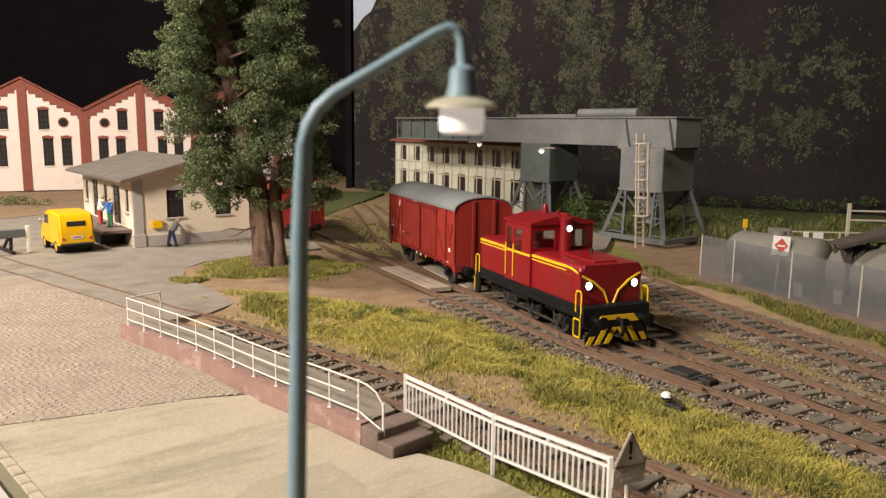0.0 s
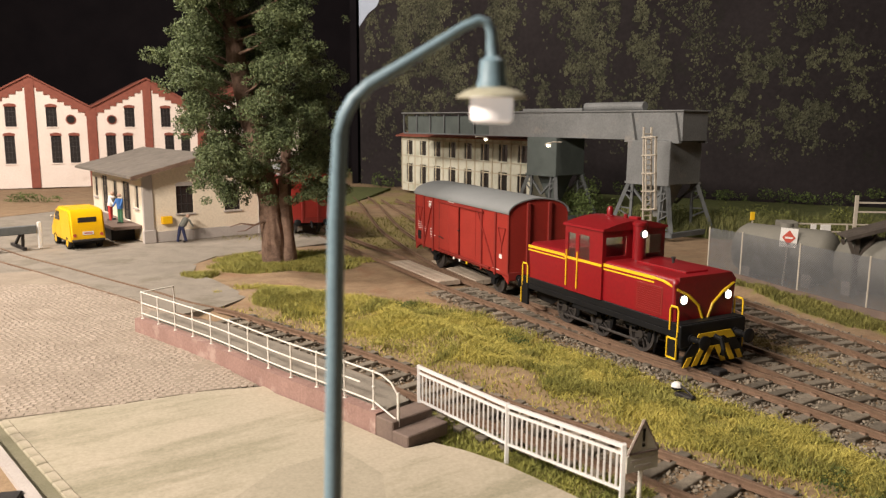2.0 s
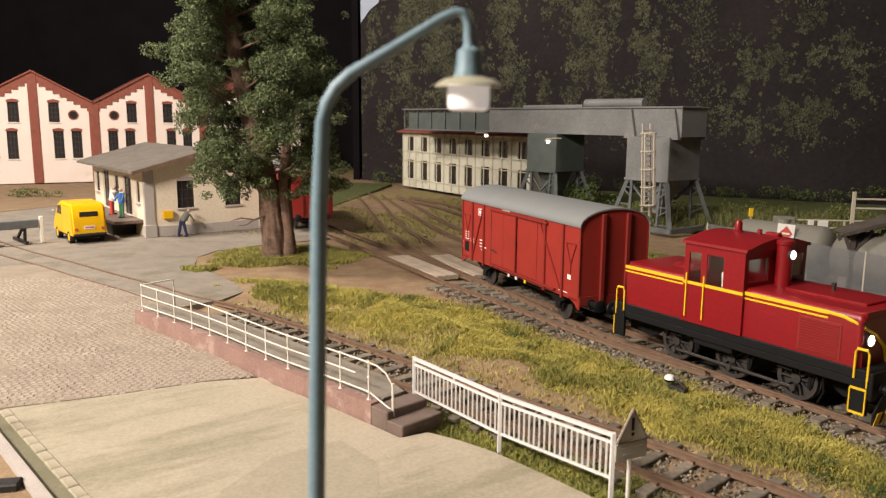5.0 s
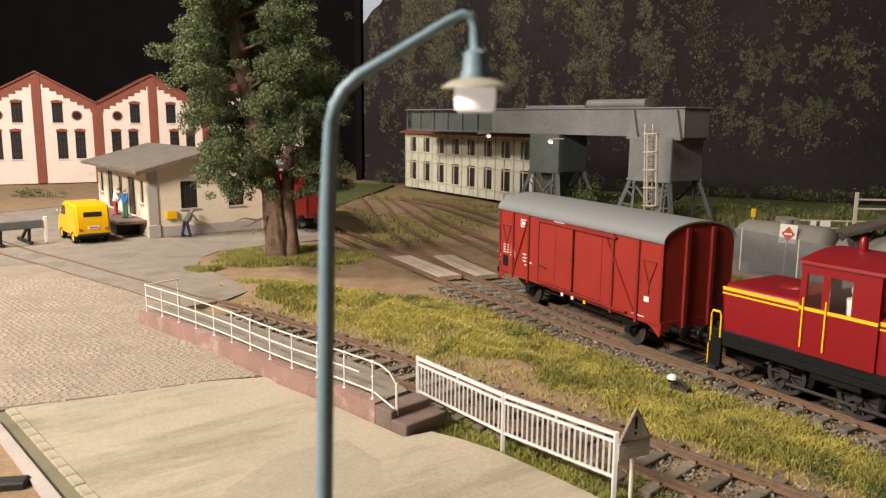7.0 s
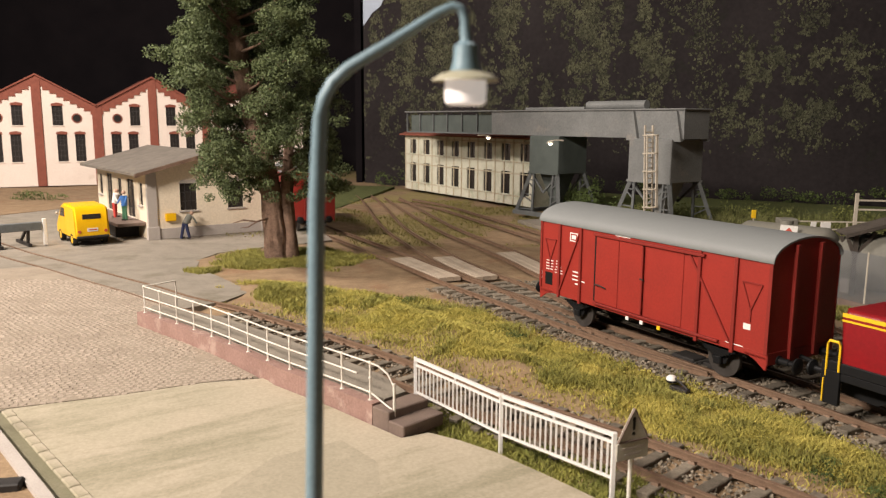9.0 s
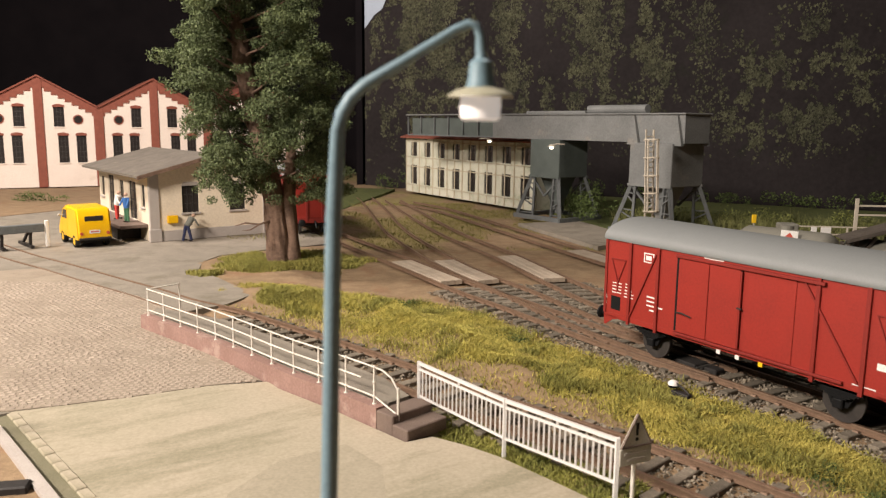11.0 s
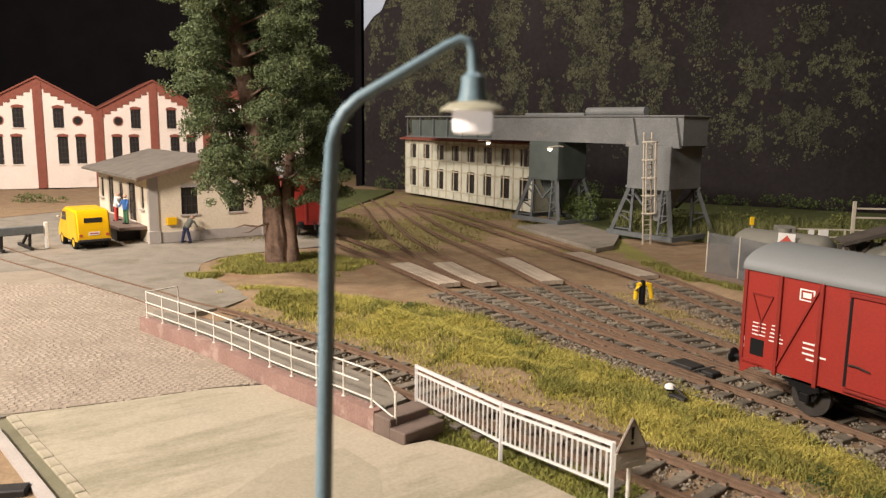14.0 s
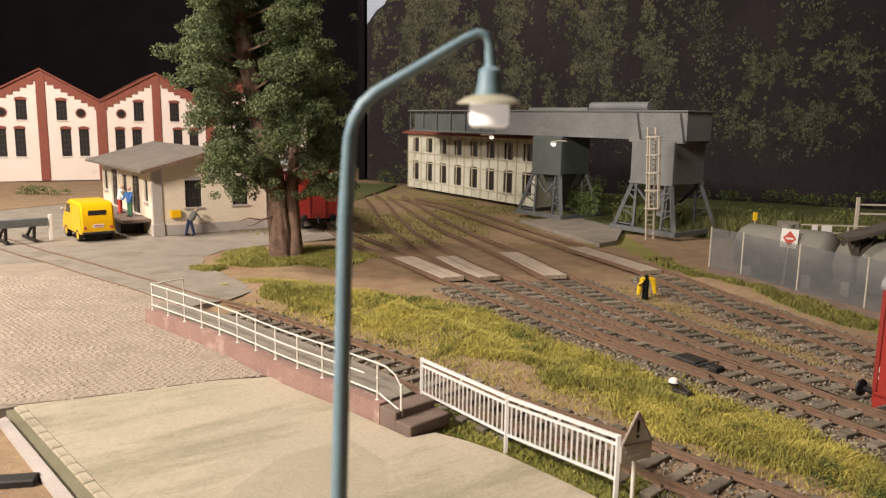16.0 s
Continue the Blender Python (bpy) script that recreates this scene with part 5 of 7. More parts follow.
# ---- factory with stepped brick gables ----
def build_factory():
    ob = thing("factory", pose(-39.2, 80.2, 0, 0, 0, 25.6), "white plastered factory with red brick trim and saw-tooth gables", "factory")
    B, VAL, PEAK = 11.1, 8.1, 11.2
    for bay in (-1, 0, 1, 2):
        x0 = bay * B - B / 2
        m = Matrix.Translation((x0, 0, 0))
        top = lambda x: VAL + (PEAK - VAL) * (1 - abs(x - B / 2) / (B / 2))
        rows = []
        for c in (1.75, 3.45, 7.65, 9.35):
            rows.append((c - 0.48, c + 0.48, 2.5, 5.3))
        for c in (3.72, 7.38):
            rows.append((c - 0.5, c + 0.5, 6.2, 8.2))
        bm = bmesh.new()
        wall(bm, B, VAL, 0.35, rows, 0, m, top)
        w = part("facade_bay", bm, PLASTER, ob, "white stained plaster bay")
        for a, b, c, d in rows:
            framed_window(w, m, a, b, c, d, 3, 5 if d - c > 2 else 4, sill=PLASTER)
            bm = bmesh.new()
            prism(bm, [(a - 0.1, d), (b + 0.1, d), (b + 0.02, d + 0.22), ((a + b) / 2, d + 0.33), (a - 0.02, d + 0.22)], -0.05, 0.06, "y", 0, m)
            part("window_arch", bm, BRICK, w, "brick window arch")
        for c in (1.95, 9.15):
            bm = bmesh.new()
            mm = m @ Matrix.Translation((c, -0.03, 6.95)) @ Matrix.Rotation(math.pi / 2, 4, "X")
            lathe(bm, [(0.5, -0.04), (0.5, 0.04), (0.4, 0.05)], 20, mm)
            r = part("round_window", bm, BRICK, w, "round window with brick ring")
            bm = bmesh.new()
            lathe(bm, [(0.38, 0.02), (0.38, 0.07), (0.1, 0.075)], 20, mm)
            part("pane", bm, DARKGLASS, r)
        # pilaster in the middle and at the joint
        for x, wd, h in ((B / 2, 0.85, PEAK - 0.3), (0.0, 0.95, VAL + 0.1)):
            bm = bmesh.new()
            box(bm, x - wd / 2, x + wd / 2, -0.16, 0.02, 0, h, 0.02, 0, m)
            part("brick_pilaster", bm, BRICK, ob, "red brick pilaster")
        # stepped cornice
        n = 9
        for half in (0, 1):
            for k in range(n):
                bm = bmesh.new()
                xa, xb = B / 2 * k / n, B / 2 * (k + 1) / n
                lo = VAL + (PEAK - VAL) * k / n - 0.75
                hi_a, hi_b = VAL + (PEAK - VAL) * k / n, VAL + (PEAK - VAL) * (k + 1) / n
                pts = [(xa, lo), (xb, lo), (xb, hi_b + 0.04), (xa, hi_a + 0.04)]
                if half:
                    pts = [(B - x, z) for x, z in pts]
                prism(bm, pts, -0.1, 0.0, "y", 0, m)
                part("cornice_step", bm, BRICK, ob, "stepped red brick cornice")
            bm = bmesh.new()
            xa, xb = (-0.1, B / 2) if not half else (B + 0.1, B / 2)
            prism(bm, [(xa, VAL), (xb, PEAK + 0.03), (xb, PEAK + 0.2), (xa, VAL + 0.17)], -0.3, 14, "y", 0, m)
            part("roof", bm, BRICK, ob, "dark red roof slope")
    bm = bmesh.new()
    box(bm, -B * 1.5, B * 2.5, 0.4, 14, 0, VAL - 0.2)
    part("hall_block", bm, PLASTER, ob)
    return ob


build_factory()


# ---- panelled concrete workshop ----
def build_workshop():
    a, b = Vector((-1.7, 79.6, 0)), Vector((8.95, 61.6, 0))
    L = (b - a).length
    ob = thing("workshop", pose(a.x, a.y, 0, 0, 0, math.degrees(math.atan2(b.y - a.y, b.x - a.x))), "two-storey workshop of stained white panels with rusty ribs", "workshop")
    H = 5.45
    n = 16
    pitch = L / n
    holes = []
    for k in range(8):
        x = pitch * (2 * k + 0.5)
        holes += [(x + 0.2, x + 0.2 + pitch * 0.95, 0.85, 2.75), (x + 0.2, x + 0.2 + pitch * 0.95, 3.65, 5.05)]
    bm = bmesh.new()
    wall(bm, L, H, 0.25, holes)
    w = part("front_wall", bm, PANELWHITE, ob, "stained white panel wall")
    for a0, b0, c, d in holes:
        framed_window(w, Matrix(), a0, b0, c, d, 1, 1, sill=PANELWHITE)
    for k in range(n + 1):
        bm = bmesh.new()
        box(bm, k * pitch - 0.07, k * pitch + 0.07, -0.06, 0.0, 0, H, 0.01)
        part("rib", bm, PANELRIB, w, "rust-streaked rib")
    for z in (0.75, 2.6, 3.55, 5.15):
        bm = bmesh.new()
        box(bm, 0, L, -0.05, -0.003, z - 0.05, z + 0.05)
        part("band", bm, PANELRIB, w, "rust-streaked band")
    bm = bmesh.new()
    box(bm, 0, L, 0.3, 3.2, 0, H - 0.05)
    part("block", bm, PANELWHITE, ob)
    bm = bmesh.new()
    prism(bm, [(-0.5, H), (1.6, H + 0.5), (3.7, H), (3.7, H + 0.12), (1.6, H + 0.62), (-0.5, H + 0.12)], -0.5, L + 0.3, "x")
    part("roof", bm, BRICK, ob, "dull red roof")


build_workshop()


# ---- gravel loader: two hoppers under a long conveyor beam ----
def build_loader():
    rz = 125.9
    ob = thing("gravel_loader", pose(17.7, 46.9, 0, 0, 0, rz), "grey steel gravel loader with two hoppers under a long beam", "loading gantry")
    # local x runs along the beam to the far end, y to the back
    bm = bmesh.new()
    prism(bm, [(-1.25, 5.85), (1.25, 5.85), (1.3, 7.62), (-1.3, 7.62)], 1.1, 19.0, "x")
    beam_ob = part("beam", bm, SILO, ob, "weathered grey box beam")
    bm = bmesh.new()
    box(bm, 1.0, 31.0, -1.42, 1.42, 7.62, 7.72, 0.02)
    part("beam_cover", bm, SILO, beam_ob)
    bm = bmesh.new()
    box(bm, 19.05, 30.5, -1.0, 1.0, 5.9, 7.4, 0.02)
    part("conveyor_box", bm, SILODARK, ob, "conveyor box with its shade in the steel colour")
    for y in (-1.1, 1.1):
        bm = bmesh.new()
        beam(bm, (19, y, 5.9), (31, y, 5.9), 0.12)
        for k in range(7):
            beam(bm, (19 + 2 * k, y, 5.9), (19 + 2 * k, y, 7.6), 0.1)
        part("conveyor_frame", bm, TRUSS, ob)
    bm = bmesh.new()
    rod(bm, (4.5, 0.6, 7.98), (9.5, 0.6, 7.98), 0.3, None, 14)
    part("roller_drum", bm, SILO, ob, "grey pipe on the beam", smooth=True)
    bm = bmesh.new()
    box(bm, 10, 16, -0.5, 0.5, 7.74, 7.92, 0.02)
    part("cover_plate", bm, SILO, ob)
    for x in (1.6, 4.9):
        for y in (-1.36, 1.36):
            bm = bmesh.new()
            prism(bm, [(x - 0.45, 5.7), (x + 0.45, 5.7), (x + 0.05, 7.55), (x - 0.05, 7.55)], y - 0.14, y + 0.14, "y")
            part("gusset", bm, SILO, beam_ob)
    # the far hopper's shade is painted: it takes the darker steel
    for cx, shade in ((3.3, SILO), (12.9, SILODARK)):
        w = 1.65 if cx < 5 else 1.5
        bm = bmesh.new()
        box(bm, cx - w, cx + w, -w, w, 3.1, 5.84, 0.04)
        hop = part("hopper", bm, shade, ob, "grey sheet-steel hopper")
        for e in (-1, 1):
            bm = bmesh.new()
            box(bm, cx - w - 0.04, cx + w + 0.04, e * w - 0.05, e * w + 0.05, 3.05, 3.2)
            part("flange", bm, shade, hop)
        bm = bmesh.new()
        lathe(bm, [(0.5, 0.9), (0.55, 1.3), (1.3, 3.08)], 4, Matrix.Translation((cx, 0, 0)) @ Matrix.Rotation(math.pi / 4, 4, "Z"))
        part("funnel", bm, shade, hop)
        for sx in (-1, 1):
            for sy in (-1, 1):
                bm = bmesh.new()
                beam(bm, (cx + sx * (w + 0.75), sy * (w + 0.55), 0.1), (cx + sx * (w - 0.15), sy * (w - 0.12), 3.15), 0.24)
                part("leg", bm, TRUSS, ob)
                bm = bmesh.new()
                beam(bm, (cx + sx * (w - 0.55), sy * (w + 0.1), 0.1), (cx + sx * (w - 0.5), sy * (w - 0.1), 3.15), 0.16)
                for k in range(5):
                    z = 0.35 + 0.55 * k
                    beam(bm, (cx + sx * (w - 0.55), sy * (w + 0.05), z), (cx + sx * (w + 0.62 - 0.17 * k), sy * (w + 0.35 - 0.1 * k), z + (0.5 if k % 2 else 0.05)), 0.08)
                part("lattice", bm, TRUSS, ob)
            bm = bmesh.new()
            beam(bm, (cx + sx * (w + 0.8), -w - 0.7, 0.12), (cx + sx * (w + 0.8), w + 0.7, 0.12), 0.3)
            part("foot_beam", bm, TRUSS, ob)
        for sy in (-1, 1):
            bm = bmesh.new()
            beam(bm, (cx - w - 0.9, sy * (w + 0.6), 0.13), (cx + w + 0.9, sy * (w + 0.6), 0.13), 0.3)
            part("foot_beam", bm, TRUSS, ob)
            bm = bmesh.new()
            beam(bm, (cx - w + 0.2, sy * (w - 0.2), 3.0), (cx, sy * (w - 0.1), 1.7), 0.13)
            beam(bm, (cx + w - 0.2, sy * (w - 0.2), 3.0), (cx, sy * (w - 0.1), 1.7), 0.13)
            part("brace", bm, TRUSS, ob)
    return ob


LOADER = build_loader()


def build_ladder():
    ob = thing("caged_ladder", pose(13.55, 45.1, 0, -3.5, 0, 22), "pale metal ladder with safety cage at the hopper", "ladder")
    for x in (-0.28, 0.28):
        bm = bmesh.new()
        box(bm, x - 0.045, x + 0.045, -0.04, 0.04, 0.02, 6.7)
        part("stile", bm, LADDER, ob)
    for k in range(21):
        bm = bmesh.new()
        rod(bm, (-0.28, 0, 0.3 + 0.3 * k), (0.28, 0, 0.3 + 0.3 * k), 0.035, None, 6)
        part("rung", bm, LADDER, ob)
    for k in range(5):
        bm = bmesh.new()
        z = 1.9 + 1.05 * k
        tube(bm, [(0.42 * math.cos(a), -0.7 * math.sin(a), z) for a in (math.pi * j / 8 for j in range(9))], 0.045, 6)
        part("cage_hoop", bm, LADDER, ob)
    for a in (0.5, 1.57, 2.64):
        bm = bmesh.new()
        beam(bm, (0.42 * math.cos(a), -0.7 * math.sin(a), 1.9), (0.42 * math.cos(a), -0.7 * math.sin(a), 6.1), 0.075)
        part("cage_bar", bm, LADDER, ob)


build_ladder()


def yard_lamp(x, y, z, rz, label):
    ob = thing("wall_lamp", pose(x, y, z, 0, 0, rz), label, "lamp")
    bm = bmesh.new()
    tube(bm, [(0, 0, 0.1), (-0.5, 0, 0.12), (-0.9, 0, 0.05)], 0.04, 6)
    part("arm", bm, LADDER, ob)
    bm = bmesh.new()
    lathe(bm, [(0.26, -0.06), (0.12, 0.06), (0.05, 0.1)], 14, Matrix.Translation((-0.9, 0, 0)))
    part("shade", bm, LADDER, ob)
    bm = bmesh.new()
    bmesh.ops.create_uvsphere(bm, u_segments=12, v_segments=8, radius=0.14, matrix=Matrix.Translation((-0.9, 0, -0.08)))
    part("bulb", bm, SMALLGLOW, ob, "glowing bulb")


yard_lamp(9.3, 50.6, 5.55, 10, "small lit lamp on an arm under the beam")
yard_lamp(4.3, 59.6, 5.7, 200, "small lit lamp on the conveyor side")


# ---- tanks behind the wire fence ----
def tank(x, y, rz, length, label):
    ob = thing("fuel_tank", pose(x, y, 0, 0, 0, rz), label, "tank", "fuel tanks behind the fence")
    bm = bmesh.new()
    R = 1.2
    prof = [(0.05, 0), (0.6, 0.05), (1.0, 0.2), (R, 0.5), (R, length - 0.5), (1.0, length - 0.2), (0.6, length - 0.05), (0.05, length)]
    lathe(bm, prof, 36, Matrix.Translation((0, 0, 1.05)) @ Matrix.Rotation(math.pi / 2, 4, "Y"))
    part("shell", bm, TANKGREY, ob, "weathered grey cylinder", smooth=True)
    for k in (0.2, 0.8):
        bm = bmesh.new()
        box(bm, length * k - 0.2, length * k + 0.2, -0.95, 0.95, -0.3, 0.4, 0.02)
        part("saddle", bm, GREYSTONE, ob, "concrete saddle")
    bm = bmesh.new()
    rod(bm, (length * 0.5, 0, 2.2), (length * 0.5, 0, 2.42), 0.3, None, 16)
    part("manhole", bm, TANKGREY, ob)
    return ob


tank(15.4, 36.6, -48, 4.6, "grey horizontal fuel tank behind the wire fence")
tank(18.6, 33.0, -62, 4.2, "second grey horizontal fuel tank near the canopy")


def build_placard():
    ob = thing("hazard_placard", pose(16.4, 33.6, 1.5, -8, 4, -20), "white hazard placard with a red diamond", "sign")
    bm = bmesh.new()
    box(bm, -0.36, 0.36, -0.02, 0.02, 0, 0.85, 0.01)
    part("board", bm, WHITE, ob, "white board")
    bm = bmesh.new()
    prism(bm, [(0, 0.1), (0.28, 0.43), (0, 0.76), (-0.28, 0.43)], -0.034, -0.02, "y")
    d = part("diamond", bm, SIGNRED, ob, "red diamond")
    bm = bmesh.new()
    box(bm, -0.16, 0.16, -0.042, -0.034, 0.38, 0.46)
    part("text_bar", bm, WHITE, d)
    bm = bmesh.new()
    rod(bm, (0, 0.05, -1.75), (0, 0.05, 0.1), 0.04, None, 8)
    part("post", bm, LADDER, ob)


build_placard()


def build_wire_fence():
    ob = thing("wire_fence", Matrix(), "grey wire mesh fence on steel posts before the tanks", "fence")
    pts = [Vector((13.75, 35.9, 0)), Vector((14.6, 34.2, 0)), Vector((15.6, 30.9, 0)), Vector((16.75, 27.9, 0)), Vector((18.2, 24.6, 0)), Vector((19.8, 21.0, 0))]
    H = 2.05
    for p in pts:
        bm = bmesh.new()
        rod(bm, p + Vector((0, 0, -0.2)), p + Vector((0, 0, H + 0.05)), 0.035, None, 8)
        part("post", bm, LADDER, ob, "pale steel post")
    for a, b in zip(pts, pts[1:]):
        verts, faces = [], []
        d = b - a
        L = d.length
        d.normalize()
        n = Vector((-d.y, d.x, 0)) * 0.008
        step = 0.1
        k = -int(H / step)
        while k * step < L:
            for way in (1, -1):
                u0, u1 = (k * step, k * step + H) if way > 0 else (k * step + H, k * step)
                z0, z1 = 0.02, H
                # clip the slanting wire to the panel
                pts2 = []
                for u, z in ((u0, z0), (u1, z1)):
                    pts2.append([u, z])
                (ua, za), (ub, zb) = pts2
                lo, hi = 0.0, 1.0
                for lim, sgn in ((0.0, 1), (L, -1)):
                    fa, fb = sgn * (ua - lim), sgn * (ub - lim)
                    if fa < 0 and fb < 0:
                        lo = 2
                    elif fa < 0:
                        lo = max(lo, fa / (fa - fb))
                    elif fb < 0:
                        hi = min(hi, fa / (fa - fb))
                if lo < hi:
                    A = a + d * (ua + (ub - ua) * lo) + Vector((0, 0, za + (zb - za) * lo))
                    B = a + d * (ua + (ub - ua) * hi) + Vector((0, 0, za + (zb - za) * hi))
                    w = (d * way + Vector((0, 0, -1))).normalized() * 0.0135
                    i = len(verts)
                    verts += [tuple(A - w), tuple(A + w), tuple(B + w), tuple(B - w), tuple(A - w + n), tuple(A + w + n), tuple(B + w + n), tuple(B - w + n)]
                    faces += [(i, i + 1, i + 2, i + 3), (i + 7, i + 6, i + 5, i + 4), (i, i + 3, i + 7, i + 4), (i + 1, i + 5, i + 6, i + 2)]
            k += 1
        sheet("wire_mesh", verts, faces, MESHWIRE, ob, "woven wire mesh", "", "stuff")
        bm = bmesh.new()
        beam(bm, a + Vector((0, 0, 0.0)), b + Vector((0, 0, 0.0)), 0.12, 0.3)
        part("plinth", bm, STEPGREY, ob, "low dark plinth")


build_wire_fence()


def build_canopy():
    ob = thing("pump_canopy", pose(18.0, 31.2, 0, 0, 0, -10), "dark timber canopy with a slanting roof over pump pipes", "shelter")
    timber = mat("dark_tarred_timber", (0.10, 0.082, 0.066), (0.055, 0.045, 0.037), 2.5, 0.8, bump=0.4, spots=(0.17, 0.145, 0.115), spot_at=0.6, spot_scale=2.0)
    for x, top in ((0.15, 2.3), (2.2, 2.95), (4.3, 3.6)):
        for y in (0.1, 0.95):
            bm = bmesh.new()
            beam(bm, (x, y, -0.3), (x, y, top), 0.17)
            part("post", bm, timber, ob, "dark timber post")
            bm = bmesh.new()
            beam(bm, (x, y, top - 0.95), (x + 0.75, y, top + 0.12), 0.12)
            part("brace", bm, timber, ob)
            bm = bmesh.new()
            beam(bm, (x, y, top - 0.95), (x - 0.3, y, top - 0.2), 0.12)
            part("brace", bm, timber, ob)
    for y in (0.1, 0.95):
        bm = bmesh.new()
        beam(bm, (-0.2, y, 2.22), (5.0, y, 3.84), 0.16)
        part("rafter", bm, timber, ob)
        bm = bmesh.new()
        beam(bm, (0.1, y, 1.45), (4.8, y, 1.45), 0.11)
        part("cross_rail", bm, LADDER, ob, "pale cross rail")
    for k in range(4):
        bm = bmesh.new()
        y = -0.35 + 0.36 * k
        prism(bm, [(-0.35, 2.27 + 0.006 * (k % 2)), (5.2, 4.0 + 0.006 * (k % 2)), (5.2, 4.07), (-0.35, 2.34)], y, y + 0.345, "y")
        part("board", bm, timber, ob, "dark roof board")
    bm = bmesh.new()
    prism(bm, [(-0.4, 2.2), (5.25, 3.96), (5.25, 4.1), (-0.4, 2.36)], -0.41, -0.355, "y")
    part("barge_board", bm, timber, ob, "dark edge board")
    for y, z in ((0.3, 0.8), (0.55, 1.1), (0.8, 0.6)):
        bm = bmesh.new()
        tube(bm, [(0.3, y, -0.2), (0.3, y, z), (2.4, y, z), (2.6, y, z - 0.3), (2.6, y, -0.2)], 0.07, 8)
        part("pipe", bm, TANKGREY, ob, "grey pump pipe", smooth=True)


build_canopy()


def build_platform():
    """Steel stage with railing behind the canopy."""
    ob = thing("tank_stage", pose(18.3, 37.0, 0, 0, 0, -8), "grey steel stage with railing and white plates behind the tanks", "stage")
    bm = bmesh.new()
    box(bm, -0.75, 0.1, -0.4, 0.4, -0.3, 2.25, 0.04)
    part("cabinet", bm, TANKGREY, ob, "grey steel cabinet")
    for x in (0.15, 1.3, 2.5, 3.6):
        bm = bmesh.new()
        beam(bm, (x, 0, -0.3), (x, 0, 2.15), 0.07)
        part("post", bm, LADDER, ob)
    for z in (1.75, 2.12):
        bm = bmesh.new()
        beam(bm, (0.1, 0, z), (3.7, 0, z), 0.06)
        part("rail", bm, LADDER, ob)
    for x0, x1 in ((0.78, 1.05), (1.25, 1.72)):
        bm = bmesh.new()
        box(bm, x0, x1, -0.09, -0.05, 1.55, 2.1, 0.01)
        part("plate", bm, WHITE, ob, "white plate")
    frame_at = 3.0
    for z in (2.7, 3.15):
        bm = bmesh.new()
        beam(bm, (frame_at, 0.4, z), (frame_at + 4, 0.4, z), 0.08)
        part("rail", bm, LADDER, ob)
    bm = bmesh.new()
    beam(bm, (frame_at, 0.4, -0.3), (frame_at, 0.4, 3.5), 0.14)
    part("post", bm, LADDER, ob)


build_platform()


def build_stake():
    ob = thing("marker_stake", pose(19.8, 45.0, 0), "thin stake with a yellow tag in the grass", "stake")
    bm = bmesh.new()
    beam(bm, (0, 0, -0.3), (0, 0, 1.3), 0.07)
    part("stake", bm, LADDER, ob)
    bm = bmesh.new()
    box(bm, -0.13, 0.13, -0.05, 0.05, 1.25, 1.75, 0.02)
    part("tag", bm, YELLOW, ob, "yellow tag")


build_stake()


# ---- the lamp close to the lens ----
def build_lamp():
    ob = thing("street_lamp", pose(-0.57, 5.97, 0, 0, 0, 0), "blue-grey street lamp with bent arm and enamel shade", "street lamp")
    bm = bmesh.new()
    tube(bm, [(-0.27, 0, -0.2), (-0.13, 0, 3.4), (-0.05, 0, 6.2), (-0.01, 0, 6.85), (0.02, 0, 6.98), (0.09, 0, 7.10), (0.2, 0, 7.2), (0.5, 0, 7.38), (0.86, 0, 7.6), (0.96, 0, 7.645), (1.02, 0, 7.63), (1.05, 0, 7.56), (1.055, 0, 7.44)],
         [0.075, 0.07, 0.062, 0.055, 0.052, 0.05, 0.047, 0.04, 0.034, 0.034, 0.034, 0.036, 0.04], 14)
    part("post", bm, LAMPBLUE, ob, "bent blue-grey post", smooth=True)
    bm = bmesh.new()
    m = Matrix.Translation((1.06, 0, 0))
    lathe(bm, [(0.035, 7.48), (0.045, 7.4), (0.085, 7.37), (0.095, 7.25), (0.11, 7.2), (0.11, 7.16)], 20, m)
    part("socket", bm, LAMPBLUE, ob, "blue-grey lamp socket", smooth=True)
    bm = bmesh.new()
    lathe(bm, [(0.1, 7.19), (0.18, 7.17), (0.245, 7.13), (0.25, 7.115), (0.235, 7.115), (0.1, 7.15)], 28, m)
    part("shade", bm, ENAMEL, ob, "flat enamel shade", smooth=True)
    bm = bmesh.new()
    lathe(bm, [(0.15, 7.14), (0.155, 7.05), (0.15, 6.96), (0.12, 6.94)], 24, m)
    part("glass", bm, OPAL, ob, "white opal glass", smooth=True)


build_lamp()


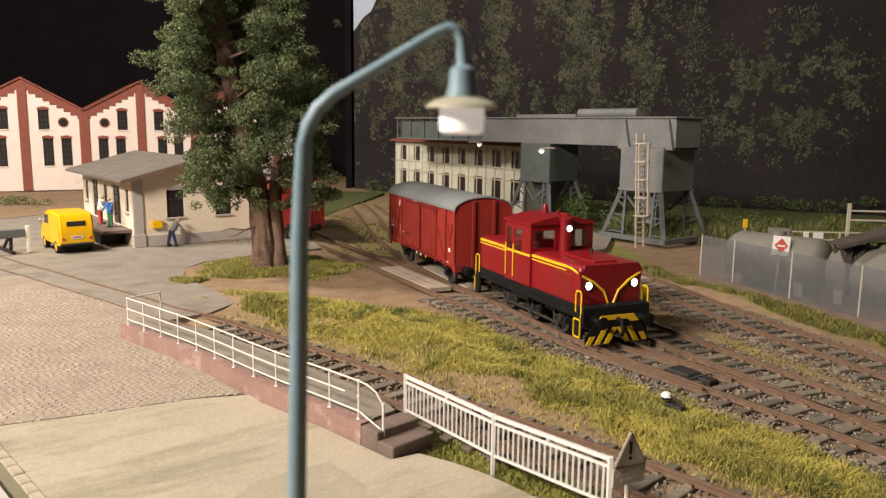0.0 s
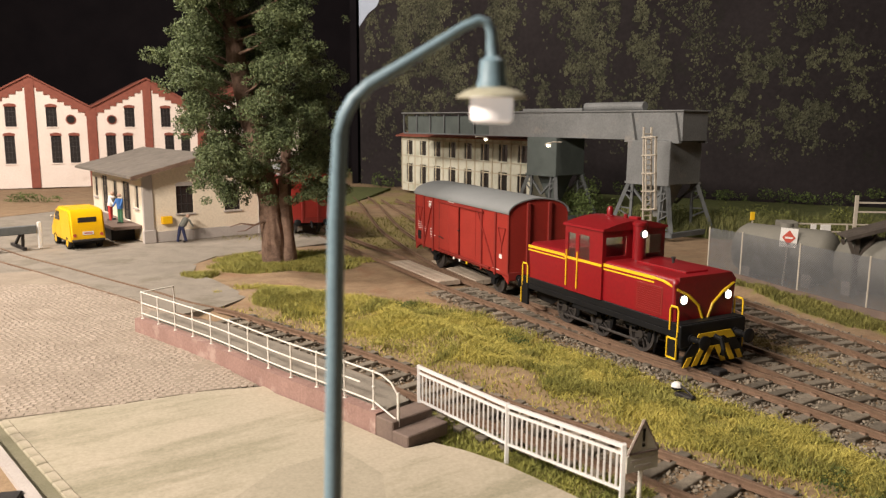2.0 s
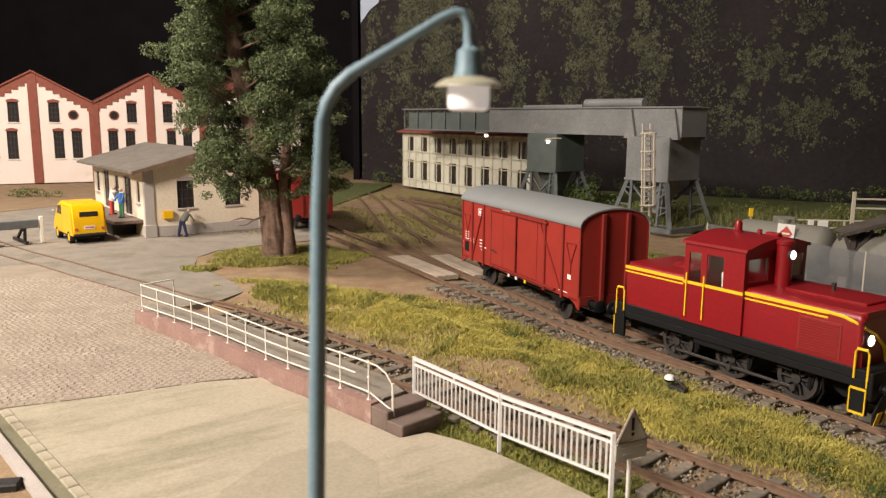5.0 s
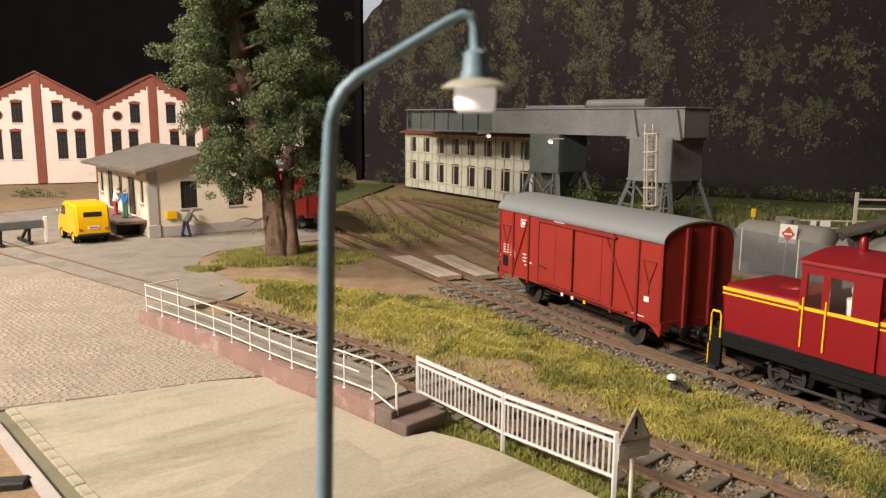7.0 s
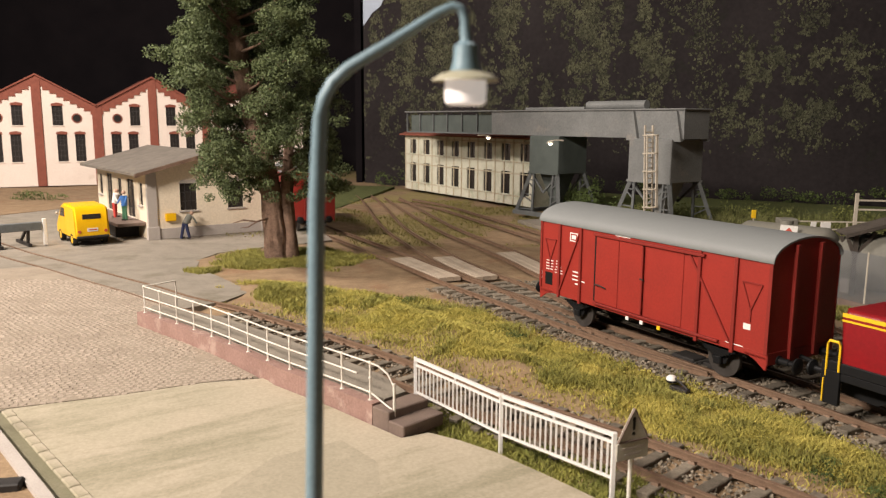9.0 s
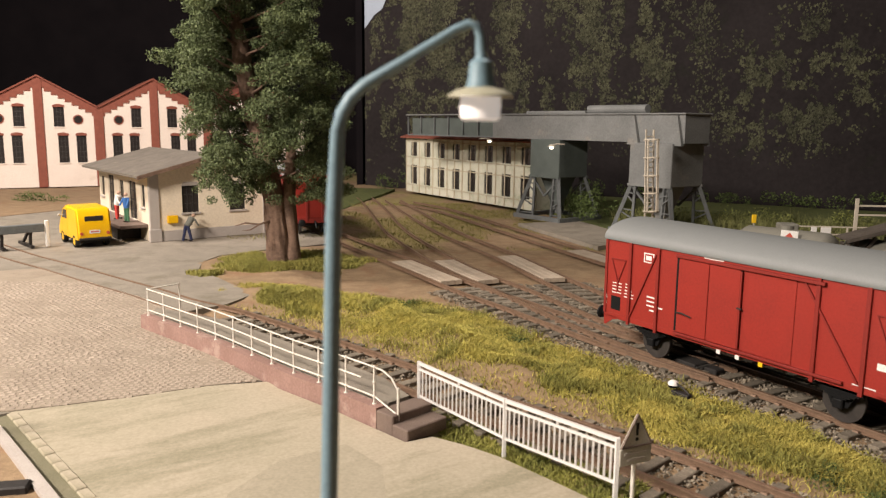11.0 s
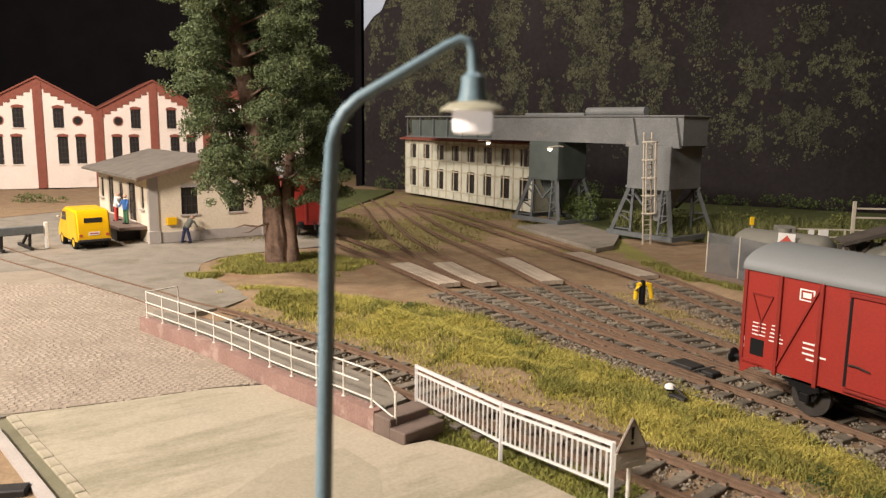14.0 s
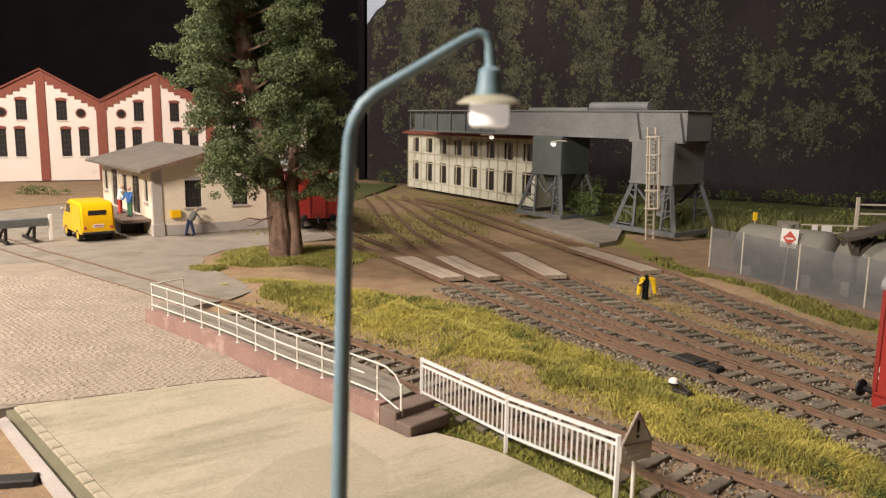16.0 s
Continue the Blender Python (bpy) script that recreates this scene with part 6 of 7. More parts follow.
# ---- backdrop: printed forest on a board, black cloth beside it ----
def build_backdrop():
    a, b = Vector((-6.6, 88, 0)), Vector((46, 62, 0))
    d = (b - a).normalized()
    n = Vector((d.y, -d.x, 0))
    L = (b - a).length
    bm = bmesh.new()
    box(bm, 0, L, 0, 0.5, -0.5, 30, 0, 0, Matrix.Translation(a) @ Matrix(((d.x, -n.x, 0, 0), (d.y, -n.y, 0, 0), (0, 0, 1, 0), (0, 0, 0, 1))))
    board = solid("backdrop", bm, mat("forest_print_dark", (0.027, 0.022, 0.0225), (0.014, 0.0115, 0.012), 0.12, 0.85, bump=0, spots=(0.014, 0.016, 0.010), spot_at=0.58, fine=2.5, spot_scale=0.3, spec=0.15),
                  "printed dark forest on a backdrop board", "backdrop", kind="structure")
    rng = np.random.default_rng(11)
    # printed foliage: flat flecks, gathered into crowns by slow noise
    verts, faces = [], []
    n_try = 330000
    U, Z = rng.uniform(0, L, n_try), rng.uniform(0.5, 28, n_try)
    # upright crowns on the left, one broad hanging bough on the right, darkness between and below
    column = 0.5 + 0.5 * soft_noise(U, Z * 0.2, 0.75, 3)
    clump = 0.5 + 0.5 * soft_noise(U, Z * 0.75, 0.85, 9)
    fine = 0.5 + 0.5 * soft_noise(U, Z, 2.6, 5)
    woods = np.clip(column * 1.5 + clump * 1.3 + fine * 1.2 - 1.75, 0, 1) * np.clip((Z - 3.5) / 5, 0, 1) * np.clip((38 - U) / 7, 0, 1)
    bough = np.clip(1.35 - np.hypot((U - 44.0) / 6.0, (Z - 10.5 - 0.1 * (U - 44)) / 5.5), 0, 1) * np.clip(clump * 2.0 + fine * 1.8 - 1.6, 0, 1)
    low = np.clip(fine * 1.3 + clump - 1.5, 0, 1) * np.clip((5 - Z) / 4, 0, 0.5) * (U < 26)
    thick = np.maximum(np.maximum(0.7 * woods, bough), low)
    thick = np.where((U < 4.5) & (Z > 17.0 + U), 0, thick)
    ok = rng.uniform(size=n_try) < thick
    for u, z in zip(U[ok], Z[ok]):
        c = a + d * u + n * (0.012 + 0.004 * rng.uniform()) + Vector((0, 0, z))
        r = rng.uniform(0.05, 0.14) * (1 + 0.5 * (rng.uniform() > 0.93))
        t = rng.uniform(0, 6.3)
        i = len(verts)
        for k, q in enumerate((1, 0.55, 1, 0.5, 0.8)):
            ang = t + k * 1.257
            verts.append(tuple(c + d * (r * q * math.cos(ang)) + Vector((0, 0, r * q * math.sin(ang) * 1.3))))
        faces.append((i, i + 1, i + 2, i + 3, i + 4))
    sheet("printed_foliage", verts, faces, mat("printed_leaf_green", (0.080, 0.080, 0.046), (0.025, 0.026, 0.019), 0.45, 0.85, bump=0, rand=0.6, island=True, fine=1.5, spec=0.15), None, "printed green foliage on the backdrop", "backdrop print")
    bm = bmesh.new()
    prism(bm, [(0.0, 17.2), (1.2, 18.6), (2.2, 19.2), (3.4, 21.5), (4.4, 26), (5.0, 30), (0, 30)], -0.006, -0.002, "y", 0, Matrix.Translation(a) @ Matrix(((d.x, -n.x, 0, 0), (d.y, -n.y, 0, 0), (0, 0, 1, 0), (0, 0, 0, 1))))
    solid("sky_print", bm, mat("sky_print", (0.42, 0.48, 0.58), (0.33, 0.38, 0.46), 0.3, 0.8, bump=0), "printed patch of cloudy sky on the backdrop", "backdrop print", kind="structure")
    bm = bmesh.new()
    box(bm, -140, -6.8, 108, 109, -1, 60)
    box(bm, -7.6, -6.9, 88, 108, -1, 60)
    solid("black_cloth", bm, CLOTH, "black cloth behind the factory", "backdrop", kind="structure")
    bm = bmesh.new()
    box(bm, 46, 47, -40, 62, -1, 40)
    solid("side_cloth", bm, CLOTH, "black cloth at the side of the layout", "backdrop", kind="structure")


build_backdrop()


# ---- cobbles of the yard ----
def inside(x, y, poly):
    hit = False
    for (x0, y0), (x1, y1) in zip(poly, poly[1:] + poly[:1]):
        if (y0 > y) != (y1 > y) and x < (x1 - x0) * (y - y0) / (y1 - y0) + x0:
            hit = not hit
    return hit


COBBLE_AREA = [(-9.85, 17.92), (-7.49, 18.84), (-5.66, 19.75), (-4.35, 20.22), (-6.4, 22.6), (-9.6, 25.7), (-9.1, 27.9), (-10.9, 29.9), (-14, 32.6), (-18, 36.0), (-25, 33), (-22, 18)]


def build_cobbles():
    bm = bmesh.new()
    prism(bm, COBBLE_AREA, -0.039, -0.017)
    bed = solid("cobbled_yard", bm, JOINT, "worn grey-brown cobblestone yard with sandy joints", "cobbled yard", kind="structure")
    rng = np.random.default_rng(5)
    bm = bmesh.new()
    box(bm, -0.085, 0.085, -0.075, 0.075, -0.05, 0.0, 0.028)
    stone = finish(bm, "cobble", COBBLE)
    verts, faces = [], []
    base = [v.co / K for v in stone.vertices]
    polys = [tuple(p.vertices) for p in stone.polygons]
    picked = 0
    row = 0
    ang = radians(14)
    v = -20.0
    while v < 30:
        u = -30 + (row % 2) * 0.1 + rng.uniform(0, 0.08)
        while u < 30:
            x, y = -10 + u * math.cos(ang) - v * math.sin(ang), 24 + u * math.sin(ang) + v * math.cos(ang)
            u += 0.20
            if y < 17.8 or y > 33 or not inside(x, y, COBBLE_AREA):
                continue
            x, y = x + rng.uniform(-0.022, 0.022), y + rng.uniform(-0.018, 0.018)
            z = -0.006 + 0.010 * noise.noise(Vector((x * 0.9, y * 0.9, 2))) + rng.uniform(-0.007, 0.007)
            rz = ang + rng.uniform(-0.2, 0.2)
            if picked < 300 and -8.4 < x < -4.6 and 18.2 < y < 21.6:
                s = new("cobble", stone)
                s.parent = bed
                s.matrix_basis = scaled(Matrix.Translation((x, y, z)) @ Matrix.Rotation(rz, 4, "Z"))
                picked += 1
                continue
            i = len(verts)
            c, sn = math.cos(rz), math.sin(rz)
            k = rng.uniform(0.8, 1.12)
            for p in base:
                verts.append((x + (p.x * c - p.y * sn) * k, y + (p.x * sn + p.y * c) * k, z + p.z))
            faces += [tuple(i + j for j in f) for f in polys]
        v += 0.178
        row += 1
    sheet("cobbles", verts, faces, COBBLE, bed, "", "", "stuff")


# ---- grass fibres ----
def fibres(name, label, spots, seed, material=None, tall=0.24, lean=0.5, wide=0.022):
    """Upright fibres at (x, y) spots, bent over at half their height."""
    rng = np.random.default_rng(seed)
    x, y = spots
    n = len(x)
    base = np.stack([x, y, hump(x, y) - 0.02], 1)
    a = rng.uniform(0, 2 * np.pi, n)
    h = tall * rng.uniform(0.4, 1.15, n) * (1 + 0.45 * soft_noise(x, y, 1.6, seed))
    side = np.stack([np.cos(a), np.sin(a), np.zeros(n)], 1) * wide
    b = rng.uniform(0, 2 * np.pi, n)
    k = lean * rng.uniform(0.1, 1.0, n) * h
    tip = base + np.stack([np.cos(b) * k, np.sin(b) * k, h], 1)
    mid = base * 0.5 + tip * 0.5 + np.stack([-np.cos(b) * k * 0.22, -np.sin(b) * k * 0.22, h * 0.1], 1)
    verts = np.stack([base - side, base + side, mid - side * 0.8, mid + side * 0.8, tip], 1).reshape(-1, 3)
    i = 5 * np.arange(n)[:, None]
    faces = np.stack([i + np.array([0, 1, 3]), i + np.array([0, 3, 2]), i + np.array([2, 3, 4])], 1).reshape(-1, 3)
    sheet(name, verts, faces, material or GRASS, None, label, "grass")


def scatter(count, seed, box4, keep):
    """Random places in a box, as thick as keep(x, y) says."""
    rng = np.random.default_rng(seed)
    got = [np.zeros((2, 0))]
    for _ in range(60):
        x, y = rng.uniform(box4[0], box4[1], 40000), rng.uniform(box4[2], box4[3], 40000)
        ok = rng.uniform(size=40000) < keep(x, y)
        got.append(np.stack([x[ok], y[ok]]))
        if sum(g.shape[1] for g in got) >= count:
            break
    return np.concatenate(got, 1)[:, :count]


fibres("grass", "yellow-green grass fibres on the bank between the tracks", scatter(120000, 21, (-9, 10, 10, 33), bank_keep), 31, None, 0.15, 1.5, 0.0135)
fibres("grass", "long dark grass tufts on the bank", scatter(16000, 22, (-8, 10, 11, 33), lambda x, y: bank_keep(x, y) * (soft_noise(x, y, 1.2, 8) > 0.2)), 32,
       mat("dark_grass_fibre", (0.32, 0.29, 0.07), (0.16, 0.165, 0.04), 0.7, 0.9, bump=0, rand=0.4, island=True), 0.24, 1.2, 0.014)
fibres("grass", "green grass round the foot of the tree", scatter(34000, 23, (-12, -1, 28, 44), tree_keep), 33, mat("shaded_grass", (0.36, 0.32, 0.08), (0.19, 0.19, 0.05), 0.8, 0.9, bump=0, rand=0.35, island=True), 0.23, 1.2, 0.017)
fibres("grass", "green grass along the wire fence", scatter(16000, 24, (10, 22, 18, 40), net_keep), 34, mat("verge_grass", (0.26, 0.235, 0.065), (0.13, 0.13, 0.035), 0.8, 0.9, bump=0, rand=0.4, island=True), 0.24, 1.1, 0.018)
fibres("grass", "green weeds at the foot of the white fence",
       scatter(20000, 25, (-0.5, 7, 10.5, 18.6), lambda x, y: 1.0 * ((x - np.interp(y, [11, 13.3, 14.8, 16.4, 18.4], [4.95, 3.2, 2.0, 0.2, -0.4]) + 0.25 * soft_noise(x, y, 2, 0) > 0.3) & (x < np.interp(y, YS, SIDE_X) - 1.0))), 35,
       mat("weed_green", (0.33, 0.31, 0.07), (0.16, 0.175, 0.045), 0.9, 0.85, bump=0, rand=0.4, island=True), 0.16, 1.2, 0.012)
fibres("grass", "short dry grass between the tracks", scatter(9000, 26, (3, 16, 14, 33), lambda x, y: (soft_noise(x, y, 1.1, 6) > -0.1) * (np.abs(x - np.interp(y, YS, MID_X)) < 0.65)), 36,
       mat("dry_grass", (0.40, 0.32, 0.14), (0.26, 0.20, 0.08), 0.9, 0.9, bump=0, rand=0.3, island=True), 0.1, 1.2, 0.014)
fibres("grass", "tall wild grass before the backdrop", scatter(20000, 27, (14, 34, 42, 56), lambda x, y: 1.0 * (np.abs(y - 51.5 + 0.45 * (x - 18)) < 3.5)), 37,
       mat("wild_grass", (0.20, 0.20, 0.07), (0.085, 0.095, 0.032), 0.5, 0.85, bump=0, rand=0.5, island=True), 1.2, 0.6, 0.03)
fibres("grass", "sparse grass between the far tracks", scatter(9000, 28, (-12, 11, 44, 70), far_keep), 38, mat("far_grass", (0.25, 0.22, 0.06), (0.14, 0.13, 0.04), 0.8, 0.9, bump=0, rand=0.35, island=True), 0.17, 1.2, 0.025)


# ---- leafy clumps ----
def leaves(name, label, category, centres, per, size, seed, material, parent=None, kind="stuff"):
    """Small leaf blades round centres (x, y, z, rx, rz)."""
    rng = np.random.default_rng(seed)
    V, F = [], []
    for cx, cy, cz, rx, rz in centres:
        m = int(per * rx * rx)
        p = rng.normal(size=(m, 3))
        p /= np.linalg.norm(p, axis=1)[:, None]
        p *= rng.uniform(0.35, 1.0, (m, 1)) ** 0.6
        p = p * np.array([rx, rx, rz]) + np.array([cx, cy, cz])
        d = rng.normal(size=(m, 3))
        d /= np.linalg.norm(d, axis=1)[:, None]
        e = np.cross(d, rng.normal(size=(m, 3)))
        e /= np.linalg.norm(e, axis=1)[:, None]
        s = size * rng.uniform(0.6, 1.3, (m, 1))
        i = len(V) * 1
        quad = np.stack([p - d * s, p + e * s * 0.45, p + d * s, p - e * s * 0.45], 1).reshape(-1, 3)
        base = sum(len(v) for v in V)
        V.append(quad)
        F += (np.arange(4 * m).reshape(-1, 4) + base).tolist()
    return sheet(name, np.concatenate(V), F, material, parent, label, category, kind)


def build_tree():
    ob = thing("big_tree", pose(-7.1, 37.9, -0.1), "tall broadleaf tree with reddish bark and dense dark green crown", "tree")
    trunk = [(0, 0, 0), (-0.05, 0, 1.2), (-0.25, 0, 3.5), (-0.9, 0.1, 6.5), (-1.5, 0.1, 9.5), (-2.0, 0.2, 12.5), (-2.3, 0.3, 15.5), (-2.5, 0.3, 18)]
    def stem(path, radii, seg):
        zs = np.arange(0, path[-1][2], 0.28)
        kz = [p[2] for p in path]
        tube(bm, [(np.interp(z, kz, [p[0] for p in path]), np.interp(z, kz, [p[1] for p in path]), z) for z in zs], [float(np.interp(z, kz, radii)) for z in zs], seg)

    bm = bmesh.new()
    stem(trunk, [0.6, 0.56, 0.52, 0.47, 0.42, 0.33, 0.22, 0.08], 40)
    stem([(0.66, 0.05, 0), (0.62, 0.05, 1.2), (0.52, 0.05, 3.2), (0.65, 0.05, 5.5), (1.2, 0.2, 8.0)], [0.4, 0.33, 0.29, 0.22, 0.08], 26)
    for k in range(9):
        a = 0.7 * k
        tube(bm, [(0.2 + 0.35 * math.cos(a), 0.35 * math.sin(a), 0.6), (0.2 + 0.6 * math.cos(a), 0.45 * math.sin(a), 0.15), (0.2 + 0.75 * math.cos(a), 0.6 * math.sin(a), -0.05)], [0.1, 0.12, 0.05], 6)
    for v in bm.verts:
        q = Vector((v.co.x * 5.5, v.co.y * 5.5, v.co.z * 0.8))
        v.co += Vector((noise.noise(q), noise.noise(q + Vector((9, 0, 0))), 0)) * 0.085
    part("trunk", bm, BARK, ob, "ridged reddish-brown bark", smooth=True)
    rng = np.random.default_rng(77)
    centres = []
    for k in range(62):
        z = 4.0 + 13.6 * (k / 61) ** 0.95
        wide = np.interp(z, [3.4, 5, 8, 11, 15, 18], [2.6, 3.5, 4.0, 3.8, 3.0, 1.2])
        a = k * 2.39996 + rng.uniform(-0.3, 0.3)
        r = wide * rng.uniform(0.48, 0.92)
        tx, ty = np.interp(z, [0, 3.5, 9.5, 18], [0, -0.25, -1.5, -2.5]), 0.1
        c = (tx + 0.35 + r * math.cos(a) * (0.78 if math.cos(a) < 0 else 1.0), ty + r * math.sin(a) * 0.9, z + rng.uniform(-0.3, 0.3))
        if math.sin(a) < -0.8 and z < 13:
            c = (c[0] + (0.7 if math.cos(a) > 0 else -0.7), c[1], c[2])
        bm = bmesh.new()
        z0 = max(2.9, z - 0.5 - 0.25 * r)
        x0 = np.interp(z0, [0, 3.5, 9.5, 18], [0, -0.25, -1.5, -2.5])
        tube(bm, [(x0, 0, z0), ((x0 + c[0]) / 2, c[1] / 2, (z0 + c[2]) / 2 - 0.15), c], [0.085, 0.05, 0.02], 6)
        part("limb", bm, BARK, ob)
        # a limb ends in a spray of small uneven clumps
        rr = rng.uniform(0.85, 1.2)
        centres.append((*c, rr, rr * 0.6))
        for _ in range(16):
            q = rng.normal(size=3) * np.array([0.72, 0.72, 0.45])
            rr = rng.uniform(0.24, 0.6)
            centres.append((c[0] + q[0], c[1] + q[1], c[2] + q[2], rr, rr * rng.uniform(0.55, 0.95)))
    for x, y, z in ((-2.3, -0.9, 3.6), (-2.9, -0.6, 3.9), (-1.6, -1.1, 3.9), (1.2, -0.7, 3.5), (1.9, -0.2, 3.9)):
        for _ in range(7):
            q = rng.normal(size=3) * np.array([0.5, 0.4, 0.22])
            rr = rng.uniform(0.22, 0.5)
            centres.append((x + q[0], y + q[1], z + q[2], rr, rr * 0.7))
    leaves("crown", "dense small dark green leaves", "", centres, 950, 0.068, 78, LEAF, ob, "stuff")
    bm = bmesh.new()
    tube(bm, [(-0.1, -0.3, 2.3), (-0.8, -0.8, 2.1), (-1.4, -1.0, 2.2), (-1.9, -1.0, 2.05)], [0.07, 0.05, 0.04, 0.015], 6)
    tube(bm, [(-0.8, -0.8, 2.1), (-1.2, -0.9, 1.85), (-1.6, -0.9, 1.8)], [0.04, 0.03, 0.01], 5)
    part("dead_branch", bm, BARK, ob, "bare dead branch")


build_tree()
rng0 = np.random.default_rng(90)
leaves("bush", "low dark green bushes by the loader", "bush", [(12.6 + rng0.uniform(-1.5, 1.2), 55 + rng0.uniform(-2, 3), rng0.uniform(0.3, 2.0), rng0.uniform(0.5, 0.9), rng0.uniform(0.4, 0.7)) for _ in range(16)], 170, 0.11, 91, BUSH)
leaves("bush", "row of green weeds before the backdrop", "bush", [(18 + 1.0 * k + rng0.uniform(-0.5, 0.5), 51.5 - 0.45 * k + rng0.uniform(-1, 1), rng0.uniform(0.1, 1.3), rng0.uniform(0.4, 0.9), rng0.uniform(0.4, 0.7)) for k in np.arange(-3, 14, 0.3)], 190, 0.085, 92,
       mat("yellow_green_weeds", (0.17, 0.18, 0.045), (0.08, 0.095, 0.025), 1.2, 0.85, bump=0, rand=0.4, island=True))
leaves("bush", "low green clumps on the bank", "bush", [(x + rng0.uniform(-0.45, 0.45), y + rng0.uniform(-0.45, 0.45), hump(x, y) + rng0.uniform(0, 0.12), 0.26, 0.16) for x, y in ((3.1, 25.0), (-0.6, 29.6), (9.2, 13.6), (8.4, 14.6)) for _ in range(11)], 900, 0.035, 93, BUSH)
leaves("bush", "dark low shrub before the factory", "bush", [(-33 + rng0.uniform(-2.2, 2.2), 66.5 + rng0.uniform(-0.6, 0.6), rng0.uniform(0.1, 0.5), 0.6, 0.35) for _ in range(10)], 150, 0.1, 94, BUSH)
leaves("bush", "dark green undergrowth along the foot of the forest", "bush", [(-5 + 1.6 * k + rng0.uniform(-0.8, 0.8), 86.0 - 0.8 * k + rng0.uniform(-1.5, 0.2), rng0.uniform(0.1, 1.2), rng0.uniform(0.6, 1.2), rng0.uniform(0.5, 1.0)) for k in range(28)], 240, 0.11, 95, BUSH)


# ---- yellow delivery van ----
def build_van():
    ob = thing("delivery_van", pose(-19.2, 43.75, -0.04, 0, 0, 128), "bright yellow small delivery van parked by the shed", "van")
    L2, hw = 1.72, 0.78
    side = [(-L2, 0.42), (-L2 - 0.03, 0.95), (-L2 + 0.08, 1.75), (-L2 + 0.25, 1.92), (0.35, 1.96), (0.75, 1.85), (1.08, 1.28), (1.55, 1.08), (L2, 0.9), (L2 + 0.02, 0.42)]
    bm = bmesh.new()
    prism(bm, side, -hw, hw, "y")
    bmesh.ops.bevel(bm, geom=[e for e in bm.edges if abs(e.verts[0].co.y - e.verts[1].co.y) < 0.01 and min(v.co.z for v in e.verts) > 0.5], offset=0.09, segments=3, affect="EDGES")
    part("body", bm, VANYELLOW, ob, "glossy yellow body", smooth=True)
    for s in (-1, 1):
        bm = bmesh.new()
        prism(bm, [(0.1, 1.3), (0.98, 1.3), (0.7, 1.72), (0.1, 1.74)], s * hw - 0.012, s * hw + 0.012, "y")
        part("door_window", bm, DARKGLASS, ob, "dark side window")
        bm = bmesh.new()
        for a, b in (((0.05, 0.5), (0.05, 1.85)), ((1.05, 0.5), (1.05, 1.25)), ((-1.7, 1.2), (1.5, 1.05))):
            beam(bm, (a[0], s * hw, a[1]), (b[0], s * hw, b[1]), 0.02)
        part("door_seam", bm, VANYELLOW, ob)
        for x in (-1.02, 1.12):
            bm = bmesh.new()
            m = Matrix.Translation((x, s * (hw - 0.1), 0.3)) @ Matrix.Rotation(math.pi / 2, 4, "X")
            lathe(bm, [(0.2, -0.1), (0.28, -0.11), (0.3, -0.07), (0.3, 0.07), (0.28, 0.11), (0.2, 0.1)], 20, m)
            w = part("wheel", bm, TYRE, ob, "black tyre", smooth=True)
            bm = bmesh.new()
            lathe(bm, [(0.19, -0.102), (0.19, 0.102), (0.08, 0.12)], 16, m)
            part("rim", bm, VANYELLOW, w)
        bm = bmesh.new()
        rod(bm, (-L2 - 0.05, s * 0.6, 0.72), (-L2 + 0.02, s * 0.6, 0.72), 0.075, None, 12)
        part("tail_light", bm, SIGNRED, ob, "dark red tail light")
        bm = bmesh.new()
        rod(bm, (0.85, s * (hw + 0.0), 1.4), (0.88, s * (hw + 0.16), 1.42), 0.02, None, 6)
        bmesh.ops.create_uvsphere(bm, u_segments=8, v_segments=6, radius=0.07, matrix=Matrix.Translation((0.88, s * (hw + 0.18), 1.43)))
        part("mirror", bm, LADDER, ob)
    bm = bmesh.new()
    box(bm, -L2 + 0.005, -L2 + 0.045, -0.42, 0.42, 1.3, 1.55, 0.02)
    part("rear_window", bm, DARKGLASS, ob, "wide dark rear window")
    bm = bmesh.new()
    box(bm, -L2 - 0.05, -L2 - 0.02, -0.24, 0.24, 0.72, 0.88)
    pl = part("number_plate", bm, WHITE, ob, "white plate")
    bm = bmesh.new()
    box(bm, -L2 - 0.056, -L2 - 0.05, -0.19, 0.19, 0.77, 0.83)
    part("text_bar", bm, SIGNRED, pl)
    bm = bmesh.new()
    box(bm, -L2 - 0.1, -L2 - 0.02, -0.74, 0.74, 0.4, 0.52, 0.03)
    part("rear_bumper", bm, DARKIRON, ob, "dark bumper")
    bm = bmesh.new()
    box(bm, -1.5, 1.5, -0.6, 0.6, 0.25, 0.44)
    part("floor_pan", bm, BLACK, ob)
    bm = bmesh.new()
    prism(bm, [(0.78, 1.79), (1.06, 1.3), (1.09, 1.31), (0.81, 1.81)], -0.66, 0.66, "y")
    part("windscreen", bm, DARKGLASS, ob)
    done = set()
    for o in ob.children_recursive:
        if o.data not in done:
            done.add(o.data)
            for v in o.data.vertices:
                v.co *= 1.14


build_van()


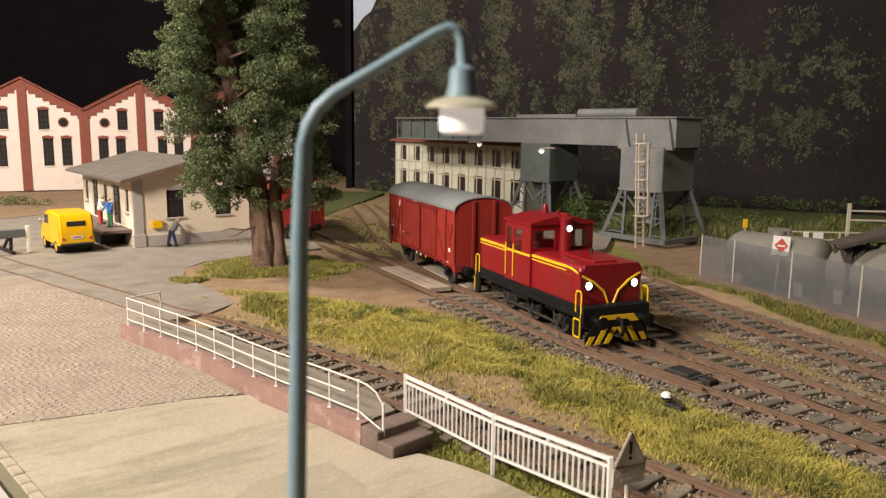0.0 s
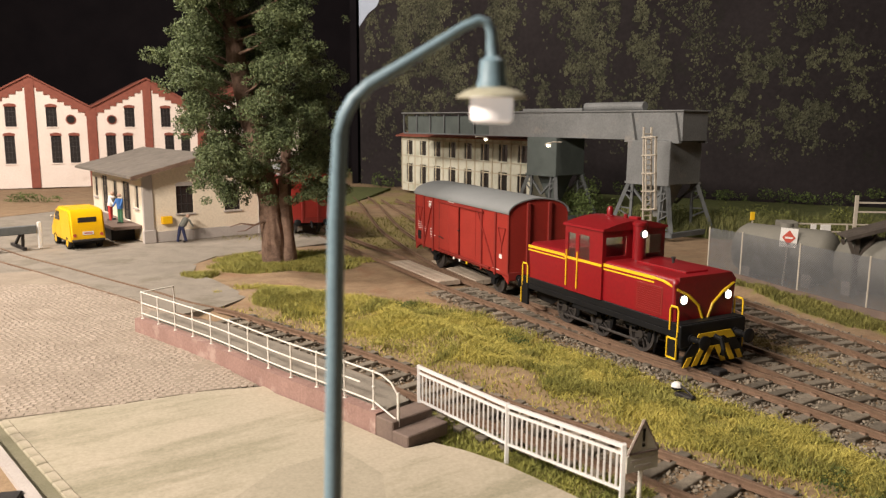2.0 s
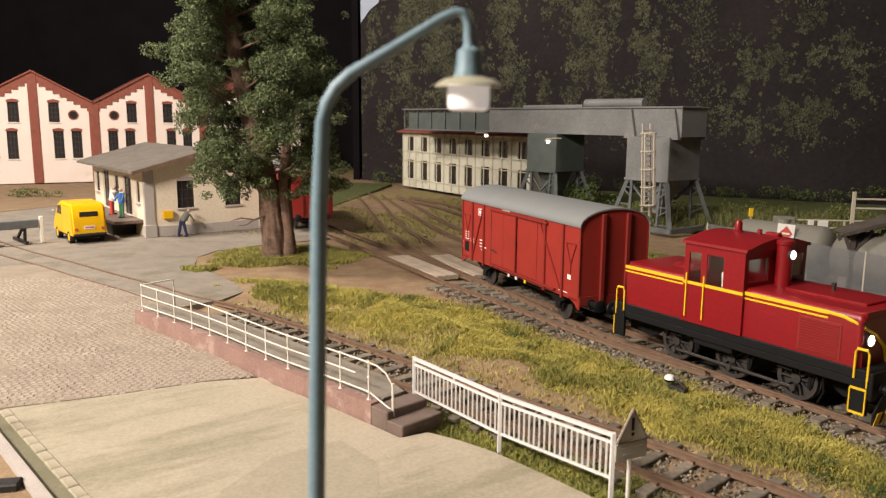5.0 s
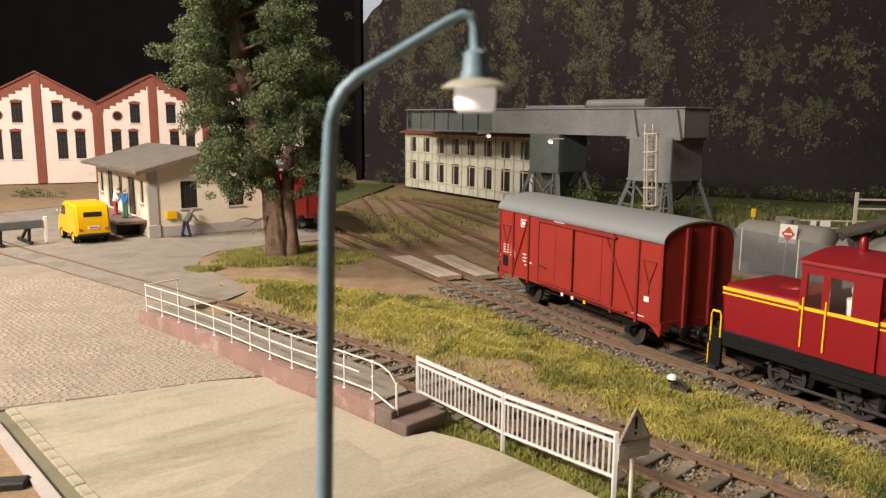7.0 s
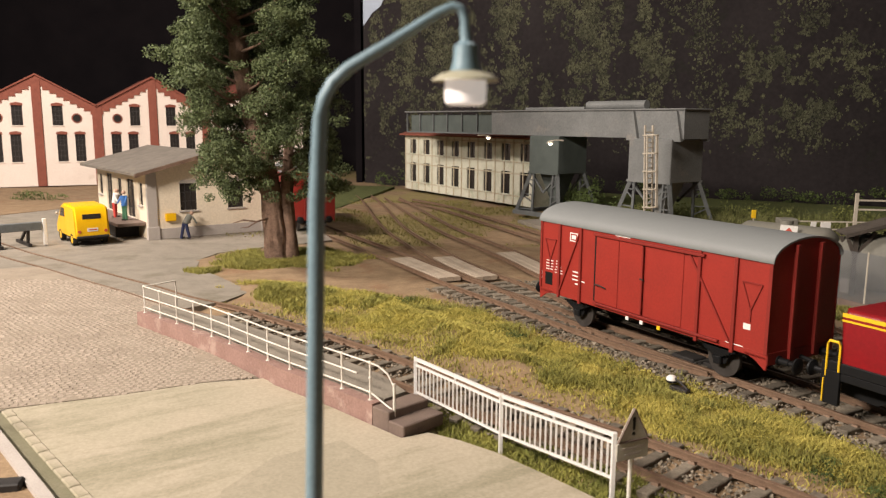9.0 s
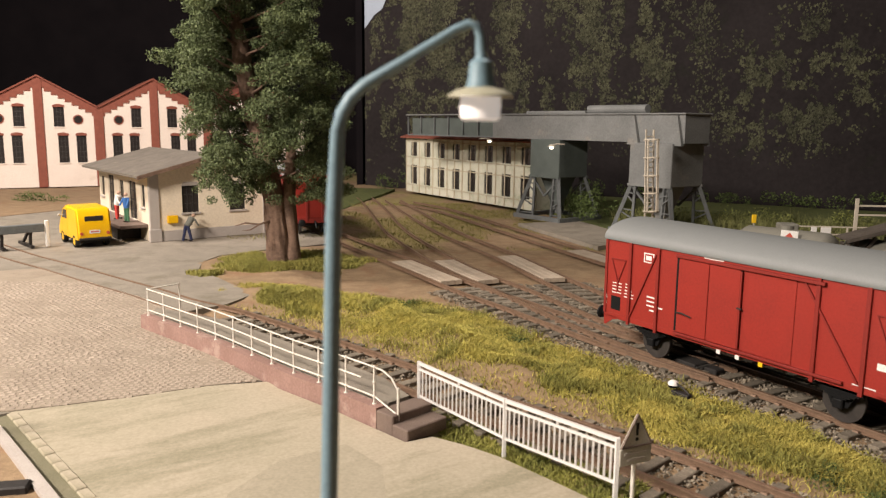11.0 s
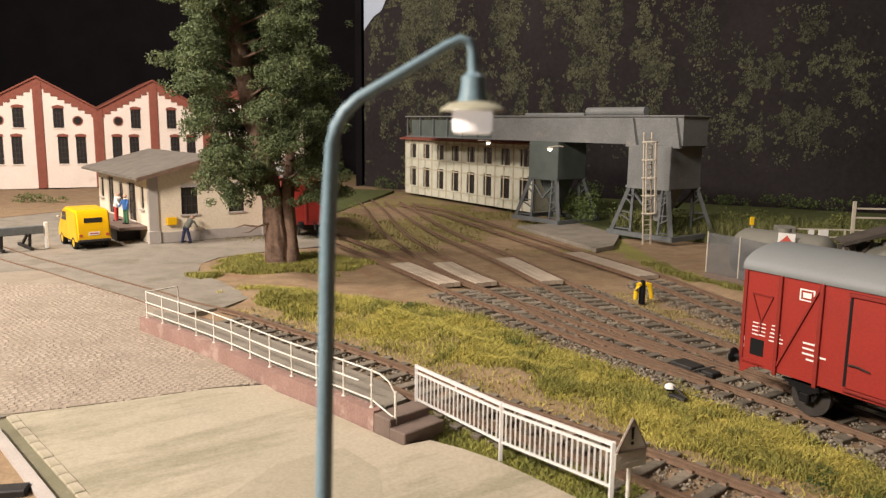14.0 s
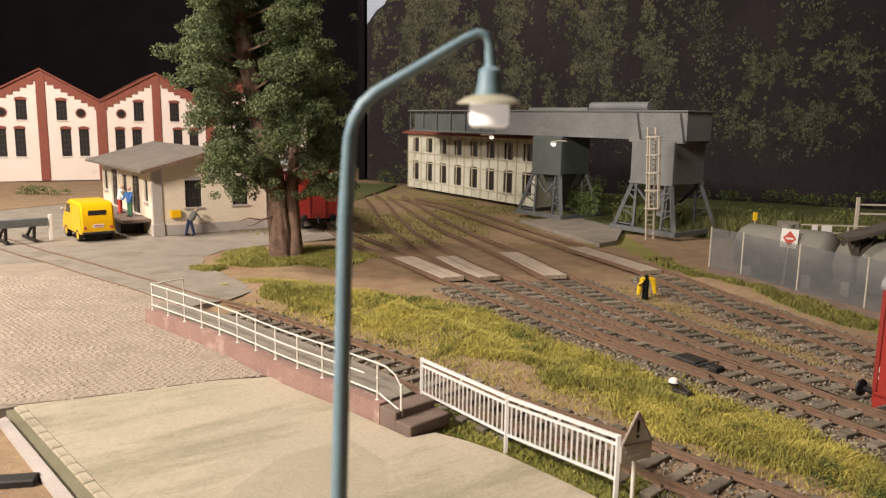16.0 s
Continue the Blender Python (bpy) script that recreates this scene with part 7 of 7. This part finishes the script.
# ---- painted figurines: plain shapes ----
def figurine(m, label, top, legs, bend=0.0):
    bm = bmesh.new()
    hip = Vector((0, 0, 0.85))
    for s in (-1, 1):
        rod(bm, (0.1 * s + 0.12 * s * (bend > 0), 0.12 * s * (bend > 0), 0), (0.08 * s, 0, 0.88), 0.075, 0.1, 8, 1)
        box(bm, 0.1 * s + 0.12 * s * (bend > 0) - 0.06, 0.1 * s + 0.12 * s * (bend > 0) + 0.06, -0.16, 0.08, 0, 0.08, 0.02, 2)
    top_c = hip + Vector((0, -math.sin(bend) * 0.6, math.cos(bend) * 0.6))
    rod(bm, hip, top_c, 0.17, 0.2, 10, 0)
    for s in (-1, 1):
        rod(bm, top_c + Vector((0.22 * s, 0, -0.04)), top_c + Vector((0.27 * s, -0.25, -0.45)), 0.06, 0.05, 7, 0)
    head = top_c + Vector((0, -math.sin(bend) * 0.2, math.cos(bend) * 0.2))
    bmesh.ops.create_uvsphere(bm, u_segments=10, v_segments=8, radius=0.12, matrix=Matrix.Translation(head))
    for f in bm.faces:
        if all((v.co - head).length < 0.13 for v in f.verts):
            f.material_index = 3
    return solid("figurine", bm, [top, legs, DARKIRON, SKIN], label, "figurine", "painted figurines", smooth=True, m=m)


SKIN = mat("painted_figure_skin", (0.5, 0.33, 0.24), (0.44, 0.28, 0.2), 3, 0.7, bump=0)
BLUE = mat("figure_blue", (0.05, 0.16, 0.42), (0.04, 0.12, 0.33), 3, 0.8, bump=0)
NAVY = mat("figure_navy", (0.03, 0.035, 0.09), (0.02, 0.025, 0.06), 3, 0.8, bump=0)
GREENCLOTH = mat("figure_green", (0.06, 0.17, 0.09), (0.05, 0.13, 0.07), 3, 0.8, bump=0)
GREYCLOTH = mat("figure_grey", (0.2, 0.2, 0.17), (0.15, 0.15, 0.13), 3, 0.8, bump=0)
REDCLOTH = mat("figure_red", (0.5, 0.05, 0.04), (0.42, 0.04, 0.03), 3, 0.8, bump=0)
DOCK = pose(-15.6, 44.3, -0.04, 0, 0, 36)
figurine(DOCK @ pose(-0.75, 2.3, 0.98, 0, 0, -60), "painted figurine in blue shirt and green trousers on the dock", BLUE, GREENCLOTH)
figurine(DOCK @ pose(-0.8, 4.2, 0.98, 0, 0, 40), "painted figurine in red and white on the dock", WHITE, REDCLOTH, 0.25)
figurine(DOCK @ pose(1.75, -0.75, 0.04, 0, 0, 115), "painted bending figurine in grey shirt by the wall", GREYCLOTH, NAVY, 0.75)
bm = bmesh.new()
box(bm, -0.3, 0.3, -0.15, 0.1, 1.05, 1.5, 0.03)
solid("wall_box", bm, VANYELLOW, "yellow letter box on the shed wall", "letter box", m=DOCK @ pose(1.15, -0.12, 0))


# ---- track furniture ----
def build_lever():
    ob = thing("point_lever", pose(6.95, 19.6, -0.2, 0, 0, -60), "point lever with white and black weight", "point lever")
    bm = bmesh.new()
    box(bm, -0.2, 0.38, -0.1, 0.1, -0.05, 0.09, 0.02)
    part("base", bm, DARKIRON, ob, "dark lever base")
    bm = bmesh.new()
    tube(bm, [(0.35, 0, 0.1), (0.1, 0, 0.22), (-0.15, 0, 0.3)], 0.03, 6)
    part("arm", bm, DARKIRON, ob)
    bm = bmesh.new()
    lathe(bm, [(0.14, 0.16), (0.15, 0.22)], 18, Matrix.Translation((-0.2, 0, 0.0)))
    part("weight", bm, BLACK, ob, "black lower half")
    bm = bmesh.new()
    lathe(bm, [(0.15, 0.22), (0.14, 0.28), (0.09, 0.33), (0.02, 0.35)], 18, Matrix.Translation((-0.2, 0, 0.0)))
    part("weight_cap", bm, WHITE, ob, "white upper half", smooth=True)


build_lever()


def build_marker():
    ob = thing("track_marker", pose(9.15, 30.6, -0.2, 0, 0, 15), "black and yellow arched marker between the tracks", "marker")
    bm = bmesh.new()
    lathe(bm, [(0.13, 0), (0.13, 0.75), (0.09, 0.95), (0.03, 1.0)], 14)
    part("body", bm, BLACK, ob, "black body", smooth=True)
    for s in (-1, 1):
        bm = bmesh.new()
        tube(bm, [(s * 0.12, -0.05, 0.85), (s * 0.27, -0.08, 0.8), (s * 0.33, -0.1, 0.55), (s * 0.38, -0.12, 0.22)], [0.09, 0.11, 0.11, 0.08], 8)
        part("arm", bm, YELLOW, ob, "yellow arm", smooth=True)


build_marker()


def build_motor():
    p, d = MAIN.at(s_at(MAIN, 21.6))
    ob = thing("point_machine", pose(p.x, p.y, -0.13, 0, 0, math.degrees(math.atan2(d.y, d.x))), "black point machine cover between the rails", "point machine")
    for x, w, l in ((-0.55, 0.3, 0.42), (0.25, 0.2, 0.3)):
        bm = bmesh.new()
        box(bm, x - l, x + l, -w, w, -0.06, 0.09, 0.03)
        part("cover", bm, DARKIRON, ob, "black cover plate")
    bm = bmesh.new()
    rod(bm, (0.1, -0.5, 0.1), (0.15, 0.6, 0.1), 0.03, None, 6)
    part("tie_rod", bm, STEEL, ob)


build_motor()


def build_stop():
    ob = thing("buffer_stop", pose(-22.0, 41.6, 0, 0, 0, 132), "old timber and rail buffer stop at the siding end", "buffer stop")
    for s in (-1, 1):
        bm = bmesh.new()
        beam(bm, (0, s * 0.7, 0), (-0.3, s * 0.7, 1.25), 0.14)
        part("post", bm, DARKIRON, ob)
        bm = bmesh.new()
        beam(bm, (1.5, s * 0.7, 0), (-0.2, s * 0.7, 1.1), 0.12)
        part("strut", bm, DARKIRON, ob)
    bm = bmesh.new()
    box(bm, -0.45, -0.15, -1.35, 1.35, 0.85, 1.3, 0.03)
    part("cross_beam", bm, TRUSS, ob, "grey weathered cross beam")
    bm = bmesh.new()
    box(bm, -0.4, -0.2, -1.6, -1.42, 0, 1.45, 0.02)
    part("white_post", bm, WHITE, ob, "white marker post")
    for s in (-1, 1):
        bm = bmesh.new()
        beam(bm, (-0.5, s * 0.7, 0.06), (2.0, s * 0.7, 0.06), 0.16)
        part("ground_beam", bm, DARKIRON, ob)


build_stop()


def build_cabinet():
    ob = thing("notice_board", pose(-9.95, 15.9, 0, 0, 0, 30), "dark notice board on a thin post by the kerb", "notice board")
    bm = bmesh.new()
    rod(bm, (0, 0, -0.1), (0, 0, 1.0), 0.035, None, 8)
    part("post", bm, DARKIRON, ob)
    bm = bmesh.new()
    prism(bm, [(-0.3, 0.95), (0.3, 0.95), (0.34, 1.3), (0.0, 1.55), (-0.34, 1.3)], -0.04, 0.04, "y")
    part("board", bm, STEPGREY, ob, "dark brown board")


build_cabinet()
bm = bmesh.new()
box(bm, -0.38, 0.38, -0.18, 0.18, -0.1, 0.12, 0.03)
solid("stone_block", bm, DARKIRON, "dark grey stone block beside the kerb", "stone block", m=pose(-7.75, 13.85, 0, 0, 0, 10))
build_cobbles()


# ---- what moves ----
def on_track(line, s, half=3.0):
    """The pose of a vehicle whose two ends rest on the line at s - half and s + half."""
    a, b = line.at(s - half)[0], line.at(s + half)[0]
    c = (a + b) / 2
    return scaled(pose(c.x, c.y, 0, 0, 0, math.degrees(math.atan2(b.y - a.y, b.x - a.x))))


RUN = [(0.0, 37.23), (1.0, 38.91), (2.0, 40.69), (3.0, 42.51), (4.0, 44.32), (5.0, 46.10), (6.0, 47.84), (7.0, 49.55), (8.0, 51.23), (9.0, 52.90), (10.0, 54.57), (11.0, 56.26), (12.0, 57.98), (13.0, 59.71), (14.0, 61.45), (15.0, 63.16), (16.0, 64.91)]


def motions():
    walk(WAGON, [(t, on_track(MAIN, s)) for t, s in RUN])
    walk(LOCO, [(t, on_track(MAIN, s + 10.05, 1.9)) for t, s in RUN])


motions()
